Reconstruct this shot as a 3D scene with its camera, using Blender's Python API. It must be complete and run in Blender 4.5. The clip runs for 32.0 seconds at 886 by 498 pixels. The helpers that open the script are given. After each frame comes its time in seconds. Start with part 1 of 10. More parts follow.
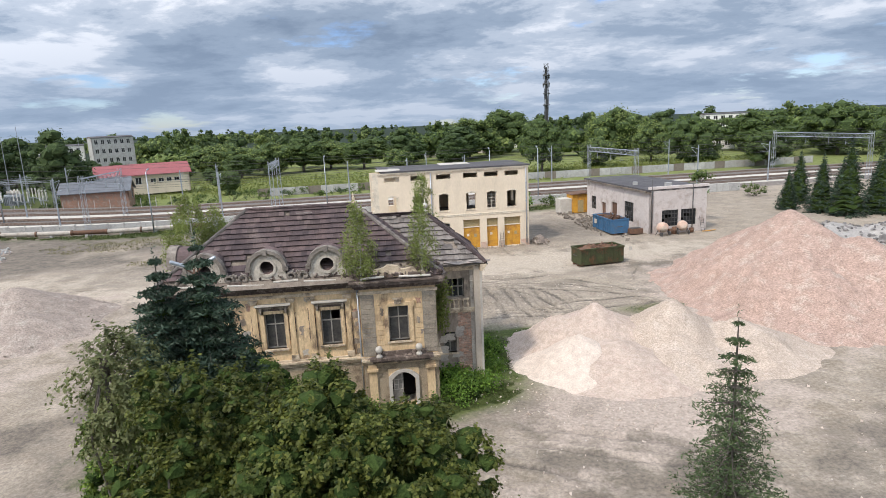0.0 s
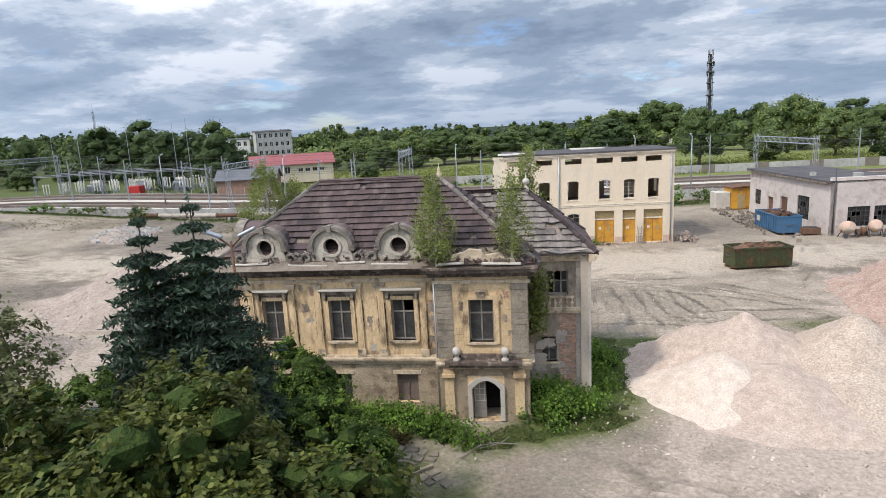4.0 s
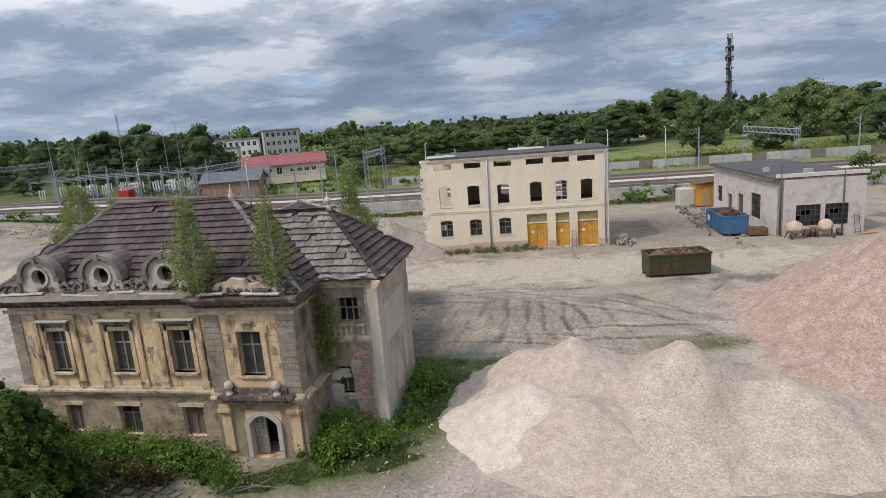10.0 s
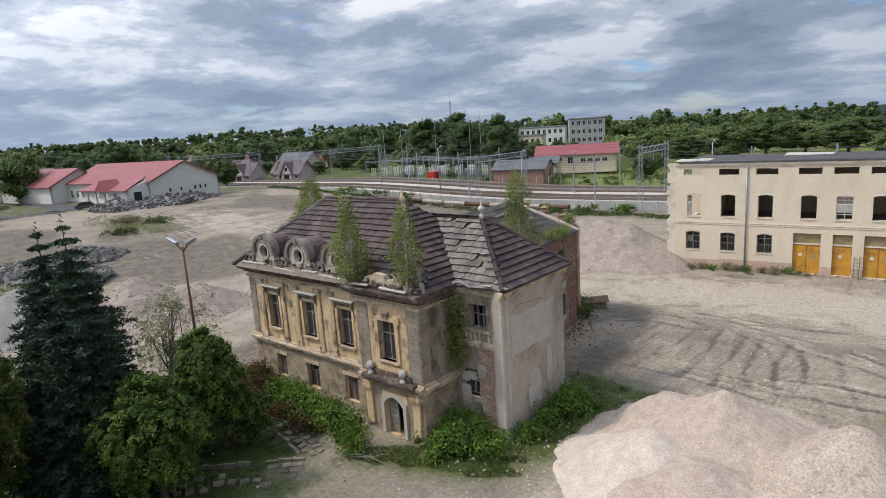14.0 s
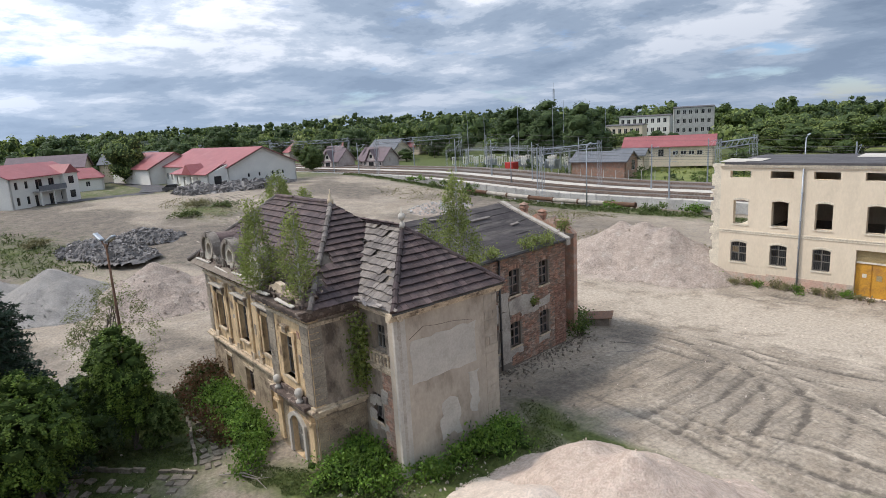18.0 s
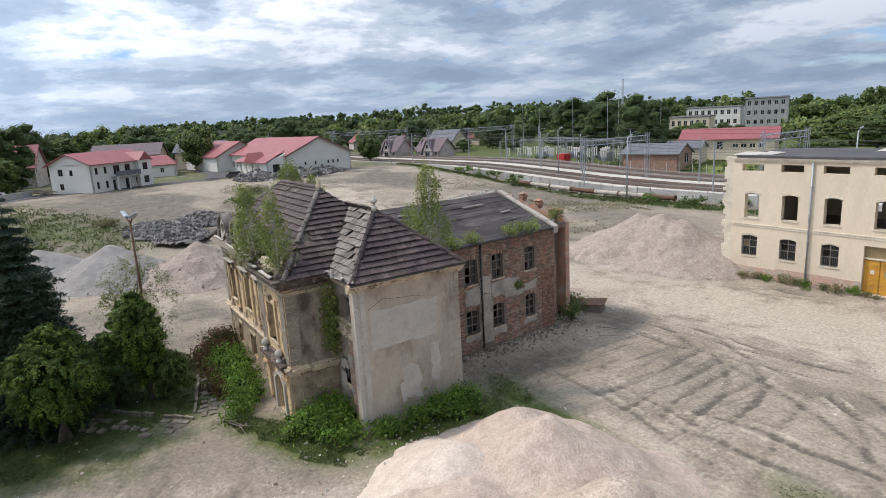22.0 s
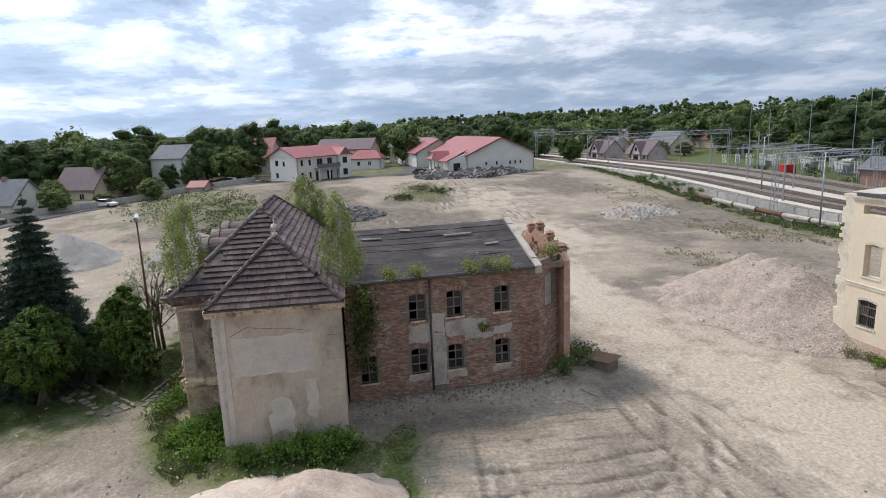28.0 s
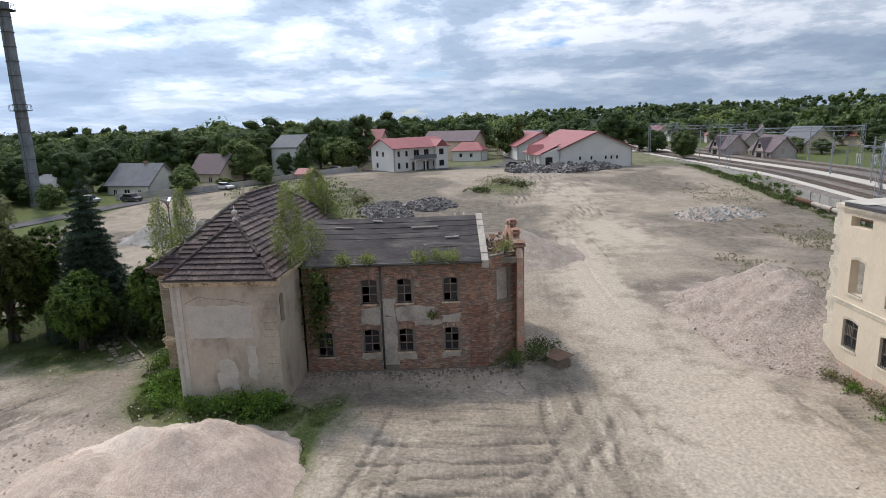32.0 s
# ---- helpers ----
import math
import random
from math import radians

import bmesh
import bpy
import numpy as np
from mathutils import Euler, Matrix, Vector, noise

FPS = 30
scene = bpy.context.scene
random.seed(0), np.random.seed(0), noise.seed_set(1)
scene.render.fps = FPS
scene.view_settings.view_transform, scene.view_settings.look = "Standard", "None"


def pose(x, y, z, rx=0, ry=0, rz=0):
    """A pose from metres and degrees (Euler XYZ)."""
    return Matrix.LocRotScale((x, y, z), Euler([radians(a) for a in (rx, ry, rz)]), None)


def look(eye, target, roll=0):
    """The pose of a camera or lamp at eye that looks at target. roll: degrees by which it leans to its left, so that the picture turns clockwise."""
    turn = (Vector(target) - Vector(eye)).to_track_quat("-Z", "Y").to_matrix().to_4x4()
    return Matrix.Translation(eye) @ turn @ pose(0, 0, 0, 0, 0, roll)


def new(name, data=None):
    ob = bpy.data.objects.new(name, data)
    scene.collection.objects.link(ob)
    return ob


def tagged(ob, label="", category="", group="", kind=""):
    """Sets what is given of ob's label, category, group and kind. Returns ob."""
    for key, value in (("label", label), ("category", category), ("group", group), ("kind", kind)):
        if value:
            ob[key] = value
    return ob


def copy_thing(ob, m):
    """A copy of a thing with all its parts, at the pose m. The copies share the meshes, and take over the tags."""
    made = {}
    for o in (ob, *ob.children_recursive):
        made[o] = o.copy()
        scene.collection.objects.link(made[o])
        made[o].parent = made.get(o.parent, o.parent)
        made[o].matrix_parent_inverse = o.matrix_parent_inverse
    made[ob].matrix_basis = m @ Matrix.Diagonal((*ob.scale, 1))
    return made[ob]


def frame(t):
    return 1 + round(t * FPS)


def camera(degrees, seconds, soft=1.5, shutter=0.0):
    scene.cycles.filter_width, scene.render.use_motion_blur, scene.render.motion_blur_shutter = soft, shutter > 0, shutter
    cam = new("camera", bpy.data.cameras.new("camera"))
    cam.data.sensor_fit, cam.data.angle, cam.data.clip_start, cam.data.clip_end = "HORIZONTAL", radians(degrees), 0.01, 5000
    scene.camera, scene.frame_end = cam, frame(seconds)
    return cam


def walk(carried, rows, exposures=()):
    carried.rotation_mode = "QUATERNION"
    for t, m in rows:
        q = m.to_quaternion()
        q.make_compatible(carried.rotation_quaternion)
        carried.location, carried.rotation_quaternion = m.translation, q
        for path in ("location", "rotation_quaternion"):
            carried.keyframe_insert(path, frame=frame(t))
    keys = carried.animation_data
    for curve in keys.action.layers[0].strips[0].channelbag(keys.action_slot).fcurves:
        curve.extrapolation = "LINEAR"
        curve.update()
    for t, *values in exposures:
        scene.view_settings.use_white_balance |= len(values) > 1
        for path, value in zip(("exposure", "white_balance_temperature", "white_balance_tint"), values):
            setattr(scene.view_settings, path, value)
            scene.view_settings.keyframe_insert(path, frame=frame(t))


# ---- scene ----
cam = camera(72.2, 32.0, soft=0.65)

# seconds, eye x, y, z, heading east of north, tilt down, lean
PATH = [
    (0.0, -3.03, -32.18, 15.62, 5.72, 11.79, -2.62),
    (0.5, -2.82, -31.70, 15.63, 4.08, 11.76, -2.48),
    (1.0, -2.60, -31.18, 15.46, 1.63, 11.64, -2.41),
    (1.5, -2.30, -30.55, 15.02, -0.70, 11.53, -2.22),
    (2.0, -2.04, -29.79, 14.38, -2.69, 11.55, -2.04),
    (2.5, -1.80, -28.97, 13.85, -4.57, 11.52, -2.01),
    (3.0, -1.42, -28.21, 13.47, -6.32, 11.44, -2.23),
    (3.5, -0.91, -27.32, 13.44, -7.54, 11.37, -2.61),
    (4.0, -0.22, -26.33, 13.55, -8.23, 11.32, -3.04),
    (4.5, 0.72, -25.29, 13.61, -8.39, 11.29, -3.40),
    (5.0, 1.71, -24.24, 13.63, -8.31, 11.33, -3.60),
    (5.5, 2.85, -23.25, 13.66, -8.11, 11.44, -3.72),
    (6.0, 4.17, -22.30, 13.75, -8.00, 11.49, -3.83),
    (6.5, 5.33, -21.65, 13.80, -8.07, 11.52, -3.98),
    (7.0, 6.33, -21.24, 13.85, -8.13, 11.52, -4.14),
    (7.5, 7.18, -21.23, 13.85, -8.18, 11.59, -4.31),
    (8.0, 7.96, -21.61, 13.88, -8.08, 11.65, -4.38),
    (8.5, 8.68, -22.13, 13.90, -8.01, 11.77, -4.48),
    (9.0, 9.37, -22.48, 13.93, -8.31, 11.93, -4.53),
    (9.5, 10.10, -22.52, 13.91, -9.51, 11.89, -4.53),
    (10.0, 10.86, -22.40, 13.89, -11.66, 11.82, -4.53),
    (10.5, 11.65, -22.24, 13.92, -14.14, 11.71, -4.57),
    (11.0, 12.64, -22.04, 14.00, -16.78, 11.67, -4.54),
    (11.5, 13.63, -21.77, 14.06, -18.49, 11.75, -4.48),
    (12.0, 14.66, -21.35, 14.06, -19.47, 11.81, -4.51),
    (12.5, 15.55, -20.82, 14.13, -22.40, 11.67, -4.39),
    (13.0, 16.36, -20.31, 14.27, -28.09, 11.41, -4.11),
    (13.5, 17.13, -19.91, 14.47, -35.55, 11.11, -3.89),
    (14.0, 17.99, -19.15, 14.60, -40.87, 11.02, -3.75),
    (14.5, 18.79, -18.38, 14.65, -41.91, 11.17, -3.78),
    (15.0, 19.55, -17.44, 14.61, -43.74, 11.28, -3.84),
    (15.5, 20.13, -16.39, 14.55, -46.47, 11.33, -3.64),
    (16.0, 20.51, -15.20, 14.53, -48.31, 11.44, -3.41),
    (16.5, 20.73, -13.80, 14.54, -49.67, 11.55, -3.27),
    (17.0, 20.95, -12.45, 14.57, -50.53, 11.63, -3.18),
    (17.5, 21.37, -11.46, 14.59, -50.88, 11.69, -3.06),
    (18.0, 22.11, -10.55, 14.62, -51.31, 11.62, -3.23),
    (18.5, 22.99, -10.02, 14.68, -51.58, 11.69, -3.28),
    (19.0, 24.05, -9.68, 14.74, -51.73, 11.84, -3.31),
    (19.5, 25.01, -9.41, 14.73, -51.86, 11.97, -3.31),
    (20.0, 25.74, -9.16, 14.70, -52.18, 12.01, -3.26),
    (20.5, 26.30, -9.00, 14.65, -52.48, 12.09, -3.30),
    (21.0, 26.70, -8.88, 14.61, -52.62, 12.21, -3.31),
    (21.5, 27.01, -8.64, 14.55, -54.33, 12.20, -3.25),
    (22.0, 27.33, -8.22, 14.49, -57.96, 12.11, -3.09),
    (22.5, 27.60, -7.62, 14.50, -62.10, 12.09, -2.98),
    (23.0, 27.84, -6.75, 14.44, -66.66, 11.93, -2.78),
    (23.5, 27.99, -5.61, 14.30, -70.23, 11.84, -2.71),
    (24.0, 28.11, -4.16, 14.20, -71.47, 11.93, -2.74),
    (24.5, 28.25, -2.57, 14.21, -71.93, 12.06, -2.81),
    (25.0, 28.45, -0.78, 14.41, -72.59, 12.18, -2.82),
    (25.5, 28.68, 1.07, 14.69, -73.35, 12.16, -2.91),
    (26.0, 28.94, 2.74, 14.82, -73.93, 12.10, -2.77),
    (26.5, 29.30, 4.41, 14.89, -74.95, 11.97, -2.69),
    (27.0, 29.74, 6.05, 14.97, -76.59, 11.81, -2.60),
    (27.5, 30.21, 7.55, 15.09, -79.01, 11.69, -2.47),
    (28.0, 30.65, 9.03, 15.31, -81.60, 11.58, -2.21),
    (28.5, 31.06, 10.44, 15.44, -84.69, 11.57, -2.13),
    (29.0, 31.45, 11.84, 15.42, -87.26, 11.57, -1.99),
    (29.5, 31.88, 13.20, 15.36, -89.27, 11.60, -1.94),
    (30.0, 32.35, 14.56, 15.41, -91.77, 11.61, -1.83),
    (30.5, 32.84, 15.94, 15.47, -94.12, 11.67, -1.75),
    (31.0, 33.24, 17.30, 15.50, -94.70, 11.80, -1.73),
    (31.5, 33.44, 18.63, 15.49, -94.77, 11.97, -1.84),
    (32.0, 33.53, 19.92, 15.49, -94.68, 11.97, -1.79),
]
walk(cam, [(t, pose(x, y, z, 90 - tilt, 0, -head) @ pose(0, 0, 0, 0, 0, lean)) for t, x, y, z, head, tilt, lean in PATH],
     [(a, b, 6300, 13) for a, b in ((0.0, 0.12), (4.0, 0.10), (5.2, 0.06), (7.0, -0.14), (11.0, -0.32), (12.5, -0.38), (15.0, -0.12), (20.0, -0.05), (28.0, -0.08), (32.0, -0.2))])

# ---------------------------------------------------------------- world, sun, exposure
SUN_ELEV, SUN_AZ = radians(52), radians(228)  # azimuth clockwise from north


def make_world():
    w = bpy.data.worlds.new("sky")
    scene.world = w
    w.use_nodes = True
    nt = w.node_tree
    nt.nodes.clear()
    N, L = nt.nodes.new, nt.links.new
    out, bg = N("ShaderNodeOutputWorld"), N("ShaderNodeBackground")
    sky = N("ShaderNodeTexSky")
    sky.sky_type, sky.sun_disc = "NISHITA", False
    sky.sun_elevation, sky.sun_rotation = SUN_ELEV, SUN_AZ
    sky.air_density, sky.dust_density, sky.ozone_density = 1.0, 0.4, 2.5
    tc, sep = N("ShaderNodeTexCoord"), N("ShaderNodeSeparateXYZ")
    L(tc.outputs["Generated"], sep.inputs[0])
    # cloud layer seen in perspective: direction divided by its height
    up = N("ShaderNodeMath")
    up.operation, up.inputs[1].default_value = "MAXIMUM", 0.0
    L(sep.outputs["Z"], up.inputs[0])
    add = N("ShaderNodeMath")
    add.operation, add.inputs[1].default_value = "ADD", 0.17
    L(up.outputs[0], add.inputs[0])
    div = N("ShaderNodeVectorMath")
    div.operation = "DIVIDE"
    comb = N("ShaderNodeCombineXYZ")
    for i in range(3):
        L(add.outputs[0], comb.inputs[i])
    L(tc.outputs["Generated"], div.inputs[0])
    L(comb.outputs[0], div.inputs[1])
    flat = N("ShaderNodeVectorMath")
    flat.operation, flat.inputs[1].default_value = "MULTIPLY", (1, 1, 0.25)
    L(div.outputs[0], flat.inputs[0])

    def fbm(scale, detail, rough, dist, off):
        n, o = N("ShaderNodeTexNoise"), N("ShaderNodeVectorMath")
        o.operation, o.inputs[1].default_value = "ADD", off
        L(flat.outputs[0], o.inputs[0])
        L(o.outputs[0], n.inputs["Vector"])
        n.inputs["Scale"].default_value, n.inputs["Detail"].default_value = scale, detail
        n.inputs["Roughness"].default_value, n.inputs["Distortion"].default_value = rough, dist
        return n.outputs["Fac"]

    def ramp(fac, stops):
        r = N("ShaderNodeValToRGB")
        r.color_ramp.interpolation = "EASE"
        while len(r.color_ramp.elements) < len(stops):
            r.color_ramp.elements.new(0.5)
        for e, (p, c) in zip(r.color_ramp.elements, stops):
            e.position, e.color = p, (*c, 1) if len(c) == 3 else c
        L(fac, r.inputs[0])
        return r.outputs["Color"]

    cover = ramp(fbm(1.1, 9, 0.6, 0.1, (3.1, 1.7, 0)), [(0.325, (0, 0, 0)), (0.43, (1, 1, 1))])
    body = ramp(fbm(1.0, 10, 0.62, 0.12, (7.7, 4.2, 2)), [(0.34, (0.24, 0.32, 0.44)), (0.45, (0.40, 0.50, 0.63)), (0.52, (0.70, 0.79, 0.90)), (0.60, (1.20, 1.24, 1.29))])
    mix, sc, sc2 = N("ShaderNodeMix"), N("ShaderNodeMix"), N("ShaderNodeMix")
    for m in (mix, sc, sc2):
        m.data_type = "RGBA"
    # haze towards the horizon
    hz = N("ShaderNodeMapRange")
    hz.inputs["From Min"].default_value, hz.inputs["From Max"].default_value = 0.0, 0.22
    hz.inputs["To Min"].default_value, hz.inputs["To Max"].default_value = 0.75, 0.0
    L(sep.outputs["Z"], hz.inputs["Value"])
    sc2.inputs["B"].default_value = (0.40, 0.52, 0.68, 1)
    L(hz.outputs[0], sc2.inputs["Factor"])
    L(body, sc2.inputs["A"])
    # clouds glow more towards the sun
    dot, gl = N("ShaderNodeVectorMath"), N("ShaderNodeMapRange")
    dot.operation = "DOT_PRODUCT"
    dot.inputs[1].default_value = (math.sin(SUN_AZ) * math.cos(SUN_ELEV), math.cos(SUN_AZ) * math.cos(SUN_ELEV), math.sin(SUN_ELEV))
    L(tc.outputs["Generated"], dot.inputs[0])
    gl.inputs["From Min"].default_value, gl.inputs["From Max"].default_value = -0.15, 0.4
    gl.inputs["To Min"].default_value, gl.inputs["To Max"].default_value = 8.2, 10.2
    L(dot.outputs["Value"], gl.inputs["Value"])
    gl2, gsum = N("ShaderNodeMapRange"), N("ShaderNodeMath")
    gl2.inputs["From Min"].default_value, gl2.inputs["From Max"].default_value = 0.4, 0.85
    gl2.inputs["To Min"].default_value, gl2.inputs["To Max"].default_value = 0.0, 10.0
    L(dot.outputs["Value"], gl2.inputs["Value"])
    L(gl.outputs[0], gsum.inputs[0])
    L(gl2.outputs[0], gsum.inputs[1])
    # an overcast sky is brighter overhead
    zen, zmul = N("ShaderNodeMapRange"), N("ShaderNodeMath")
    zen.inputs["From Min"].default_value, zen.inputs["From Max"].default_value = 0.25, 0.75
    zen.inputs["To Min"].default_value, zen.inputs["To Max"].default_value = 1.0, 1.4
    L(sep.outputs["Z"], zen.inputs["Value"])
    zmul.operation = "MULTIPLY"
    L(gsum.outputs[0], zmul.inputs[0])
    L(zen.outputs[0], zmul.inputs[1])
    gray = N("ShaderNodeCombineXYZ")
    for i in range(3):
        L(zmul.outputs[0], gray.inputs[i])
    sc.blend_type, sc.inputs["Factor"].default_value = "MULTIPLY", 1.0
    L(gray.outputs[0], sc.inputs["B"])
    L(sc2.outputs["Result"], sc.inputs["A"])
    L(cover, mix.inputs["Factor"])
    blue = N("ShaderNodeVectorMath")
    blue.operation, blue.inputs[1].default_value = "MULTIPLY", (1.0, 1.12, 1.4)
    L(sky.outputs[0], blue.inputs[0])
    L(blue.outputs[0], mix.inputs["A"])
    L(sc.outputs["Result"], mix.inputs["B"])
    L(mix.outputs["Result"], bg.inputs["Color"])
    bg.inputs["Strength"].default_value = 0.095
    L(bg.outputs[0], out.inputs[0])


make_world()
sun = new("sun", bpy.data.lights.new("sun", "SUN"))
sun.data.energy, sun.data.angle, sun.data.color = 2.7, radians(4.5), (1.0, 0.925, 0.80)
sd = Vector((math.sin(SUN_AZ) * math.cos(SUN_ELEV), math.cos(SUN_AZ) * math.cos(SUN_ELEV), math.sin(SUN_ELEV)))
sun.matrix_world = look(sd * 60, (0, 0, 0))

# ---------------------------------------------------------------- materials


def surf(name, a, b, size=1.0, rough=0.85, bump=0.15, stain=None, stain_size=3.0, stain_amt=0.5, grain=12.0, metal=0.0, rand=0.0, island=0.0, stretch=(1, 1, 1), bump_size=None, spec=0.3, speck=0.26):
    """Two-colour mottled surface at world size, with fine grain, an optional stain colour and a bump."""
    m = bpy.data.materials.new(name)
    m.use_nodes = True
    nt = m.node_tree
    N, L = nt.nodes.new, nt.links.new
    p = nt.nodes["Principled BSDF"]
    p.inputs["Roughness"].default_value, p.inputs["Metallic"].default_value = rough, metal
    p.inputs["Specular IOR Level"].default_value = spec
    geo = N("ShaderNodeNewGeometry")
    vec = N("ShaderNodeVectorMath")
    vec.operation, vec.inputs[1].default_value = "MULTIPLY", stretch
    L(geo.outputs["Position"], vec.inputs[0])

    def noise_tex(scale, detail=4.0, rough_=0.6):
        n = N("ShaderNodeTexNoise")
        L(vec.outputs[0], n.inputs["Vector"])
        n.inputs["Scale"].default_value, n.inputs["Detail"].default_value, n.inputs["Roughness"].default_value = scale, detail, rough_
        return n.outputs["Fac"]

    def contrast(f, lo, hi):
        r = N("ShaderNodeMapRange")
        r.inputs["From Min"].default_value, r.inputs["From Max"].default_value = lo, hi
        L(f, r.inputs["Value"])
        return r.outputs[0]

    def mixc(f, x, y):
        k = N("ShaderNodeMix")
        k.data_type = "RGBA"
        for s, v in (("Factor", f), ("A", x), ("B", y)):
            if hasattr(v, "links"):
                L(v, k.inputs[s])
            else:
                k.inputs[s].default_value = v if s == "Factor" else (*v, 1)
        return k.outputs["Result"]

    col = mixc(contrast(noise_tex(1 / size), 0.35, 0.65), a, b)
    if stain:
        f = contrast(noise_tex(1 / stain_size, 6, 0.65), 0.52, 0.66)
        k = N("ShaderNodeMath")
        k.operation, k.inputs[1].default_value = "MULTIPLY", stain_amt
        L(f, k.inputs[0])
        col = mixc(k.outputs[0], col, stain)
    fine = noise_tex(grain, 3, 0.7)
    val = N("ShaderNodeHueSaturation")
    L(col, val.inputs["Color"])
    L(contrast(fine, 0.2, 0.8), val.inputs["Value"])
    mr = val.inputs["Value"].links[0].from_node
    mr.inputs["To Min"].default_value, mr.inputs["To Max"].default_value = 1 - speck, 1 + speck
    last = val.outputs[0]
    for amt, sock in ((rand, "obj"), (island, "isl")):
        if amt:
            src = N("ShaderNodeObjectInfo").outputs["Random"] if sock == "obj" else geo.outputs["Random Per Island"]
            r = N("ShaderNodeMapRange")
            r.inputs["To Min"].default_value, r.inputs["To Max"].default_value = 1 - amt, 1 + amt
            L(src, r.inputs["Value"])
            h = N("ShaderNodeHueSaturation")
            L(last, h.inputs["Color"])
            L(r.outputs[0], h.inputs["Value"])
            last = h.outputs[0]
    L(last, p.inputs["Base Color"])
    if bump:
        bn = N("ShaderNodeBump")
        bn.inputs["Strength"].default_value, bn.inputs["Distance"].default_value = min(1.0, bump * 3), 0.05 if bump_size is None else bump_size
        L(fine, bn.inputs["Height"])
        L(bn.outputs[0], p.inputs["Normal"])
    return m


def leafy(name, a, b, through_=0.35, rough=0.55):
    """Leaves: colour varies from leaf to leaf, and light passes through them."""
    m = bpy.data.materials.new(name)
    m.use_nodes = True
    nt = m.node_tree
    N, L = nt.nodes.new, nt.links.new
    p = nt.nodes["Principled BSDF"]
    p.inputs["Roughness"].default_value, p.inputs["Specular IOR Level"].default_value = rough, 0.25
    geo, k = N("ShaderNodeNewGeometry"), N("ShaderNodeMix")
    k.data_type = "RGBA"
    L(geo.outputs["Random Per Island"], k.inputs["Factor"])
    k.inputs["A"].default_value, k.inputs["B"].default_value = (*a, 1), (*b, 1)
    n = N("ShaderNodeTexNoise")
    n.inputs["Scale"].default_value = 0.7
    L(geo.outputs["Position"], n.inputs["Vector"])
    r = N("ShaderNodeMapRange")
    r.inputs["From Min"].default_value, r.inputs["From Max"].default_value = 0.3, 0.7
    r.inputs["To Min"].default_value, r.inputs["To Max"].default_value = 0.65, 1.3
    L(n.outputs["Fac"], r.inputs["Value"])
    h = N("ShaderNodeHueSaturation")
    L(k.outputs["Result"], h.inputs["Color"])
    L(r.outputs[0], h.inputs["Value"])
    L(h.outputs[0], p.inputs["Base Color"])
    tr, mx, out = N("ShaderNodeBsdfTranslucent"), N("ShaderNodeMixShader"), nt.nodes["Material Output"]
    L(h.outputs[0], tr.inputs["Color"])
    mx.inputs[0].default_value = through_
    L(p.outputs[0], mx.inputs[1])
    L(tr.outputs[0], mx.inputs[2])
    L(mx.outputs[0], out.inputs[0])
    return m


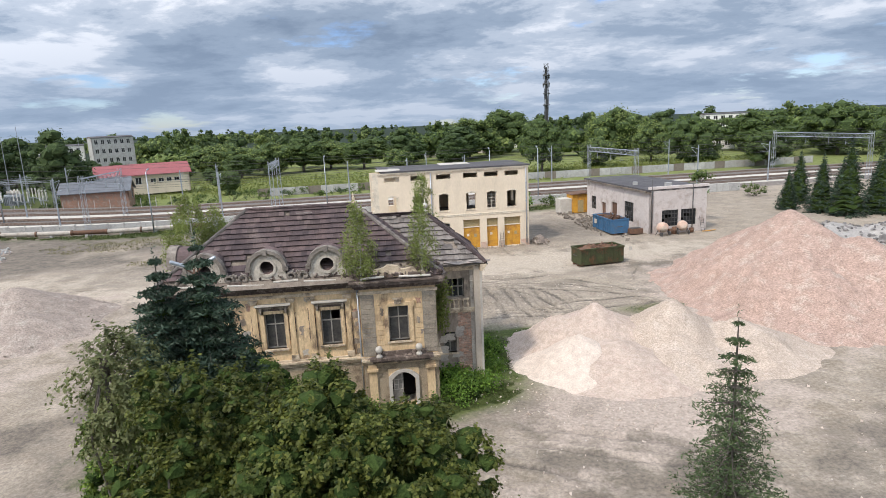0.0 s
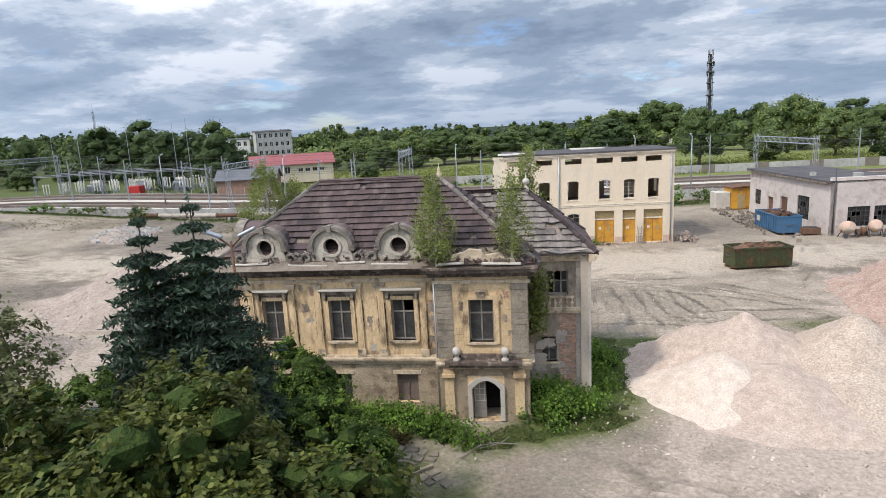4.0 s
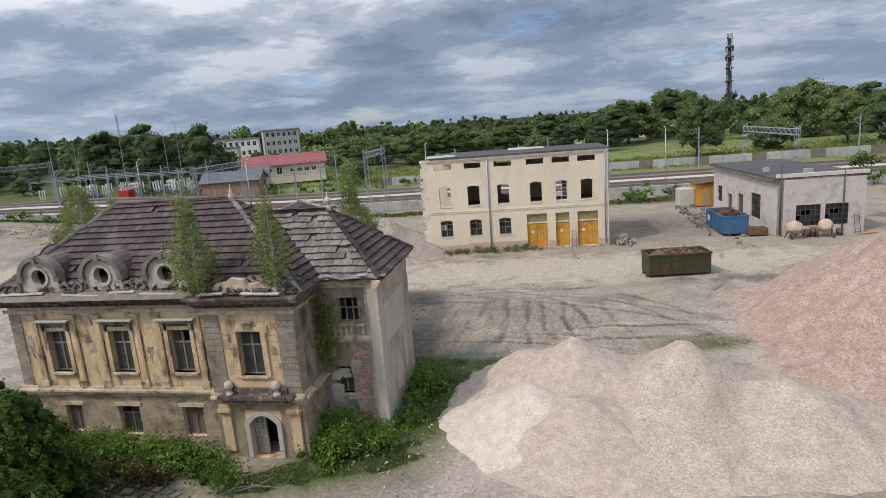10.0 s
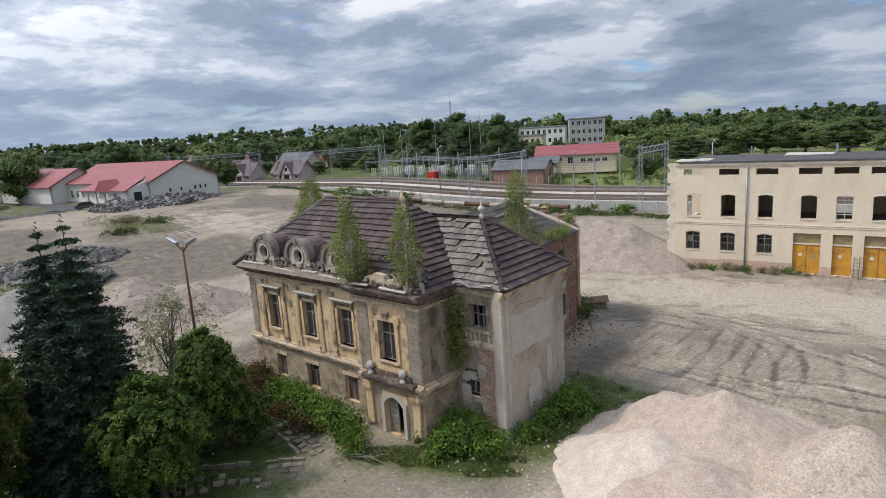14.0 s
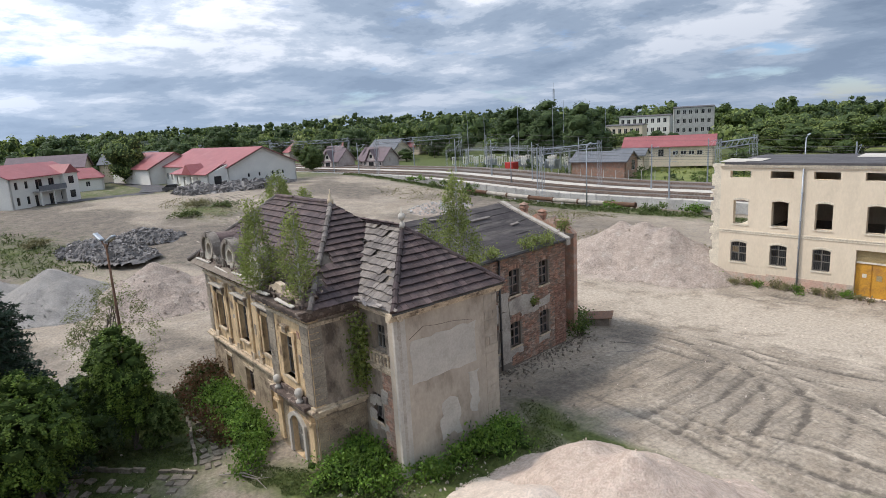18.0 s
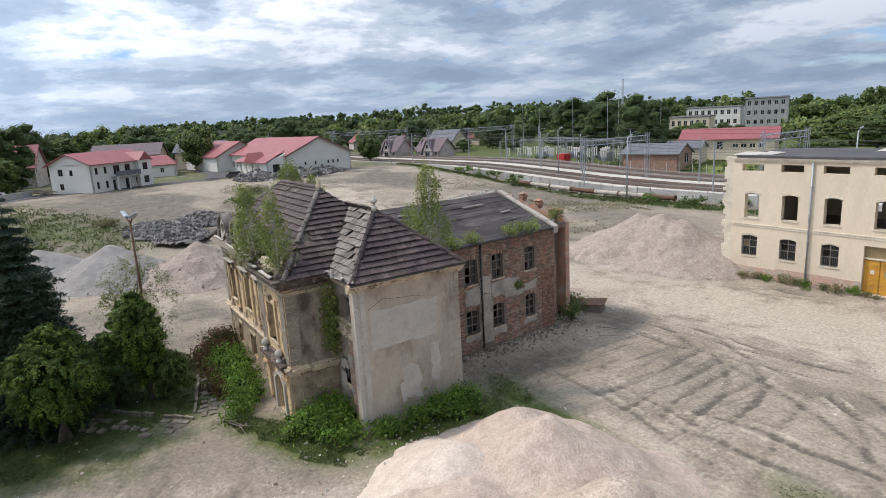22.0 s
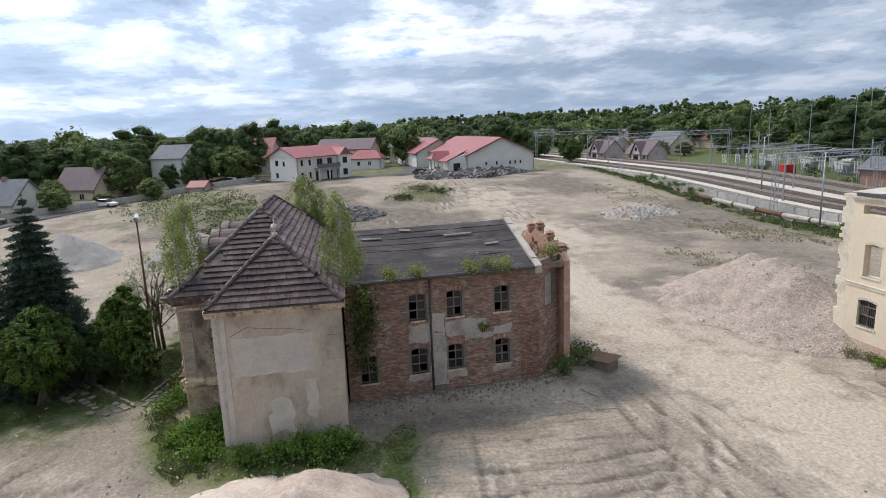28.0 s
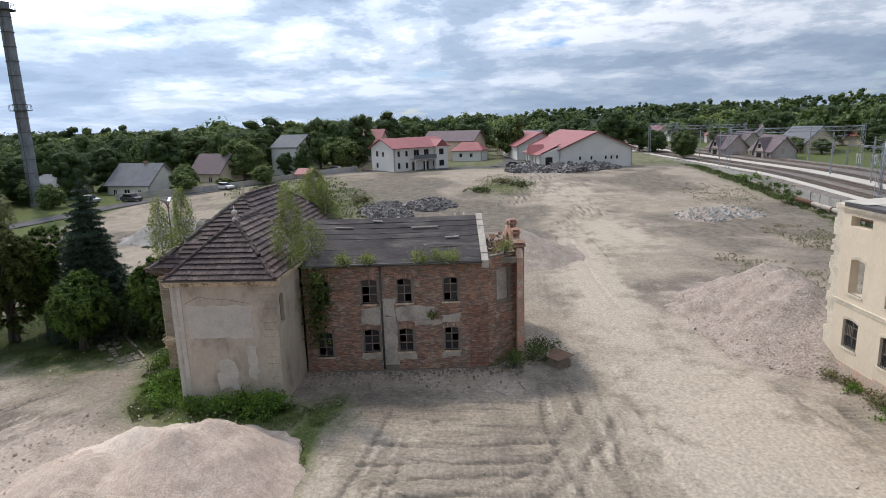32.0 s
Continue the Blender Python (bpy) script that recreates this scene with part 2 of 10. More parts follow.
M = dict(
    ochre=surf("ochre_plaster", (0.66, 0.485, 0.285), (0.51, 0.365, 0.21), 0.7, 0.9, 0.14, (0.15, 0.10, 0.066), 0.9, 0.95, 9, stretch=(1, 1, 0.45)),
    trim=surf("stone_trim", (0.60, 0.485, 0.345), (0.42, 0.33, 0.23), 0.5, 0.9, 0.15, (0.12, 0.088, 0.064), 0.6, 0.9, 10),
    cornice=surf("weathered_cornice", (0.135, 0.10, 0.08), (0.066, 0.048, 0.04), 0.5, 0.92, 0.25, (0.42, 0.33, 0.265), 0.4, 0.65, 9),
    quoin=surf("rough_quoin_stone", (0.34, 0.285, 0.215), (0.25, 0.21, 0.165), 0.7, 0.95, 0.6, (0.13, 0.108, 0.09), 1.0, 0.7, 17, rand=0.1, bump_size=0.05, speck=0.45),
    base=surf("rough_ground_floor_render", (0.42, 0.33, 0.225), (0.30, 0.23, 0.155), 0.8, 0.95, 0.6, (0.125, 0.088, 0.062), 0.9, 0.8, 16, rand=0.1, bump_size=0.05, speck=0.42),
    greywall=surf("grey_render", (0.455, 0.385, 0.305), (0.36, 0.30, 0.235), 1.6, 0.93, 0.14, (0.225, 0.183, 0.14), 1.5, 0.75, 7, stretch=(1, 1, 0.6), speck=0.13),
    palewall=surf("pale_render", (0.50, 0.455, 0.39), (0.43, 0.39, 0.335), 1.1, 0.93, 0.1, (0.36, 0.32, 0.27), 0.8, 0.55, 9, speck=0.13),
    brick=surf("old_brick", (0.40, 0.21, 0.14), (0.29, 0.205, 0.155), 0.5, 0.95, 0.3, (0.42, 0.34, 0.27), 0.8, 0.85, 11, rand=0.25, island=0.4),
    redbrick=surf("red_brick", (0.31, 0.165, 0.115), (0.25, 0.14, 0.10), 0.5, 0.95, 0.3, (0.33, 0.26, 0.21), 0.7, 0.6, 11, rand=0.2, island=0.34),
    mortar=surf("mortar", (0.205, 0.172, 0.14), (0.16, 0.134, 0.108), 0.6, 0.97, 0.2, (0.27, 0.232, 0.19), 1.2, 0.6, 9),
    plaster=surf("plaster_remnant", (0.43, 0.38, 0.32), (0.35, 0.305, 0.255), 0.9, 0.95, 0.15, (0.24, 0.21, 0.18), 0.9, 0.6, 9),
    tile=surf("clay_roof_tile", (0.098, 0.066, 0.060), (0.058, 0.042, 0.042), 1.4, 0.8, 0.2, (0.15, 0.113, 0.095), 1.7, 0.5, 8, island=0.3, rand=0.3),
    paletile=surf("bleached_roof_tile", (0.20, 0.172, 0.148), (0.14, 0.118, 0.105), 0.9, 0.85, 0.2, (0.09, 0.078, 0.072), 0.9, 0.6, 8, island=0.3, rand=0.3),
    felt=surf("tar_roof_felt", (0.05, 0.043, 0.043), (0.08, 0.07, 0.067), 0.9, 0.9, 0.25, (0.135, 0.12, 0.105), 0.8, 0.7, 6, stretch=(1, 0.3, 1), spec=0.12),
    dormerplaster=surf("grey_dormer_plaster", (0.50, 0.445, 0.365), (0.40, 0.35, 0.285), 0.6, 0.93, 0.15, (0.19, 0.16, 0.13), 0.5, 0.7, 10),
    hoodstone=surf("lichen_grey_stone", (0.24, 0.205, 0.17), (0.16, 0.135, 0.112), 0.4, 0.95, 0.3, (0.33, 0.29, 0.24), 0.5, 0.6, 12),
    # near-black colour painted for unlit interiors behind openings
    dark=surf("unlit_interior_black", (0.012, 0.011, 0.011), (0.02, 0.018, 0.017), 1, 0.95, 0),
    grimeplaster=surf("grimy_plaster", (0.35, 0.285, 0.22), (0.22, 0.175, 0.135), 0.6, 0.95, 0.2, (0.075, 0.058, 0.045), 0.9, 0.85, 9, stretch=(1, 1, 0.5)),
    # greyer base colour stands for the sky reflected in these panes
    skygreyglass=surf("sky_grey_old_glass", (0.045, 0.044, 0.043), (0.08, 0.074, 0.068), 0.35, 0.25, 0.02, (0.045, 0.045, 0.047), 0.4, 0.7, 10, spec=0.6),
    wood=surf("grey_window_wood", (0.20, 0.18, 0.155), (0.27, 0.245, 0.21), 0.5, 0.8, 0.1, (0.11, 0.09, 0.075), 0.6, 0.5, 18),
    brownwood=surf("brown_window_wood", (0.15, 0.11, 0.092), (0.20, 0.155, 0.13), 0.5, 0.8, 0.1, None, 1, 0, 18),
    timber=surf("rough_timber", (0.22, 0.18, 0.14), (0.15, 0.12, 0.095), 0.4, 0.9, 0.2, None, 1, 0, 14, island=0.3),
    cream=surf("cream_plaster", (0.68, 0.575, 0.435), (0.62, 0.52, 0.39), 3.0, 0.92, 0.08, (0.50, 0.415, 0.315), 2.2, 0.4, 7, speck=0.08, stretch=(1, 1, 0.4)),
    creamtrim=surf("cream_trim", (0.66, 0.58, 0.45), (0.58, 0.51, 0.40), 1.0, 0.92, 0.1, (0.42, 0.36, 0.29), 1.0, 0.5, 9),
    pinkbase=surf("pink_plinth", (0.52, 0.33, 0.25), (0.50, 0.40, 0.31), 0.9, 0.95, 0.2, (0.38, 0.33, 0.27), 0.9, 0.8, 8),
    yellowdoor=surf("yellow_steel_door", (0.56, 0.29, 0.035), (0.46, 0.22, 0.035), 0.9, 0.6, 0.06, (0.27, 0.14, 0.05), 0.9, 0.7, 10),
    straw=surf("dull_yellow_panel", (0.38, 0.29, 0.145), (0.31, 0.245, 0.13), 0.5, 0.8, 0.1, None, 1, 0, 10),
    whitewash=surf("dirty_white_brick", (0.56, 0.50, 0.46), (0.49, 0.425, 0.385), 1.1, 0.93, 0.15, (0.34, 0.27, 0.23), 1.3, 0.75, 8, island=0.06),
    flatroof=surf("dark_flat_roof", (0.075, 0.07, 0.072), (0.105, 0.098, 0.098), 1.2, 0.92, 0.15, (0.15, 0.14, 0.135), 1.1, 0.6, 6, stretch=(0.35, 1, 1), spec=0.15),
    greensteel=surf("green_painted_steel", (0.058, 0.066, 0.026), (0.034, 0.036, 0.018), 0.9, 0.75, 0.06, (0.12, 0.062, 0.03), 0.9, 1.0, 9),
    bluesteel=surf("blue_painted_steel", (0.05, 0.135, 0.24), (0.045, 0.105, 0.19), 0.8, 0.55, 0.06, (0.10, 0.10, 0.11), 0.6, 0.5, 9),
    rust=surf("rusty_steel", (0.16, 0.085, 0.05), (0.11, 0.065, 0.045), 0.4, 0.85, 0.15, None, 1, 0, 14, rand=0.15),
    darksteel=surf("dark_steel", (0.07, 0.068, 0.066), (0.10, 0.095, 0.09), 0.5, 0.6, 0.05, None, 1, 0, 12, metal=0.4),
    chimneysteel=surf("weathered_chimney_steel", (0.24, 0.25, 0.265), (0.17, 0.18, 0.195), 0.8, 0.7, 0.05, (0.13, 0.10, 0.085), 1.2, 0.6, 9, stretch=(1, 1, 0.4)),
    galv=surf("galvanised_steel", (0.36, 0.38, 0.40), (0.30, 0.32, 0.34), 0.6, 0.5, 0.04, None, 1, 0, 10, metal=0.5),
    concrete=surf("concrete", (0.42, 0.405, 0.375), (0.35, 0.335, 0.31), 1.2, 0.95, 0.12, (0.25, 0.24, 0.22), 1.1, 0.6, 8, rand=0.1),
    dirtyslab=surf("dirty_paving_slab", (0.22, 0.182, 0.138), (0.15, 0.124, 0.094), 0.4, 0.95, 0.2, (0.09, 0.082, 0.05), 0.5, 0.85, 9, rand=0.2),
    white=surf("white_render", (0.70, 0.675, 0.615), (0.64, 0.62, 0.57), 2.5, 0.9, 0.05, None, 1, 0, 6, speck=0.08),
    redroof=surf("red_sheet_roof", (0.29, 0.088, 0.088), (0.245, 0.076, 0.076), 2.2, 0.6, 0.05, (0.33, 0.13, 0.125), 2.5, 0.4, 5, speck=0.12),
    purpleroof=surf("purple_grey_roof", (0.17, 0.125, 0.13), (0.14, 0.105, 0.11), 1.4, 0.8, 0.1, None, 1, 0, 6),
    greyroof=surf("grey_roof", (0.15, 0.155, 0.165), (0.12, 0.125, 0.135), 1.4, 0.8, 0.1, None, 1, 0, 6),
    glass=surf("dark_window_glass", (0.018, 0.019, 0.021), (0.028, 0.03, 0.032), 0.6, 0.12, 0, spec=0.42),
    bark=surf("bark", (0.12, 0.10, 0.08), (0.085, 0.07, 0.058), 0.3, 0.95, 0.4, None, 1, 0, 16, stretch=(1, 1, 0.3)),
    birchbark=surf("birch_bark", (0.52, 0.50, 0.46), (0.30, 0.28, 0.25), 0.25, 0.9, 0.2, (0.06, 0.055, 0.05), 0.2, 0.7, 14),
    pinkgravel=surf("pink_crushed_brick", (0.49, 0.34, 0.268), (0.40, 0.275, 0.215), 0.7, 0.97, 1.0, (0.53, 0.43, 0.35), 1.0, 0.6, 8, island=0.1, bump_size=0.16, speck=0.58),
    duskgravel=surf("dusty_crushed_brick", (0.37, 0.297, 0.243), (0.285, 0.228, 0.187), 0.7, 0.97, 1.0, (0.42, 0.36, 0.30), 1.0, 0.6, 7, island=0.12, bump_size=0.16, speck=0.5),
    sand=surf("brown_sand", (0.48, 0.385, 0.305), (0.40, 0.315, 0.245), 0.9, 0.97, 0.7, (0.55, 0.46, 0.38), 0.8, 0.5, 10, island=0.14, bump_size=0.12, speck=0.5),
    whitegravel=surf("whitish_gravel", (0.72, 0.60, 0.495), (0.60, 0.485, 0.39), 0.5, 0.97, 0.7, (0.54, 0.42, 0.34), 0.8, 0.5, 12, island=0.1, bump_size=0.10, speck=0.3),
    palegravel=surf("pale_crushed_rubble", (0.67, 0.535, 0.435), (0.52, 0.40, 0.315), 0.4, 0.97, 0.8, (0.56, 0.41, 0.335), 0.7, 0.5, 11, island=0.14, bump_size=0.12, speck=0.32),
    greygravel=surf("grey_gravel", (0.325, 0.298, 0.268), (0.255, 0.235, 0.213), 0.9, 0.97, 0.6, (0.38, 0.34, 0.295), 1.6, 0.5, 9, island=0.16, bump_size=0.1, speck=0.36),
    rubble=surf("dark_rubble", (0.21, 0.19, 0.175), (0.14, 0.13, 0.125), 0.8, 0.95, 0.3, (0.32, 0.29, 0.255), 0.9, 0.5, 9, island=0.45),
    chips=surf("brick_chips", (0.47, 0.37, 0.30), (0.45, 0.40, 0.34), 0.5, 0.95, 0.2, None, 1, 0, 9, island=0.25),
    ballast=surf("track_ballast", (0.19, 0.162, 0.14), (0.135, 0.115, 0.10), 1.0, 0.97, 0.3, (0.27, 0.22, 0.18), 2.5, 0.6, 7),
    rail=surf("rail_steel", (0.16, 0.105, 0.08), (0.20, 0.15, 0.12), 0.4, 0.6, 0.05, None, 1, 0, 10, metal=0.5),
    spruce=leafy("spruce_needles", (0.02, 0.04, 0.024), (0.062, 0.092, 0.056), 0.15),
    bluespruce=leafy("young_spruce_needles", (0.055, 0.085, 0.035), (0.095, 0.13, 0.05), 0.2),
    apple=leafy("broad_leaves", (0.038, 0.056, 0.010), (0.150, 0.158, 0.031), 0.36),
    willow=leafy("willow_leaves", (0.12, 0.14, 0.05), (0.23, 0.235, 0.10), 0.4),
    birch=leafy("birch_leaves", (0.14, 0.18, 0.04), (0.27, 0.30, 0.09), 0.45),
    bushleaf=leafy("bush_leaves", (0.06, 0.125, 0.018), (0.20, 0.31, 0.05), 0.42),
    youngleaf=leafy("young_tree_leaves", (0.05, 0.095, 0.014), (0.18, 0.25, 0.04), 0.4),
    redleaf=leafy("reddish_leaves", (0.125, 0.046, 0.028), (0.085, 0.08, 0.03), 0.3),
    wood1=leafy("woodland_leaves", (0.048, 0.082, 0.022), (0.155, 0.20, 0.052), 0.36),
    wood2=leafy("light_woodland_leaves", (0.11, 0.155, 0.038), (0.26, 0.30, 0.09), 0.36),
    wood3=leafy("dark_woodland_leaves", (0.028, 0.054, 0.021), (0.088, 0.122, 0.04), 0.28),
    # dark greens that put the shade between leaves into a colour
    shadeleaf=surf("deep_foliage_shade", (0.024, 0.042, 0.010), (0.045, 0.066, 0.016), 0.4, 0.95, 0.3, None, 1, 0, 8, bump_size=0.1, spec=0.1),
    shadewood=surf("soft_foliage_shade", (0.036, 0.058, 0.017), (0.06, 0.086, 0.026), 0.5, 0.9, 0.3, None, 1, 0, 6, bump_size=0.1),
    meadow=leafy("meadow_blades", (0.12, 0.15, 0.035), (0.23, 0.245, 0.065), 0.35),
    grass=leafy("grass_blades", (0.046, 0.070, 0.016), (0.105, 0.128, 0.036), 0.3),
    drygrass=leafy("dry_weeds", (0.16, 0.155, 0.07), (0.24, 0.21, 0.11), 0.3),
)
rng = random.Random(7)

# ---------------------------------------------------------------- mesh helpers


class MB:
    """Collects vertices and faces of one mesh."""

    def __init__(self):
        self.v, self.f = [], []

    def add(self, vs, fs):
        o = len(self.v)
        self.v += [tuple(p) for p in vs]
        self.f += [tuple(i + o for i in f) for f in fs]
        return self

    def box(self, x0, x1, y0, y1, z0, z1, m=None, ch=0.0):
        if ch > 0:
            pts, d = [], ch
            cx, cy, cz, hx, hy, hz = (x0 + x1) / 2, (y0 + y1) / 2, (z0 + z1) / 2, (x1 - x0) / 2, (y1 - y0) / 2, (z1 - z0) / 2
            bm = bmesh.new()
            bmesh.ops.create_cube(bm, size=1)
            for v in bm.verts:
                v.co = Vector((cx + v.co.x * 2 * hx, cy + v.co.y * 2 * hy, cz + v.co.z * 2 * hz))
            bmesh.ops.bevel(bm, geom=bm.edges[:], offset=min(d, hx * 0.9, hy * 0.9, hz * 0.9), segments=1, affect="EDGES")
            bm.verts.index_update()
            pts = [v.co.copy() for v in bm.verts]
            fs = [[v.index for v in f.verts] for f in bm.faces]
            bm.free()
        else:
            pts = [Vector(p) for p in ((x0, y0, z0), (x1, y0, z0), (x1, y1, z0), (x0, y1, z0), (x0, y0, z1), (x1, y0, z1), (x1, y1, z1), (x0, y1, z1))]
            fs = [(0, 3, 2, 1), (4, 5, 6, 7), (0, 1, 5, 4), (1, 2, 6, 5), (2, 3, 7, 6), (3, 0, 4, 7)]
        if m is not None:
            pts = [m @ p for p in pts]
        return self.add(pts, fs)

    def tube(self, a, b, r0, r1=None, n=8, caps=True):
        a, b = Vector(a), Vector(b)
        r1 = r0 if r1 is None else r1
        q = (b - a).to_track_quat("Z", "Y")
        vs = []
        for c, r in ((a, r0), (b, r1)):
            for i in range(n):
                w = 2 * math.pi * i / n
                vs.append(c + q @ Vector((r * math.cos(w), r * math.sin(w), 0)))
        fs = [(i, (i + 1) % n, n + (i + 1) % n, n + i) for i in range(n)]
        if caps:
            fs += [tuple(range(n - 1, -1, -1)), tuple(range(n, 2 * n))]
        return self.add(vs, fs)

    def lathe(self, c, profile, n=12, m=None):
        vs = []
        for r, z in profile:
            for i in range(n):
                w = 2 * math.pi * i / n
                p = Vector((c[0] + r * math.cos(w), c[1] + r * math.sin(w), c[2] + z))
                vs.append(m @ p if m is not None else p)
        k = len(profile)
        fs = [(j * n + i, j * n + (i + 1) % n, (j + 1) * n + (i + 1) % n, (j + 1) * n + i) for j in range(k - 1) for i in range(n)]
        fs += [tuple(range(n - 1, -1, -1)), tuple(range((k - 1) * n, k * n))]
        return self.add(vs, fs)

    def prism(self, poly, d):
        """A flat polygon given a thickness along the vector d."""
        n, d = len(poly), Vector(d)
        a = [Vector(p) for p in poly]
        return self.add(a + [p + d for p in a], [tuple(range(n - 1, -1, -1)), tuple(range(n, 2 * n))] + [(i, (i + 1) % n, n + (i + 1) % n, n + i) for i in range(n)])

    def moved(self, m):
        self.v = [tuple(m @ Vector(p)) for p in self.v]
        return self

    def mesh(self, name, material, smooth=False):
        me = bpy.data.meshes.new(name)
        me.from_pydata(self.v, [], self.f)
        if material is not None:
            me.materials.append(M[material] if isinstance(material, str) else material)
        if smooth:
            me.polygons.foreach_set("use_smooth", [True] * len(me.polygons))
        me.update()
        return me


def weld(me):
    bm = bmesh.new()
    bm.from_mesh(me)
    bmesh.ops.remove_doubles(bm, verts=bm.verts, dist=0.0004)
    bm.to_mesh(me)
    bm.free()


def part(name, mb, material, parent, label="", smooth=False, kind=""):
    ob = new(name, mb.mesh(name, material, smooth))
    ob.parent = parent
    if name in ("wall", "dormer", "hood", "ring_moulding", "door_surround"):
        weld(ob.data)
    return tagged(ob, label, kind=kind)


def thing(name, x, y, z, rz=0.0, label="", category="", group="", kind=""):
    ob = new(name)
    ob.empty_display_size = 0.5
    ob.matrix_world = pose(x, y, z, 0, 0, rz)
    return tagged(ob, label, category, group, kind)


def solo(name, mb, material, label="", category="", group="", kind="", smooth=False, at=None):
    """A thing that is a single mesh."""
    ob = new(name, mb.mesh(name, material, smooth))
    if at is not None:
        ob.matrix_world = at
    return tagged(ob, label, category, group, kind)


def sstep(a, b, x):
    t = np.clip((x - a) / (b - a), 0, 1)
    return t * t * (3 - 2 * t)


def n2(x, y, s, seed=0.0):
    return noise.noise(Vector((x * s + seed, y * s - seed * 0.7, seed)))


def south(y):
    """How far the land has sunk again towards the southern gardens, 0 to 1."""
    t = min(1.0, max(0.0, (-12.0 - y) / 30.0))
    return t * t * (3 - 2 * t)


def rise(x, y=0.0):
    """The land climbs gently to the west of the yard, less in the south."""
    t = min(1.0, max(0.0, (-42.0 - x) / 62.0))
    return 4.0 * t * t * (3 - 2 * t) * (1 - 0.45 * south(y))


def lift(x, y):
    """What the western land rises above the height of the lane's foot."""
    return (0.4 - 0.45 * south(y)) * rise(x) * (0.55 if y > 70 else 1.0)


def far_hill(X, Y):
    """A long wooded hill far to the north-west."""
    d, a = np.hypot(X - 10, Y + 10), np.degrees(np.arctan2(X - 10, Y + 10))
    t = np.clip((d - 380.0) / 620.0, 0, 1)
    w = np.clip((a + 98.0) / 26.0, 0, 1) * np.clip((-26.0 - a) / 16.0, 0, 1)
    return 17.0 * t * t * (3 - 2 * t) * w * w * (3 - 2 * w)


RW = radians(3.5)  # turn of the railway and of the cream building


def rail_pt(s, d):
    """A place s metres along the railway and d metres beyond the fence."""
    return (s * math.cos(RW) - d * math.sin(RW), 75.3 + s * math.sin(RW) + d * math.cos(RW))


def sub_copies(mesh_data, name, poses, parent, label=""):
    for m in poses:
        ob = new(name, mesh_data)
        ob.parent = parent
        ob.matrix_basis = m
        if label:
            ob["label"] = label

# ---------------------------------------------------------------- ground
# centre x, y, height and the two radii of the cones that make up each heap
HEAP_A = [(11.1, 6.4, 3.15, 6.0, 5.4), (8.7, 6.8, 2.5, 3.9, 4.2), (11.2, 2.6, 1.9, 5.4, 4.8)]
HEAP_W = [(8.9, 3.4, 2.15, 3.9, 4.2)]
HEAP_S = [(15.85, 5.14, 3.45, 5.2, 5.8), (19.8, 3.8, 2.2, 5.6, 4.8), (15.3, 2.4, 1.9, 4.6, 4.0)]
HEAP_B = [(31.4, 15.2, 7.4, 10.4, 13.2), (34.5, 11.0, 5.6, 9.5, 10.5), (30.0, 9.0, 3.6, 7.5, 7.0)]
HEAP_C = [(-13.3, 41.0, 4.2, 8.6, 6.8), (-11.0, 41.2, 4.5, 8.0, 6.6), (-8.6, 41.3, 4.1, 7.0, 6.4), (-5.6, 41.6, 2.6, 5, 5)]
HEAP_D = [(-35.2, 22.6, 3.4, 7.8, 8.0), (-33.0, 18.5, 2.2, 6.5, 6)]


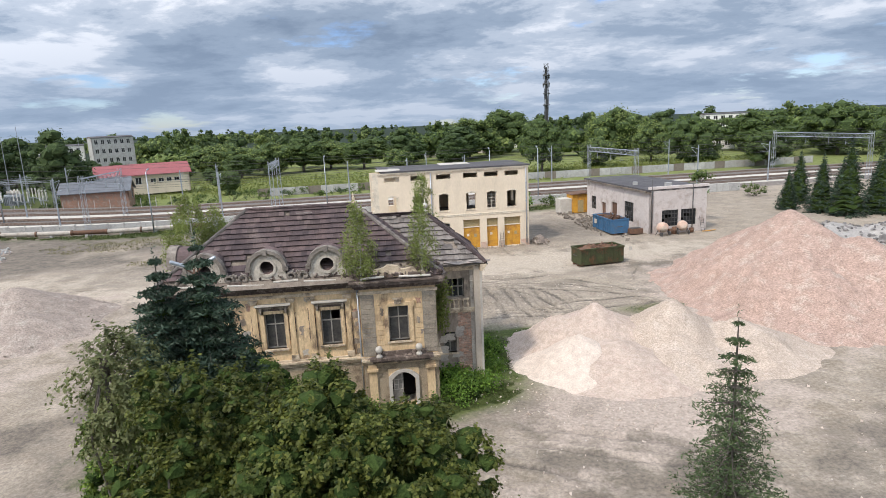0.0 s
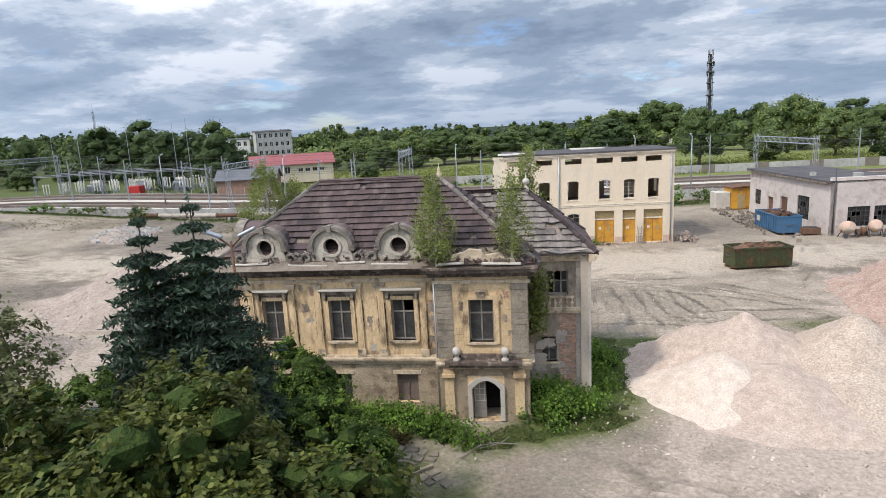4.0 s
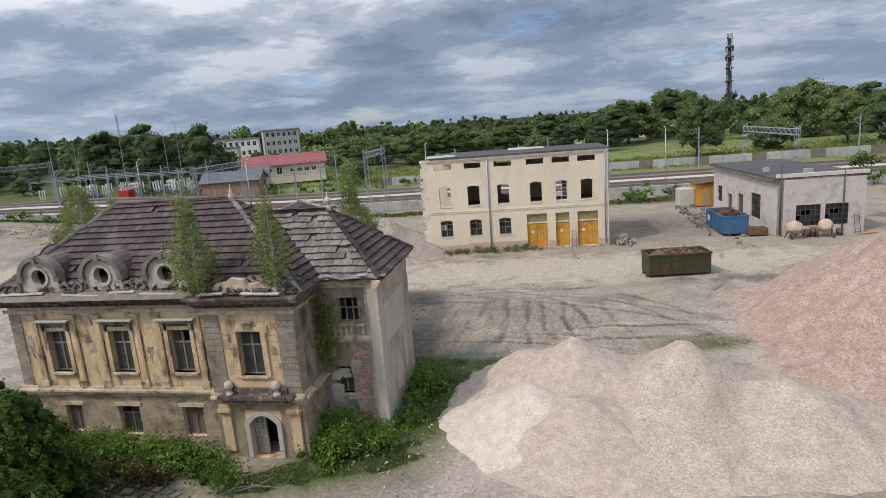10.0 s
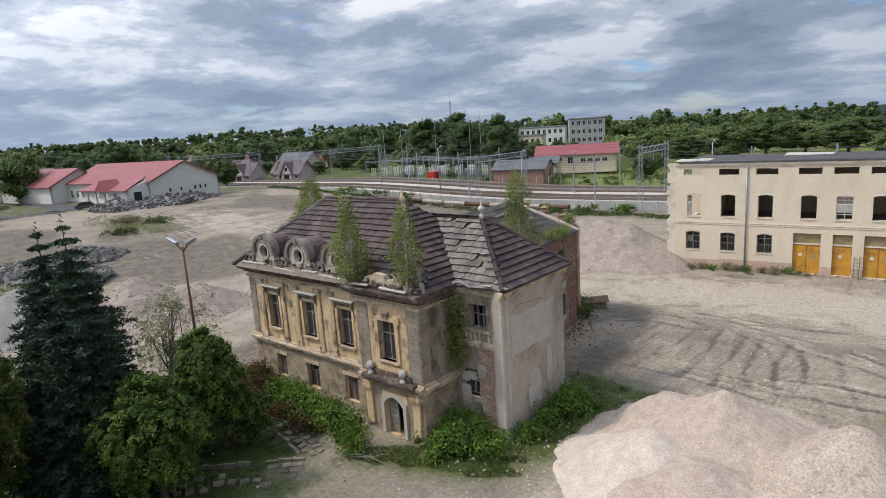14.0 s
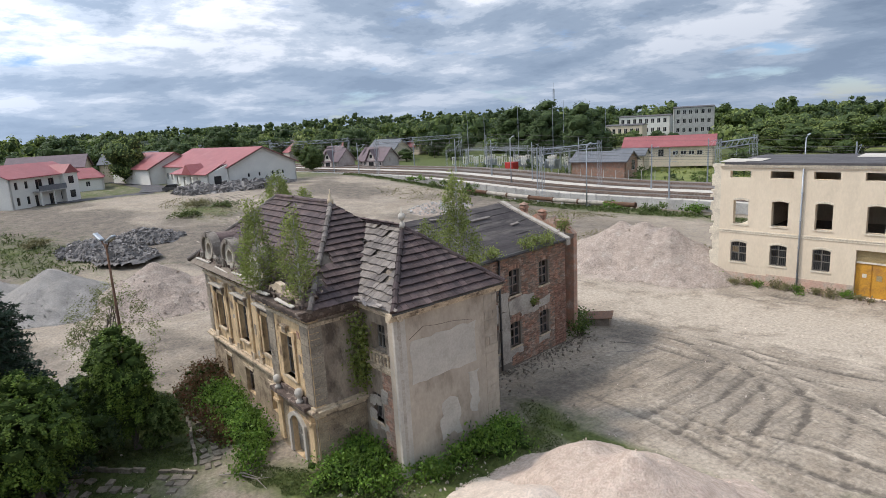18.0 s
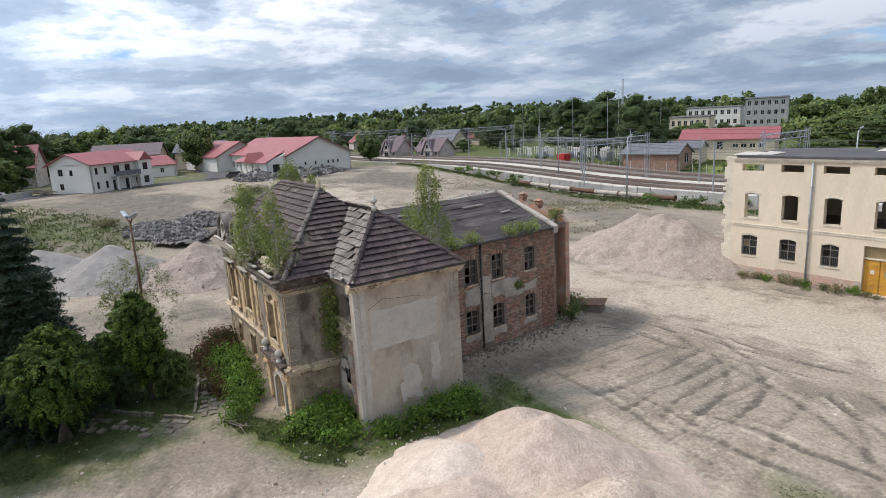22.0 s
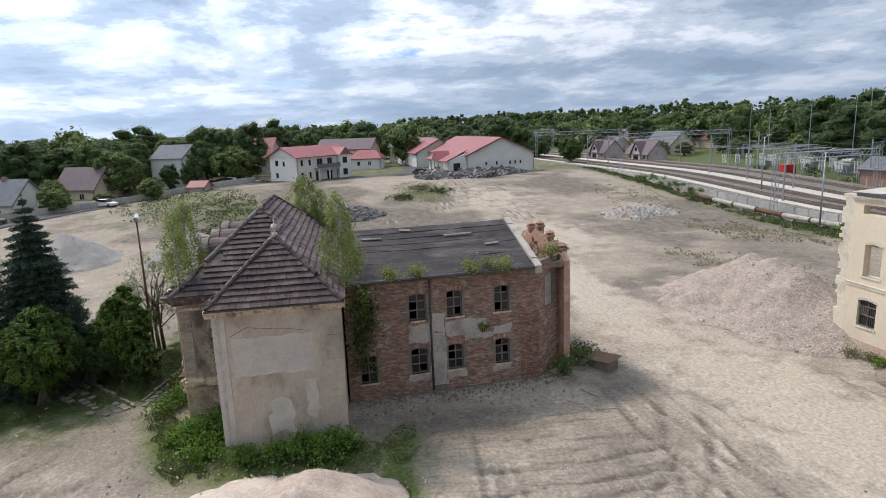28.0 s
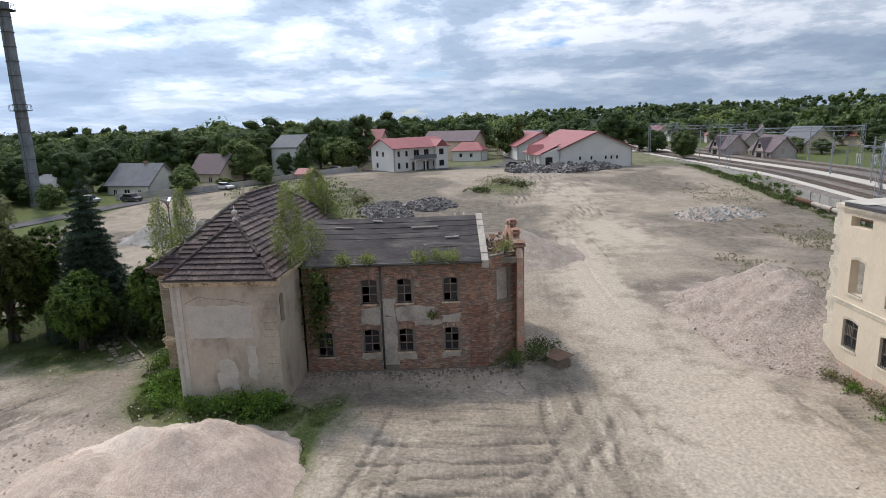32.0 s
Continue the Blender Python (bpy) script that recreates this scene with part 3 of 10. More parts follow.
def soil_ground():
    m = bpy.data.materials.new("sandy_yard_soil")
    m.use_nodes = True
    nt = m.node_tree
    N, L = nt.nodes.new, nt.links.new
    p = nt.nodes["Principled BSDF"]
    p.inputs["Roughness"].default_value, p.inputs["Specular IOR Level"].default_value = 0.95, 0.2
    geo = N("ShaderNodeNewGeometry")

    def nz(scale, detail=5.0, rough=0.6, vec=None):
        n = N("ShaderNodeTexNoise")
        L(vec or geo.outputs["Position"], n.inputs["Vector"])
        n.inputs["Scale"].default_value, n.inputs["Detail"].default_value, n.inputs["Roughness"].default_value = scale, detail, rough
        return n.outputs["Fac"]

    def rng_(f, a, b, c=0.0, d=1.0):
        r = N("ShaderNodeMapRange")
        for k, v in (("From Min", a), ("From Max", b), ("To Min", c), ("To Max", d)):
            r.inputs[k].default_value = v
        L(f, r.inputs["Value"])
        return r.outputs[0]

    def mx(f, a, b):
        k = N("ShaderNodeMix")
        k.data_type = "RGBA"
        for s, v in (("Factor", f), ("A", a), ("B", b)):
            if hasattr(v, "links"):
                L(v, k.inputs[s])
            else:
                k.inputs[s].default_value = v if s == "Factor" else (*v, 1)
        return k.outputs["Result"]

    def attr(name):
        a = N("ShaderNodeAttribute")
        a.attribute_name = name
        return a.outputs["Fac"]

    def soft(f, n, w, lo=0.35, hi=0.65):
        """An uneven edge for a mask: adds noise, then sharpens."""
        s = N("ShaderNodeMath")
        s.operation = "ADD"
        L(f, s.inputs[0])
        L(rng_(n, 0.2, 0.8, -w, w), s.inputs[1])
        return rng_(s.outputs[0], lo, hi)

    big, mid, fine = nz(0.06, 4), nz(0.45, 6, 0.65), nz(5.0, 4, 0.7)
    col = mx(rng_(big, 0.35, 0.65), (0.285, 0.23, 0.172), (0.232, 0.185, 0.136))
    col = mx(rng_(mid, 0.35, 0.7), col, (0.375, 0.313, 0.242))
    col = mx(rng_(nz(0.17, 7, 0.7), 0.48, 0.70, 0.0, 0.8), col, (0.235, 0.198, 0.158))
    col = mx(rng_(nz(1.7, 5, 0.75), 0.52, 0.72, 0.0, 0.7), col, (0.235, 0.198, 0.158))
    col = mx(rng_(nz(0.8, 6, 0.75, None), 0.56, 0.68, 0.0, 0.6), col, (0.41, 0.352, 0.28))
    turn = N("ShaderNodeVectorRotate")
    turn.rotation_type = "Z_AXIS"
    turn.inputs["Angle"].default_value = 0.07
    L(geo.outputs["Position"], turn.inputs["Vector"])
    strip = N("ShaderNodeVectorMath")
    strip.operation, strip.inputs[1].default_value = "MULTIPLY", (2.6, 0.16, 1)
    L(turn.outputs[0], strip.inputs[0])
    k = N("ShaderNodeMath")
    k.operation = "MULTIPLY"
    L(rng_(nz(1.0, 6, 0.7, strip.outputs[0]), 0.5, 0.66), k.inputs[0])
    L(attr("drag"), k.inputs[1])
    col = mx(k.outputs[0], col, (0.165, 0.138, 0.11))
    strip2 = N("ShaderNodeVectorMath")
    strip2.operation, strip2.inputs[1].default_value = "MULTIPLY", (0.14, 2.2, 1)
    L(turn.outputs[0], strip2.inputs[0])
    k = N("ShaderNodeMath")
    k.operation = "MULTIPLY"
    L(rng_(nz(1.0, 6, 0.7, strip2.outputs[0]), 0.5, 0.68, 0.0, 0.75), k.inputs[0])
    L(attr("drive"), k.inputs[1])
    col = mx(k.outputs[0], col, (0.20, 0.17, 0.136))
    # tread ribs are dark bands in the colour instead of modelled relief
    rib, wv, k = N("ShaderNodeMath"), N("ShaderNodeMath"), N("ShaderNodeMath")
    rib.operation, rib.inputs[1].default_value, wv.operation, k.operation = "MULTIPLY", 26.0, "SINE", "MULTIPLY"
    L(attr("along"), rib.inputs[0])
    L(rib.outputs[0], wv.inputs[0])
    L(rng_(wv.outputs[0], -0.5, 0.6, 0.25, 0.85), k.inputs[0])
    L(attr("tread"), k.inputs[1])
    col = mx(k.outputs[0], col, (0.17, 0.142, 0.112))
    # dark soil zones together with the painted shade of rut hollows
    col = mx(soft(attr("dark_soil_rut_shade"), nz(0.9, 6, 0.7), 0.42, 0.28, 0.92), col, (0.128, 0.106, 0.084))
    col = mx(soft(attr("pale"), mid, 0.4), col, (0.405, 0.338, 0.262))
    col = mx(soft(attr("pink"), mid, 0.4), col, (0.39, 0.315, 0.255))
    turf = mx(rng_(nz(1.4, 6, 0.7), 0.3, 0.7), (0.05, 0.074, 0.018), (0.12, 0.128, 0.042))
    col = mx(soft(attr("turf"), mid, 0.4, 0.25, 0.8), col, turf)
    col = mx(soft(attr("meadow"), mid, 0.25, 0.35, 0.7), col, mx(rng_(nz(0.35, 6, 0.7), 0.35, 0.65), (0.12, 0.15, 0.04), (0.21, 0.22, 0.075)))
    # lawn green made darker, with the shade of the trees in the colour
    lawn = mx(rng_(nz(2.2, 6, 0.75), 0.3, 0.7), (0.028, 0.044, 0.011), (0.082, 0.092, 0.03))
    col = mx(soft(attr("lawn"), mid, 0.4, 0.3, 0.75), col, lawn)
    col = mx(attr("far"), col, (0.02, 0.031, 0.016))
    h = N("ShaderNodeHueSaturation")
    L(col, h.inputs["Color"])
    L(rng_(fine, 0.22, 0.78, 0.52, 1.38), h.inputs["Value"])
    L(h.outputs[0], p.inputs["Base Color"])
    b = N("ShaderNodeBump")
    b.inputs["Strength"].default_value, b.inputs["Distance"].default_value = 0.7, 0.06
    L(fine, b.inputs["Height"])
    L(b.outputs[0], p.inputs["Normal"])
    return m


def ruts(X, Y, tread=False):
    """Tyre tracks pressed into the yard: signed height, or the tread's strength and the way along it."""
    H, T, A = np.zeros_like(X), np.zeros_like(X), np.zeros_like(X)
    r = random.Random(5)
    # a tracked machine left closely ribbed bands as well
    # x, y of the middle, heading, half length, bend, wheel distance (0 for one broad scraped groove)
    lines = [(0.4, 14, 91, 4, 0.0, 0), (1.9, 15.5, 93, 5.5, 0.004, 0), (3.7, 16, 92, 5.5, -0.006, 0), (5.3, 17.5, 90, 6, 0.003, 0), (7.2, 18.5, 91, 6.5, 0.004, 0.8), (9.9, 18.5, 96, 5.5, -0.008, 0.8),
             (7, 14.4, -6, 8, 0.003, 0.9), (16, 15.6, 3, 7.5, -0.006, 0.9), (10.5, 20.5, -62, 6, -0.05, 0.85), (11.5, 22.3, -24, 10.5, -0.012, 0.9), (16.6, 20.8, -52, 5, -0.03, 0.9), (5.5, 23.9, 9, 8.5, 0.004, 0.9), (3.2, 26.5, 2, 11, 0.004, 0.9),
             (16, 33, 168, 9, 0.01, 0.9), (9, 31, 20, 9, -0.01, 0.9), (4, -9.3, -29, 5.5, 0.01, 0.9), (7.5, -6.2, -22, 5.5, -0.01, 0.9), (-37, 29, -3, 22, 0.003, 0.95), (-36, 32, -4, 20, -0.008, 0.95)]
    lines = [(x, y, radians(a), ln, c, w) for x, y, a, ln, c, w in lines]
    for k in range(9):  # on the bare ground to the west
        lines.append((-62 - 4 * k, 30 + r.uniform(-6, 10), radians(150 + r.uniform(-25, 25)), 16, r.uniform(-0.03, 0.03), 0.95))
    for k in range(16):  # faint ones in all directions
        lines.append((r.uniform(4, 27), r.uniform(11, 38), r.uniform(0, 3.1), r.uniform(3, 7), r.uniform(-0.04, 0.04), 0.9))
    WX, WY = X + 0.9 * vnoise(X, Y, 0.23, 41) + 0.25 * vnoise(X, Y, 0.9, 43), Y + 0.9 * vnoise(X, Y, 0.23, 42) + 0.25 * vnoise(X, Y, 0.9, 44)
    for k, (x, y, a, ln, c, wheel) in enumerate(lines):
        dx, dy = WX - x, WY - y
        s, d = dx * math.cos(a) + dy * math.sin(a), -dx * math.sin(a) + dy * math.cos(a)
        d = d - c * s * s
        w = sstep(ln, ln - 2.5, np.abs(s)) * (0.55 if k > 27 else 0.8 if 8 <= k < 15 else 1.0)
        if wheel == 0:
            H += w * (-0.09 * np.exp(-(d / 0.24) ** 2) + 0.07 * np.exp(-((d - 0.6) / 0.3) ** 2)) * np.clip(0.55 + 1.6 * vnoise(X, Y, 0.55, 60 + k), 0, 1.2)
            continue
        for off in (-wheel, wheel):
            q = d - off
            if tread:
                m = w * np.exp(-(q / 0.24) ** 4)
                A = np.where(m > T, s, A)
                T = np.maximum(T, m)
            H += w * (-0.12 * np.exp(-(q / 0.19) ** 2) * (0.75 + 0.25 * np.sin(s * 16)) + 0.07 * np.exp(-((np.abs(q) - 0.42) / 0.14) ** 2))
    if tread:
        return T * np.clip(vnoise(X, Y, 0.3, 45) * 2.2 + 0.6, 0, 1), A
    return np.clip(H * (0.35 + 1.3 * np.clip(vnoise(X, Y, 0.4, 40) + 0.45, 0, 1)), -0.16, 0.16) * 0.7


def vnoise(X, Y, s, seed):
    """Smooth value noise on arrays."""
    g = np.random.RandomState(seed).rand(256, 256)
    x, y = X * s, Y * s
    i, j = np.floor(x).astype(int), np.floor(y).astype(int)
    u, v = x - i, y - j
    u, v = u * u * (3 - 2 * u), v * v * (3 - 2 * v)
    a, b, c, d = g[i % 256, j % 256], g[(i + 1) % 256, j % 256], g[i % 256, (j + 1) % 256], g[(i + 1) % 256, (j + 1) % 256]
    return (a * (1 - u) + b * u) * (1 - v) + (c * (1 - u) + d * u) * v - 0.5


def blob(X, Y, x, y, rx, ry, turn=0.0):
    c, s = math.cos(radians(turn)), math.sin(radians(turn))
    u, v = ((X - x) * c + (Y - y) * s) / rx, (-(X - x) * s + (Y - y) * c) / ry
    return np.clip(1.15 - np.sqrt(u * u + v * v) * 0.65, 0, 1)


def axis_steps(lo, hi, near_lo, near_hi, fine, mid_lo, mid_hi, mid):
    a = list(np.arange(near_lo, near_hi, fine)) + [near_hi]
    a = list(np.arange(mid_lo, near_lo, mid)) + a + list(np.arange(near_hi + mid, mid_hi, mid))
    x, st = a[0], mid
    left = []
    while x > lo:
        st *= 1.35
        x -= st
        left.append(x)
    x, st = a[-1], mid
    right = []
    while x < hi:
        st *= 1.35
        x += st
        right.append(x)
    return np.array(left[::-1] + a + right)


def ground_height(X, Y):
    t = np.clip((-42.0 - X) / 62.0, 0, 1)
    H = 4.0 * t * t * (3 - 2 * t) * (1 - 0.45 * sstep(64, 73, Y)) * (1 - 0.45 * sstep(-12, -42, Y))
    yard = sstep(76, 72, Y) * sstep(-45, -38, Y)
    H = H + yard * (0.16 * vnoise(X, Y, 0.13, 1) + 0.10 * vnoise(X, Y, 0.45, 2) + 0.05 * vnoise(X, Y, 1.6, 3))
    H = H + ruts(X, Y) + far_hill(X, Y)
    # low spoil ridges by the railway and at the edges of the yard
    H = H + 0.9 * np.clip(blob(X, Y, -33, 60, 10, 5) - 0.45, 0, 1) + 1.3 * np.clip(blob(X, Y, -24, 52, 9, 4, 10) - 0.45, 0, 1)
    keep_out = np.maximum(blob(X, Y, -6.5, 4, 9.5, 4.4), np.maximum(blob(X, Y, 6, 41, 10.5, 2, 4), blob(X, Y, -7.5, 14, 6.5, 7.5)))
    return H * (1 - 0.8 * sstep(0.5, 0.8, keep_out)) - 0.02


def make_ground():
    xs = axis_steps(-3200, 3200, -16, 30, 0.19, -130, 90, 1.6)
    ys = axis_steps(-3200, 3200, -14, 38, 0.19, -60, 76, 1.6)
    X, Y = np.meshgrid(xs, ys)
    Z = ground_height(X, Y)
    me = bpy.data.meshes.new("ground")
    ny, nx = X.shape
    idx = np.arange(nx * ny).reshape(ny, nx)
    faces = np.stack([idx[:-1, :-1], idx[:-1, 1:], idx[1:, 1:], idx[1:, :-1]], -1).reshape(-1, 4)
    me.from_pydata(np.stack([X, Y, Z], -1).reshape(-1, 3).tolist(), [], faces.tolist())
    me.polygons.foreach_set("use_smooth", [True] * len(me.polygons))
    # zones of darker soil, as blobs and noise
    dark_soil_rut_shade = np.maximum.reduce([0.9 * blob(X, Y, 1.6, 13.5, 2.6, 6.0), 0.8 * blob(X, Y, -1.0, 23.5, 3.4, 2.6), 0.9 * blob(X, Y, 26.5, 26, 4.2, 3.6, 20), 0.7 * blob(X, Y, 22, 27.5, 7, 1.6),
                              0.75 * blob(X, Y, -26, 55, 14, 7), 0.7 * blob(X, Y, -29, 44, 9, 4, 15), 0.6 * blob(X, Y, 14, 43.5, 14, 2.2, 4), 0.7 * blob(X, Y, 23, 52, 6, 7), 0.95 * blob(X, Y, -14, -18, 4.5, 8), 0.6 * blob(X, Y, -0.5, -8, 3.2, 6), 0.8 * blob(X, Y, 21, 52, 9, 8), 0.78 * sstep(-0.14, 0.26, vnoise(X, Y, 0.06, 28) + 0.5 * vnoise(X, Y, 0.25, 29)) * sstep(-8, -20, X), 0.6 * sstep(0.05, 0.3, vnoise(X, Y, 0.11, 31) + 0.4 * vnoise(X, Y, 0.5, 32)) * sstep(-2, -6, Y)])
    dark_soil_rut_shade = np.maximum(dark_soil_rut_shade, 0.7 * sstep(0.02, 0.3, vnoise(X, Y, 0.13, 8) + 0.5 * vnoise(X, Y, 0.4, 9)) * sstep(30, 20, Y) * sstep(-2, 4, X))
    # rut hollows darkened by depth: relief shade put into the soil colour
    dark_soil_rut_shade = np.maximum(dark_soil_rut_shade, np.clip(-ruts(X, Y) * 27.0 * np.clip(vnoise(X, Y, 0.3, 78) + 0.75, 0, 1), 0, 0.95))
    pink = np.maximum.reduce([0.8 * blob(X, Y, 12, -3, 9, 5), 0.9 * blob(X, Y, 24, 10, 5, 9), 0.5 * blob(X, Y, 3, -10, 6, 4), 0.5 * blob(X, Y, -30, 10, 9, 7)])
    pale = np.maximum.reduce([blob(X, Y, x, y, rx * 1.02, ry * 1.02) for x, y, h, rx, ry in HEAP_A + HEAP_W] + [0.85 * blob(X, Y, 13, 32.5, 27, 5.5, 4), 0.8 * blob(X, Y, -24, 29.5, 34, 3.6, -2), 0.7 * blob(X, Y, -48, 36, 14, 7), 0.6 * blob(X, Y, 5, -13, 14, 5), 0.6 * blob(X, Y, -75, 34, 16, 9)])
    pink = np.maximum(pink, np.maximum.reduce([blob(X, Y, x, y, rx * 1.0, ry * 1.0) for x, y, h, rx, ry in HEAP_B + HEAP_C + HEAP_D]))
    # rut crests paled by height: relief light put into the colour
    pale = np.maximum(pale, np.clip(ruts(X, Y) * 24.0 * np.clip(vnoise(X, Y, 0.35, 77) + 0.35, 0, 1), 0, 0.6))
    turf = np.maximum.reduce([blob(X, Y, 1.0, -0.4, 5.0, 1.6, 28), 1.05 * blob(X, Y, 4.0, 5.5, 2.4, 5.6, -6), 1.0 * blob(X, Y, 7.0, 10.3, 4.2, 1.0, 6), 0.9 * blob(X, Y, 3.6, 10.6, 2.6, 1.1, -10), 1.0 * blob(X, Y, -9.0, -8.5, 6.8, 6.5), 1.05 * blob(X, Y, -11, -4.2, 6, 1.7), 0.95 * blob(X, Y, -10, -15, 8.0, 8.5, 20),
                              0.7 * blob(X, Y, 19, 13.5, 3.5, 1.2, 10), 0.7 * blob(X, Y, -82, 22, 8, 5), 0.62 * blob(X, Y, -72, -8, 22, 9, 30), 0.62 * blob(X, Y, -88, -22, 26, 14, 25),
                              0.75 * blob(X, Y, -30, 69, 30, 3.2, 3), 0.8 * blob(X, Y, -85, 66, 30, 3, 4), 0.8 * blob(X, Y, 24, 72, 20, 3.2, 4)])
    turf = np.maximum(turf, sstep(80, 100, Y) * 1.0)
    turf = np.maximum(turf, sstep(-46, -52, Y))
    turf = np.maximum(turf, 0.62 * sstep(-95, -120, X))
    turf = np.maximum(turf, sstep(95, 110, X))
    # lawn under the trees, where their shade is painted as darker green
    lawn_tree_shade = np.maximum.reduce([blob(X, Y, -9.0, -5.6, 4.6, 2.6, 20), blob(X, Y, -5.4, -10.5, 3.6, 5.0, -8), 1.05 * blob(X, Y, -5.0, -18, 3.5, 6.0), blob(X, Y, -8.0, -12.0, 5.6, 4.6, -15), blob(X, Y, -9.5, -17, 7.5, 5.5)])
    tread, along = ruts(X, Y, True)
    for nm, A in (("meadow", sstep(84, 102, Y) * sstep(-75, -45, X) * sstep(420, 260, Y)), ("tread", tread), ("along", along), ("dark_soil_rut_shade", dark_soil_rut_shade), ("lawn", lawn_tree_shade), ("pink", pink), ("pale", pale), ("turf", turf), ("drag", sstep(0.4, 0.75, blob(X, Y, 6, 16.5, 8, 7))), ("drive", sstep(0.4, 0.7, np.maximum.reduce([blob(X, Y, 14, 17, 11, 6), blob(X, Y, -20, 30, 40, 8), blob(X, Y, 14, 33, 26, 7), blob(X, Y, 6, -9, 16, 6)]))), ("far", sstep(260, 420, np.hypot(X, Y)))):
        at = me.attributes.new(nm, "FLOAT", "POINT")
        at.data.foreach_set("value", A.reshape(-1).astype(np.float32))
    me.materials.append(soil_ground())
    tagged(new("ground", me), "bare sandy yard with tyre tracks and weedy edges", "ground", kind="structure")


make_ground()


def stone_mesh(seed):
    r = random.Random(seed)
    bm = bmesh.new()
    bmesh.ops.create_icosphere(bm, subdivisions=1, radius=1)
    for v in bm.verts:
        v.co *= r.uniform(0.65, 1.15)
        v.co.z *= 0.75
    bm.verts.index_update()
    out = ([v.co.copy() for v in bm.verts], [[v.index for v in f.verts] for f in bm.faces])
    bm.free()
    return out


CHUNK = [(-1, -1, -0.6), (1, -0.8, -0.7), (0.9, 1, -0.5), (-0.9, 0.8, -0.6), (-0.7, -0.9, 0.6), (0.8, -0.7, 0.5), (0.7, 0.8, 0.7), (-0.8, 0.7, 0.5)]
CHUNK_F = [(0, 3, 2, 1), (4, 5, 6, 7), (0, 1, 5, 4), (1, 2, 6, 5), (2, 3, 7, 6), (3, 0, 4, 7)]


def chunk(mb, x, y, z, s, r, flat=1.0):
    m = Matrix.Translation((x, y, z)) @ Euler((r.uniform(0, 6.3), r.uniform(0, 6.3), r.uniform(0, 6.3))).to_matrix().to_4x4() @ Matrix.Diagonal((s * r.uniform(0.7, 1.4), s * r.uniform(0.6, 1.1), s * r.uniform(0.5, 0.9) * flat, 1))
    mb.add([m @ Vector([c * r.uniform(0.75, 1.1) for c in p]) for p in CHUNK], CHUNK_F)


def heap(name, cones, material, label, category, step=0.3, stones=1500, size=(0.05, 0.14), stone_mat=None, seed=1, rough=0.12, big=0):
    """A loose heap: the tallest of several cones with slumped feet, plus loose stones lying on it."""
    x0 = min(c[0] - c[3] for c in cones) - 1
    x1 = max(c[0] + c[3] for c in cones) + 1
    y0 = min(c[1] - c[4] for c in cones) - 1
    y1 = max(c[1] + c[4] for c in cones) + 1
    X, Y = np.meshgrid(np.arange(x0, x1, step), np.arange(y0, y1, step))
    Z = np.full_like(X, -0.4)
    for cx, cy, h, rx, ry in cones:
        wob = 1 + 0.16 * vnoise(X, Y, 0.35, seed) + 0.10 * vnoise(X, Y, 0.9, seed + 1)
        q = np.sqrt(((X - cx) / rx) ** 2 + ((Y - cy) / ry) ** 2) * wob
        th = np.arctan2(Y - cy, X - cx)
        q = q * (1 + 0.10 * (vnoise(th * 3.0 + 40, q * 2.0 + 7, 1.0, seed + 5) + 0.5 * vnoise(th * 8.0 + 90, q * 1.5 + 7, 1.0, seed + 6)) * sstep(0.1, 0.5, q))
        z = np.where(q < 0.86, h * (1 - 1.06 * q), h * 0.088 * (1 - (q - 0.86) / 0.16))
        z = np.where(q < 0.06, h * (0.968 - 9 * q * q), z)
        z = np.where(q > 1.02, -2.2 * (q - 1.02) * h, z)
        k = 20.0
        Z = np.log(np.exp(k * Z) + np.exp(k * z)) / k
    Z = Z + rough * (1.5 * vnoise(X, Y, 0.8, seed + 2) + 0.7 * vnoise(X, Y, 2.2, seed + 3) + 0.35 * vnoise(X, Y, 4.6, seed + 4)) * sstep(0.0, 0.8, Z)
    Z = np.where(Z < -0.2, -0.4, Z - 0.06)
    gx, gy = cones[0][0], cones[0][1]
    base = rise(gx)
    ny, nx = X.shape
    idx = np.arange(nx * ny).reshape(ny, nx)
    ok = (np.maximum.reduce([Z[:-1, :-1], Z[1:, :-1], Z[1:, 1:], Z[:-1, 1:]]) > -0.15).reshape(-1)
    faces = np.stack([idx[:-1, :-1], idx[:-1, 1:], idx[1:, 1:], idx[1:, :-1]], -1).reshape(-1, 4)[ok]
    used = np.unique(faces)
    remap = np.full(nx * ny, -1)
    remap[used] = np.arange(len(used))
    P = np.stack([X - gx, Y - gy, Z], -1).reshape(-1, 3)[used]
    t = thing(name, gx, gy, base, 0, label, category)
    mb = MB()
    mb.v, mb.f = P.tolist(), remap[faces].tolist()
    part("heap_body", mb, material, t, smooth=True)
    r = random.Random(seed)
    st = MB()
    tries = 0
    while stones > 0 and tries < 60000:
        tries += 1
        i, j = r.randrange(nx), r.randrange(ny)
        z = Z[j, i]
        if z < -0.1:
            continue
        stones -= 1
        s = r.uniform(*size) * (1.0 if r.random() < 0.94 else 1.9) * (1.3 if z < 0.4 else 1.0)
        chunk(st, X[j, i] - gx + r.uniform(-0.15, 0.15), Y[j, i] - gy + r.uniform(-0.15, 0.15), max(z, 0.0) + s * 0.05, s, r)
    if st.v:
        part("gravel", st, stone_mat or material, t, kind="stuff")
    return t


heap("gravel_heap", HEAP_A, "palegravel", "pale crushed rubble heap with several slumped tops beside the house", "gravel heap", 0.2, 1500, (0.012, 0.028), seed=3, rough=0.2)
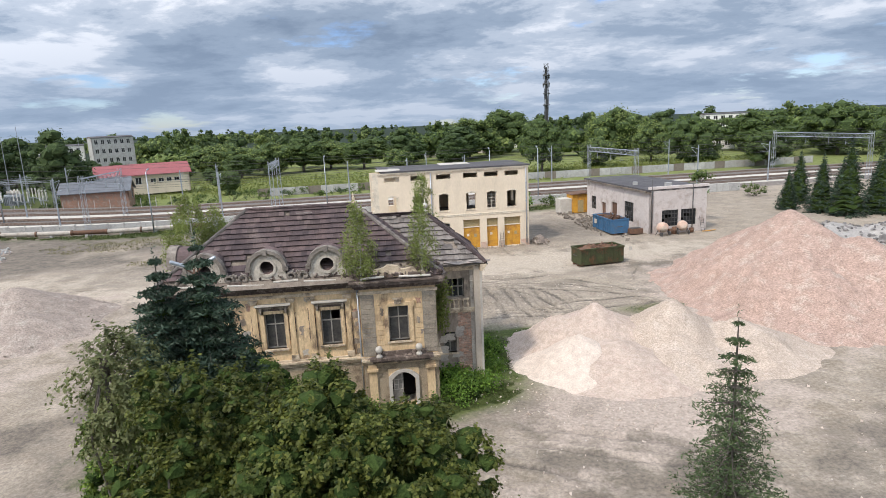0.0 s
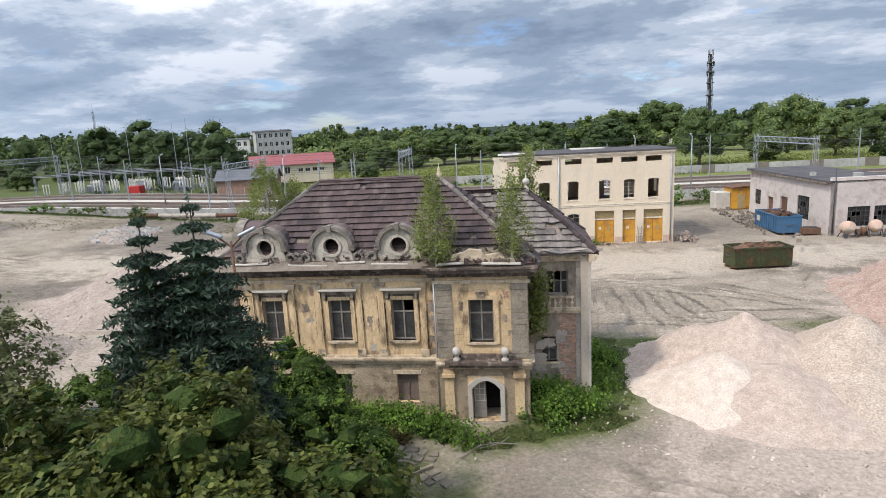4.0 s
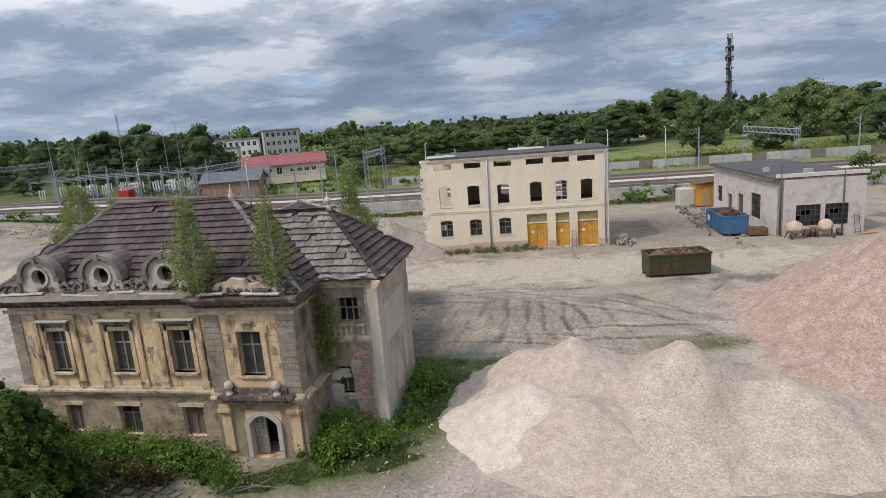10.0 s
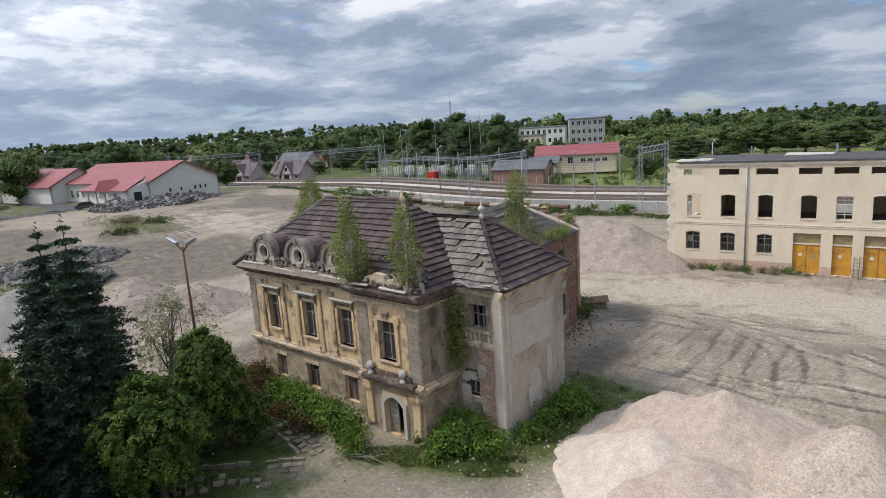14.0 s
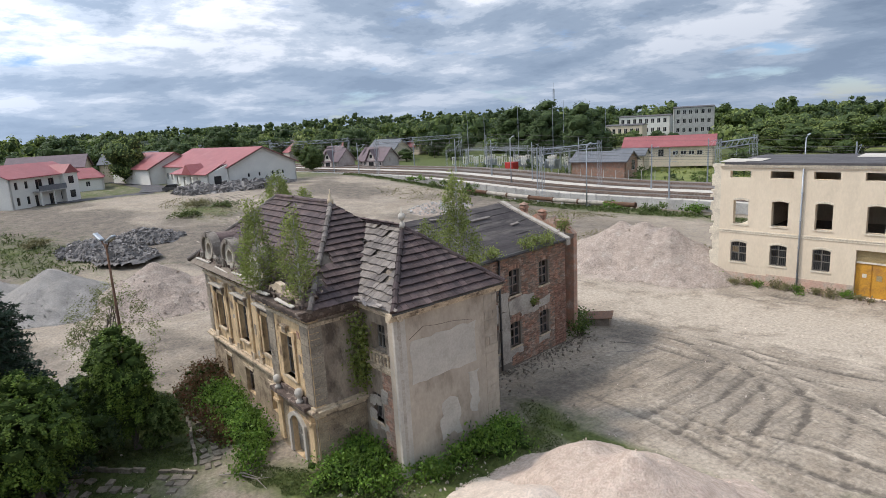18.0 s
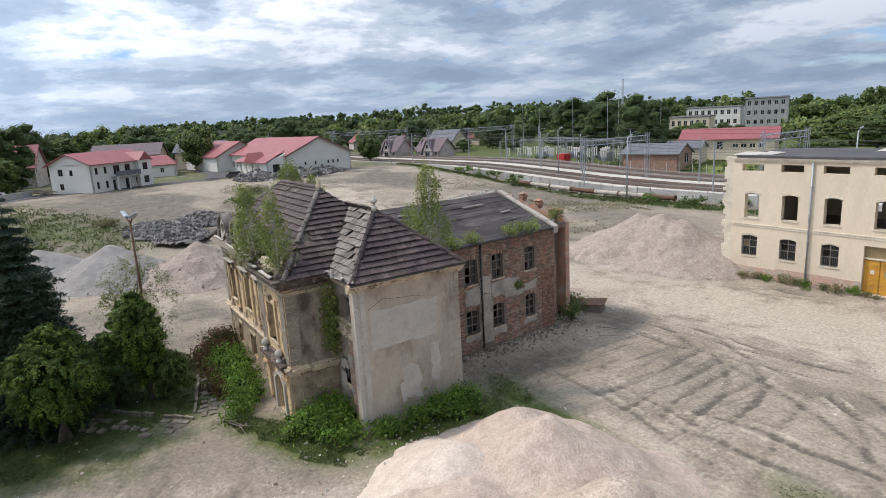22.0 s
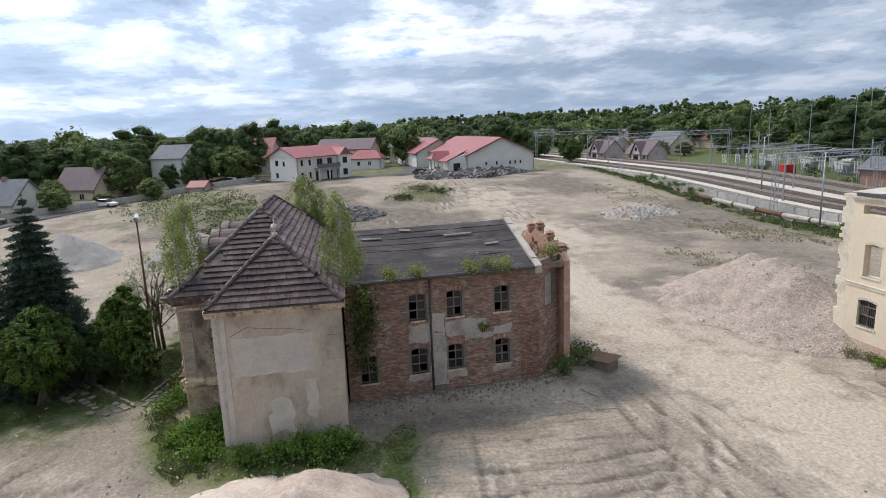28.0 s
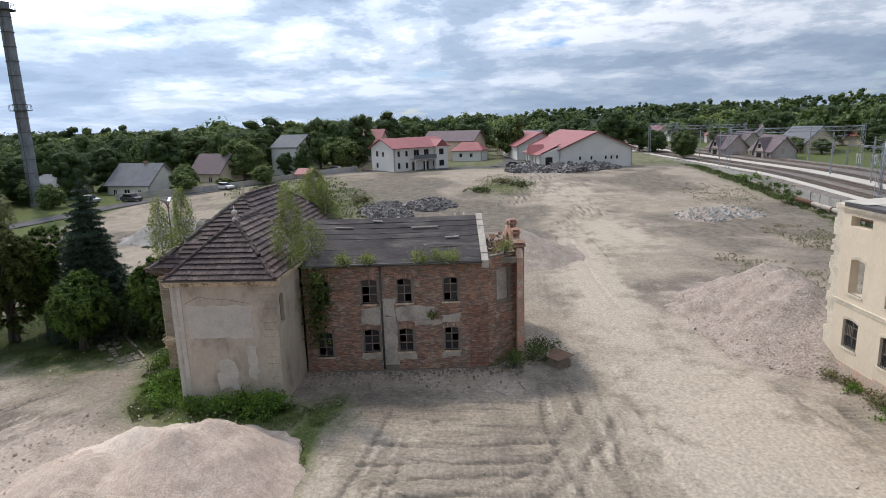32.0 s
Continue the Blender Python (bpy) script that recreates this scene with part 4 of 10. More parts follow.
heap("gravel_heap", HEAP_W, "whitegravel", "whitish fresh gravel cone against the rubble heap", "gravel heap", 0.2, 300, (0.012, 0.028), seed=8, rough=0.12)
heap("sand_heap", HEAP_S, "sand", "brown sand heap slumped against the pale rubble", "sand heap", 0.2, 700, (0.012, 0.03), seed=6, rough=0.2)
heap("gravel_heap", HEAP_B, "pinkgravel", "tall heap of pink crushed brick", "gravel heap", 0.28, 2000, (0.018, 0.04), seed=11, rough=0.22)
heap("gravel_heap", HEAP_C, "duskgravel", "pinkish crushed brick heap against the cream building", "gravel heap", 0.28, 2500, (0.02, 0.05), seed=21, rough=0.22)
heap("gravel_heap", HEAP_D, "duskgravel", "low heap of pinkish crushed brick in the yard", "gravel heap", 0.33, 1200, (0.02, 0.05), seed=31)

# ---------------------------------------------------------------- building helpers


def frame2(o, u):
    """Local frame of a wall: o its left foot seen from outside, u along it, n outwards."""
    u = Vector((u[0], u[1], 0)).normalized()
    n = Vector((u.y, -u.x, 0))
    o = Vector((o[0], o[1], 0))
    return lambda s, out, z: o + u * s + n * out + Vector((0, 0, z))


def arc(u0, u1, z1, h, k=6):
    """Points of a segmental arch from left springing to right, its crown at z1."""
    return [(u0 + (u1 - u0) * i / k, z1 - h * (2 * i / k - 1) ** 2) for i in range(k + 1)]


def wall(mb, F, length, z0, z1, thick, openings=(), u_from=0.0):
    """A wall with thickness; openings (u0, u1, z0, z1, arch rise) go through it."""
    us = sorted({u_from, length, *[o[0] for o in openings], *[o[1] for o in openings]})
    zs = sorted({z0, z1, *[o[2] for o in openings], *[o[3] for o in openings]})
    for a, b in zip(us, us[1:]):
        for c, d in zip(zs, zs[1:]):
            mu, mz = (a + b) / 2, (c + d) / 2
            if any(o[0] < mu < o[1] and o[2] < mz < o[3] for o in openings):
                continue
            mb.add([F(a, 0, c), F(b, 0, c), F(b, 0, d), F(a, 0, d)], [(0, 1, 2, 3)])
            mb.add([F(a, -thick, c), F(b, -thick, c), F(b, -thick, d), F(a, -thick, d)], [(3, 2, 1, 0)])
    for q in ((u_from, z0, u_from, z1), (length, z0, length, z1), (u_from, z0, length, z0), (u_from, z1, length, z1)):
        mb.add([F(q[0], 0, q[1]), F(q[2], 0, q[3]), F(q[2], -thick, q[3]), F(q[0], -thick, q[1])], [(0, 1, 2, 3)])
    for u0, u1, a, b, h in openings:
        ring = [(u0, a), (u1, a)] + [(u, z) for u, z in reversed(arc(u0, u1, b, h))] if h else [(u0, a), (u1, a), (u1, b), (u0, b)]
        n = len(ring)
        mb.add([F(u, 0, z) for u, z in ring] + [F(u, -thick, z) for u, z in ring], [(i, n + i, n + (i + 1) % n, (i + 1) % n) for i in range(n)])
        if h:
            top = arc(u0, u1, b, h)
            for out in (0, -thick):
                for (ua, za), (ub, zb) in zip(top, top[1:]):
                    mb.add([F(ua, out, za), F(ub, out, zb), F(ub, out, b), F(ua, out, b)], [(0, 1, 2, 3)])
    return mb


def fbox(mb, F, u0, u1, o0, o1, z0, z1):
    """A box in a wall's frame, o measured outwards."""
    vs = [F(u, o, z) for z in (z0, z1) for u, o in ((u0, o0), (u1, o0), (u1, o1), (u0, o1))]
    return mb.add(vs, [(0, 1, 2, 3), (7, 6, 5, 4), (0, 4, 5, 1), (1, 5, 6, 2), (2, 6, 7, 3), (3, 7, 4, 0)])


def fplate(mb, F, poly, out, t=0.02):
    a = [F(u, out, z) for u, z in poly]
    b = [F(u, out - t, z) for u, z in poly]
    n = len(poly)
    return mb.add(a + b, [tuple(range(n)), tuple(range(2 * n - 1, n - 1, -1))] + [(i, n + i, n + (i + 1) % n, (i + 1) % n) for i in range(n)])


def ragged(u0, u1, z0, z1, r, step=0.3, amp=0.12):
    """An uneven outline round a rectangle."""
    pts = []
    for (a, b), (c, d) in (((u0, z0), (u1, z0)), ((u1, z0), (u1, z1)), ((u1, z1), (u0, z1)), ((u0, z1), (u0, z0))):
        k = max(2, int(max(abs(c - a), abs(d - b)) / step))
        for i in range(k):
            pts.append((a + (c - a) * i / k + r.uniform(-amp, amp), b + (d - b) * i / k + r.uniform(-amp, amp)))
    return pts


def window(parent, F, u0, u1, z0, z1, depth=0.18, cols=2, rows=(0.0, 0.66, 1.0), frame="wood", arch=0.0, broken=(), name="window", label="", sill=None, bar=0.06, sillmat="trim", panemat="glass"):
    """A window in an opening: frame with mullions, and every pane by itself."""
    mb = MB()
    W, H = u1 - u0, z1 - z0
    for a, b in ((u0, u0 + bar), (u1 - bar, u1)):
        fbox(mb, F, a, b, -depth - 0.07, -depth, z0, z1 - (arch * 0.6 if arch else 0))
    fbox(mb, F, u0, u1, -depth - 0.07, -depth, z0, z0 + bar)
    if arch:
        top = arc(u0, u1, z1, arch)
        for (ua, za), (ub, zb) in zip(top, top[1:]):
            mb.prism([F(ua, -depth - 0.07, za - bar * 1.4), F(ub, -depth - 0.07, zb - bar * 1.4), F(ub, -depth - 0.07, zb), F(ua, -depth - 0.07, za)], F(0, 0.07, 0) - F(0, 0, 0))
    else:
        fbox(mb, F, u0, u1, -depth - 0.07, -depth, z1 - bar, z1)
    w = part(name, mb, frame, parent, label)
    for i in range(1, cols):
        c = u0 + W * i / cols
        part("mullion", fbox(MB(), F, c - bar * 0.55, c + bar * 0.55, -depth - 0.08, -depth + 0.015, z0, z1 - 0.02), frame, w)
    for q in rows[1:-1]:
        part("transom", fbox(MB(), F, u0, u1, -depth - 0.075, -depth + 0.012, z0 + H * q - bar * 0.55, z0 + H * q + bar * 0.55), frame, w)
    k = 0
    for i in range(cols):
        for a, b in zip(rows, rows[1:]):
            k += 1
            if k in broken:
                continue
            g = MB()
            fbox(g, F, u0 + W * i / cols + 0.03, u0 + W * (i + 1) / cols - 0.03, -depth - 0.045, -depth - 0.035, z0 + H * a + 0.03, z0 + H * b - 0.03 - (arch * 0.5 if b == 1.0 else 0))
            part("pane", g, panemat, w)
    if sill:
        s = MB()
        fbox(s, F, u0 - 0.12, u1 + 0.12, -depth, sill, z0 - 0.10, z0)
        part("sill", s, sillmat, w)
    return w


def blocks(parent, name, F, u0, u1, z0, z1, bw, bh, material, skip=(), proud=0.025, jitter=0.012, seed=1, gap=0.02, bond=True):
    """Single stones or bricks in bond on a wall, sharing a few meshes."""
    r = random.Random(seed)
    ux = (F(1, 0, 0) - F(0, 0, 0))
    rot = math.atan2(ux.y, ux.x)
    kinds = []
    for k in range(3):
        mb = MB()
        mb.box(-bw / 2 + gap / 2, bw / 2 - gap / 2, -proud, 0.05, -bh / 2 + gap / 2, bh / 2 - gap / 2)
        mb.v = [(x + r.uniform(-0.012, 0.012), y + (r.uniform(-jitter, jitter) if y < 0 else 0), z + r.uniform(-0.012, 0.012)) for x, y, z in mb.v]
        kinds.append(mb.mesh(name, material))
    rows = max(1, round((z1 - z0) / bh))
    inv = parent.matrix_world.inverted()
    for j in range(rows):
        z = z0 + (j + 0.5) * (z1 - z0) / rows
        off = bw / 2 if j % 2 and bond else 0.0
        u = u0 + bw / 2 - off
        while u < u1 + bw / 2 - 1e-6:
            a, b = max(u - bw / 2, u0), min(u + bw / 2, u1)
            if b - a > bw * 0.3 and not any(s[0] - 0.02 < b and a < s[1] + 0.02 and s[2] - 0.02 < z + bh / 2 and z - bh / 2 < s[3] + 0.02 for s in skip):
                c = F((a + b) / 2, r.uniform(-0.008, 0.006), z)
                ob = new(name, kinds[r.randrange(3)])
                ob.parent = parent
                ob.matrix_basis = inv @ Matrix.Translation(c) @ Matrix.Rotation(rot, 4, "Z") @ Matrix.Diagonal(((b - a) / bw, 1, 1, 1))
            u += bw


def bricks_joined(F, u0, u1, z0, z1, skip, r, bw=0.27, bh=0.082, proud=0.012, miss=0.03):
    mb = MB()
    j, z = 0, z0
    while z + bh <= z1 + 1e-6:
        u = u0 - (bw / 2 if j % 2 else 0)
        while u < u1:
            a, b = max(u, u0), min(u + bw, u1)
            if b - a > 0.06 and r.random() > miss and not any(s[0] < b and a < s[1] and s[2] < z + bh and z < s[3] for s in skip):
                fbox(mb, F, a + 0.006, b - 0.006, -0.03, proud + r.uniform(-0.014, 0.014), z + 0.006, z + bh - 0.006)
            u += bw
        z += bh
        j += 1
    return mb


def slope_tiles(parent, name, O, U, V, poly, material, course=0.37, width=0.30, single=False, miss=0.0, jit=0.012, seed=1, holes=(), lift=0.10):
    """Courses of overlapping tiles on a roof slope; poly in (along the eave, up the slope)."""
    r = random.Random(seed)
    O, U, V = Vector(O), Vector(U).normalized(), Vector(V).normalized()
    W = U.cross(V).normalized()
    if W.z < 0:
        W = -W

    def span(t):
        xs = []
        for (a, b), (c, d) in zip(poly, poly[1:] + poly[:1]):
            if (b - t) * (d - t) <= 0 and abs(b - d) > 1e-9:
                xs.append(a + (c - a) * (t - b) / (d - b))
        return (min(xs), max(xs)) if len(xs) > 1 else None

    top = max(p[1] for p in poly)
    all_tiles, kinds = MB(), []
    L = course * 1.22

    def one(w):
        mb = MB()
        q = [(-w / 2, 0, lift), (w / 2, 0, lift), (w / 2, L, 0.004), (-w / 2, L, 0.004)]
        vs = [(x, y, z + 0.028) for x, y, z in q] + [(x, y, z) for x, y, z in q]
        return mb.add(vs, [(0, 1, 2, 3), (7, 6, 5, 4), (0, 4, 5, 1), (1, 5, 6, 2), (2, 6, 7, 3), (3, 7, 4, 0)])

    R = Matrix((U, V, W)).transposed().to_4x4()
    if single:
        kinds = [one(width - 0.012).mesh(name, material) for _ in range(2)]
    k, t = 0, 0.0
    while t < top - 0.05:
        sp = span(min(t + course * 0.5, top - 1e-4))
        if sp:
            s = sp[0] - (width / 2 if k % 2 else 0)
            while s < sp[1]:
                a, b = max(s, sp[0]), min(s + width, sp[1])
                c = (a + b) / 2
                gone = r.random() < miss or any(abs(c - h[0]) < h[2] and abs(t - h[1]) < h[3] for h in holes)
                if b - a > 0.05 and not gone:
                    sag = 0.03 * n2(c, t, 0.6, seed)
                    m = Matrix.Translation(O + U * c + V * (t + r.uniform(-jit, jit)) + W * (sag + r.uniform(0, 0.008))) @ R @ Matrix.Rotation(r.uniform(-jit, jit) * 1.2, 4, "Z")
                    if single:
                        ob = new(name, kinds[r.randrange(2)])
                        ob.parent = parent
                        ob.matrix_basis = parent.matrix_world.inverted() @ m @ Matrix.Diagonal(((b - a) / width, 1, 1, 1))
                    else:
                        q = one(b - a - 0.006)
                        all_tiles.add([m @ Vector(p) for p in q.v], q.f)
                s += width
        k += 1
        t += course
    if not single:
        part(name, all_tiles.moved(parent.matrix_world.inverted()), material, parent, kind="stuff")


def hip_caps(parent, a, b, material="tile", r_=0.13, seed=1):
    """Half-round cap tiles along a ridge or hip."""
    a, b = Vector(a), Vector(b)
    n = max(2, int((b - a).length / 0.38))
    rr, mb = random.Random(seed), MB()
    d = (b - a) / n
    for i in range(n):
        if rr.random() < 0.06:
            continue
        p = a + d * i + Vector((rr.uniform(-0.02, 0.02), rr.uniform(-0.02, 0.02), rr.uniform(0, 0.02)))
        mb.tube(p, p + d * 1.12, r_ * 1.08, r_ * 0.9, 8)
    part("ridge_cap", mb, material, parent, kind="stuff")


# ---------------------------------------------------------------- the derelict house
house = thing("derelict_house", -6.0, 4.0, 0.0, 0, "derelict ochre plaster house with dormers and broken tiled roof", "house")
HI = house.matrix_world.inverted()


def hpart(name, mb, material, parent=None, label="", kind="", smooth=False):
    mb.moved(HI)
    return part(name, mb, material, parent or house, label, smooth, kind)


class HMB(MB):
    pass


def hwindow(F, *a, **k):
    G = lambda s, o, z: HI @ F(s, o, z)
    return window(house, G, *a, **k)


F_wing = frame2((-15.0, 0.6), (1, 0))
F_ris = frame2((-4.5, 0.0), (1, 0))
F_rise = frame2((-0.35, 0.0), (0, 1))
F_set = frame2((-0.35, 2.5), (1, 0))
F_east = frame2((2.62, 2.3), (-0.028, 1))
F_west = frame2((-15.0, 7.8), (0, -1))
F_north = frame2((-2.0, 8.1), (-1, 0))
F_eastn = frame2((2.46, 8.1), (-1, 0))

low = [(2.05, 2.95, 0.65, 2.0, 0), (4.95, 6.05, 0.55, 2.0, 0), (8.3, 9.35, 0.55, 2.0, 0)]
upp = [(1.9, 2.95, 3.72, 5.75, 0), (5.22, 6.3, 3.72, 5.75, 0), (8.27, 9.37, 3.72, 5.75, 0)]
hpart("wall", wall(MB(), F_wing, 10.5, -0.3, 7.0, 0.5, low + upp), "ochre", label="peeling ochre plaster front wall")
ris_o = [(1.5, 2.62, 3.85, 5.87, 0), (1.5, 2.8, -0.05, 2.0, 0.42)]
hpart("wall", wall(MB(), F_ris, 4.15, -0.3, 7.0, 0.5, ris_o), "ochre", label="ochre plaster wall of the projecting bay")
hpart("wall", wall(MB(), F_rise, 2.5, -0.3, 7.0, 0.5, u_from=0.502), "grimeplaster", label="dark grimy plaster return wall")
set_o = [(0.59, 1.38, 1.9, 3.2, 0), (0.95, 1.95, 5.3, 6.5, 0)]
hpart("wall", wall(MB(), F_set, 2.95, -0.3, 7.0, 0.45, set_o), "grimeplaster", label="crumbling recessed wall with bare brick patches")
hpart("wall", wall(MB(), F_east, 5.85, -0.3, 7.25, 0.45), "greywall", label="blank grey rendered end wall")
hpart("wall", wall(MB(), F_eastn, 4.4, -0.3, 7.2, 0.45, [(0.6, 1.25, 4.6, 6.3, 0.08)]), "greywall")
hpart("wall", wall(MB(), F_west, 6.698, -0.3, 7.0, 0.5, [(1.2, 2.3, 3.72, 5.75, 0), (4.6, 5.7, 3.72, 5.75, 0)]), "ochre")
hpart("wall", wall(MB(), frame2((-12.5, 7.8), (-1, 0)), 2.5, -0.3, 7.0, 0.5), "ochre")
# black slabs stand for the darkness of the attic
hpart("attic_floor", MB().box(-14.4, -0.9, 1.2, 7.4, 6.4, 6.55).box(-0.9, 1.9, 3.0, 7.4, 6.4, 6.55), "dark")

# windows of the front
for i, (a, b, c, d, _) in enumerate(upp):
    hwindow(F_wing, a, b, c, d, 0.2, 2, (0, 0.68, 1.0), "wood", broken=((), (), (4,))[i], sill=0.16, panemat="skygreyglass", label="tall grey wooden casement window")
for i, (a, b, c, d, _) in enumerate(low):
    hwindow(F_wing, a, b, c, d, 0.22, 2, (0, 0.7, 1.0), "brownwood", broken=((), (2,), ())[i], panemat=("brownwood", "skygreyglass", "brownwood")[i], label="small decayed ground-floor window")
hwindow(F_ris, 1.5, 2.62, 3.85, 5.87, 0.2, 2, (0, 0.66, 1.0), "wood", sill=0.12, panemat="skygreyglass", label="tall grey casement window of the bay")
hwindow(F_set, 0.59, 1.38, 1.9, 3.2, 0.2, 2, (0, 0.5, 1.0), "wood", sill=0.08, panemat="skygreyglass")
hwindow(F_set, 0.95, 1.95, 5.3, 6.5, 0.3, 3, (0, 0.55, 1.0), "wood", broken=(1, 4))
hwindow(F_eastn, 0.6, 1.25, 4.6, 6.3, 0.2, 2, (0, 0.5, 1.0), "brownwood", arch=0.08)
for a in (1.2, 4.6):
    hwindow(F_west, a, a + 1.1, 3.72, 5.75, 0.2, 2, (0, 0.68, 1.0), "wood")

# arched doorway with a half-open panelled door
mb = MB()
ring = arc(1.5, 2.8, 2.0, 0.42, 10)
pts_in = [(1.5, 0.0)] + ring + [(2.8, 0.0)]
pts_out = [(1.30, 0.0)] + [(2.15 + (u - 2.15) * 1.31, z + 0.17) for u, z in ring] + [(3.0, 0.0)]
for (a, b), (c, d) in zip(zip(pts_in, pts_out), zip(pts_in[1:], pts_out[1:])):
    mb.prism([F_ris(a[0], 0.0, a[1]), F_ris(c[0], 0.0, c[1]), F_ris(d[0], 0.0, d[1]), F_ris(b[0], 0.0, b[1])], (0, -0.12, 0))
hpart("door_surround", mb, "palewall", label="pale stone arch round the doorway")
mb = MB()
fbox(mb, F_ris, 1.55, 2.12, -0.30, -0.25, 0.0, 1.85)
for z0, z1 in ((0.1, 0.55), (0.62, 0.75)):
    fbox(mb, F_ris, 1.63, 2.04, -0.25, -0.235, z0, z1)
door = hpart("door", mb, "wood", label="grey panelled door leaf with a glazed top")
mb = MB()
for u in (1.60, 1.82, 2.04):
    fbox(mb, F_ris, u - 0.015, u + 0.015, -0.25, -0.22, 0.85, 1.8)
for z in (0.85, 1.15, 1.45, 1.78):
    fbox(mb, F_ris, 1.58, 2.08, -0.25, -0.222, z - 0.015, z + 0.015)
hpart("glazing_bar", mb, "palewall", door)
# black panel behind the door paints the hallway's darkness
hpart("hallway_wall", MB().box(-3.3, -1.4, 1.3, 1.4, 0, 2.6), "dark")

# rough render of the ground floor, then its stones and the quoins
mb = MB()
for a, b in ((0.0, 2.05), (2.95, 4.95), (6.05, 8.3), (9.35, 10.5)):
    fbox(mb, F_wing, a, b, -0.02, 0.004, -0.2, 2.55)
for a, b, c, d, _ in low:
    fbox(mb, F_wing, a, b, -0.02, 0.004, -0.2, c)
    fbox(mb, F_wing, a, b, -0.02, 0.004, d, 2.55)
hpart("ground_floor_render", mb, "base", label="rough greyish render of the ground floor")
mb = MB()
for a, b, c in ((0.0, 1.3, -0.2), (3.0, 4.15, -0.2), (1.3, 3.0, 2.2)):
    fbox(mb, F_ris, a, b, -0.02, 0.004, c, 2.55)
hpart("ground_floor_render", mb, "base", label="rough greyish render round the doorway")
blocks(house, "stone_block", F_wing, 0.0, 10.5, 0.05, 2.55, 0.70, 0.28, "base", [(o[0] - 0.0, o[1] + 0.0, o[2] - 0.05, o[3] + 0.18) for o in low], seed=2, proud=0.012, jitter=0.006, gap=0.014)
for a, b, F in ((0.0, 0.62, F_wing),):
    blocks(house, "stone_block", F, a, b, 3.05, 6.55, 0.62, 0.28, "quoin", seed=4, bond=False)
for a, b in ((0.0, 0.78), (3.4, 4.15)):
    blocks(house, "stone_block", F_ris, a, b, 3.05, 6.6, b - a, 0.28, "quoin", seed=5 + int(a), proud=0.035, bond=False)
blocks(house, "stone_block", F_ris, 0.0, 1.0, 0.0, 2.5, 0.85, 0.28, "base", [(0.15, 0.75, 0.2, 2.4)], seed=8)
blocks(house, "stone_block", F_ris, 3.3, 4.15, 0.0, 2.5, 0.85, 0.28, "base", [(3.45, 3.95, 0.2, 2.4)], seed=9)
blocks(house, "stone_block", F_rise, 0.03, 2.5, 0.0, 2.5, 0.46, 0.235, "base", seed=10)
blocks(house, "stone_block", F_rise, 0.03, 0.62, 3.05, 6.6, 0.59, 0.28, "quoin", seed=12, bond=False)
blocks(house, "stone_block", F_east, 5.05, 5.85, 0.1, 6.9, 0.52, 0.40, "greywall", seed=13, proud=0.022)
blocks(house, "stone_block", F_set, 1.5, 2.5, 0.1, 4.4, 0.30, 0.10, "brick", [], seed=14, proud=0.012)

# grooved plaster courses on the bay
mb = MB()
for k in range(12):
    z = 3.08 + k * 0.29
    for a, b in ((0.82, 1.22), (2.92, 3.36)) if 3.6 < z < 5.95 else ((0.82, 3.36),):
        fbox(mb, F_ris, a, b, -0.01, 0.02, z, z + 0.265)
hpart("plaster_course", mb, "ochre", kind="stuff")

# belt course, entablature and main cornice
RUNS = [(F_wing, -0.25, 10.5), (F_ris, -0.12, 4.27), (F_rise, -0.0, 2.5)]
for F, a, b in RUNS:
    for out, z0, z1 in ((0.07, 2.55, 2.66), (0.16, 2.66, 2.80), (0.26, 2.80, 2.90), (0.10, 2.90, 3.0)):
        hpart("belt_course", fbox(MB(), F, a, b, -0.05, out, z0, z1), "trim", label="weathered stone belt course")
mb = MB()
for F, a, b in RUNS:
    fbox(mb, F, a, b, -0.05, 0.06, 6.62, 6.78)
hpart("frieze", mb, "trim")
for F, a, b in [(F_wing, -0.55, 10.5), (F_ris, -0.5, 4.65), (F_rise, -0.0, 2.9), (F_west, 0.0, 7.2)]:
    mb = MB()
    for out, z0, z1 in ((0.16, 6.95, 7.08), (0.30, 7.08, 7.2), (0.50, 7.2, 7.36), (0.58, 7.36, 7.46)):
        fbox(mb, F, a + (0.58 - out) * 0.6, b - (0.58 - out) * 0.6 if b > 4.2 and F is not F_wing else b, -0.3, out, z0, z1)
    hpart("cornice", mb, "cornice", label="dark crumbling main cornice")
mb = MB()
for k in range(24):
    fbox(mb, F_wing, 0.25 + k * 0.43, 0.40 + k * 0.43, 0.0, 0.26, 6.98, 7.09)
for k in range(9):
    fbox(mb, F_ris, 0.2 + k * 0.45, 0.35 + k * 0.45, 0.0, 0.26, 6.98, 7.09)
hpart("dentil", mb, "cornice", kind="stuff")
for F, a, b in ((F_set, 0.0, 3.25), (F_east, -0.3, 6.1), (F_eastn, -0.2, 4.4)):
    mb = MB()
    for out, z0, z1 in ((0.10, 7.0, 7.12), (0.20, 7.12, 7.25), (0.30, 7.25, 7.38)):
        fbox(mb, F, a, b, -0.1, out, z0, z1)
    hpart("cornice", mb, "trim", label="thin plaster cornice of the end block")
for k in range(9):
    hpart("gutter", fbox(MB(), F_east, -0.25 + k * 0.7, 0.448 + k * 0.7, 0.302, 0.37 + 0.02 * (k % 3), 7.34 + 0.012 * (k % 2), 7.42), "darksteel")

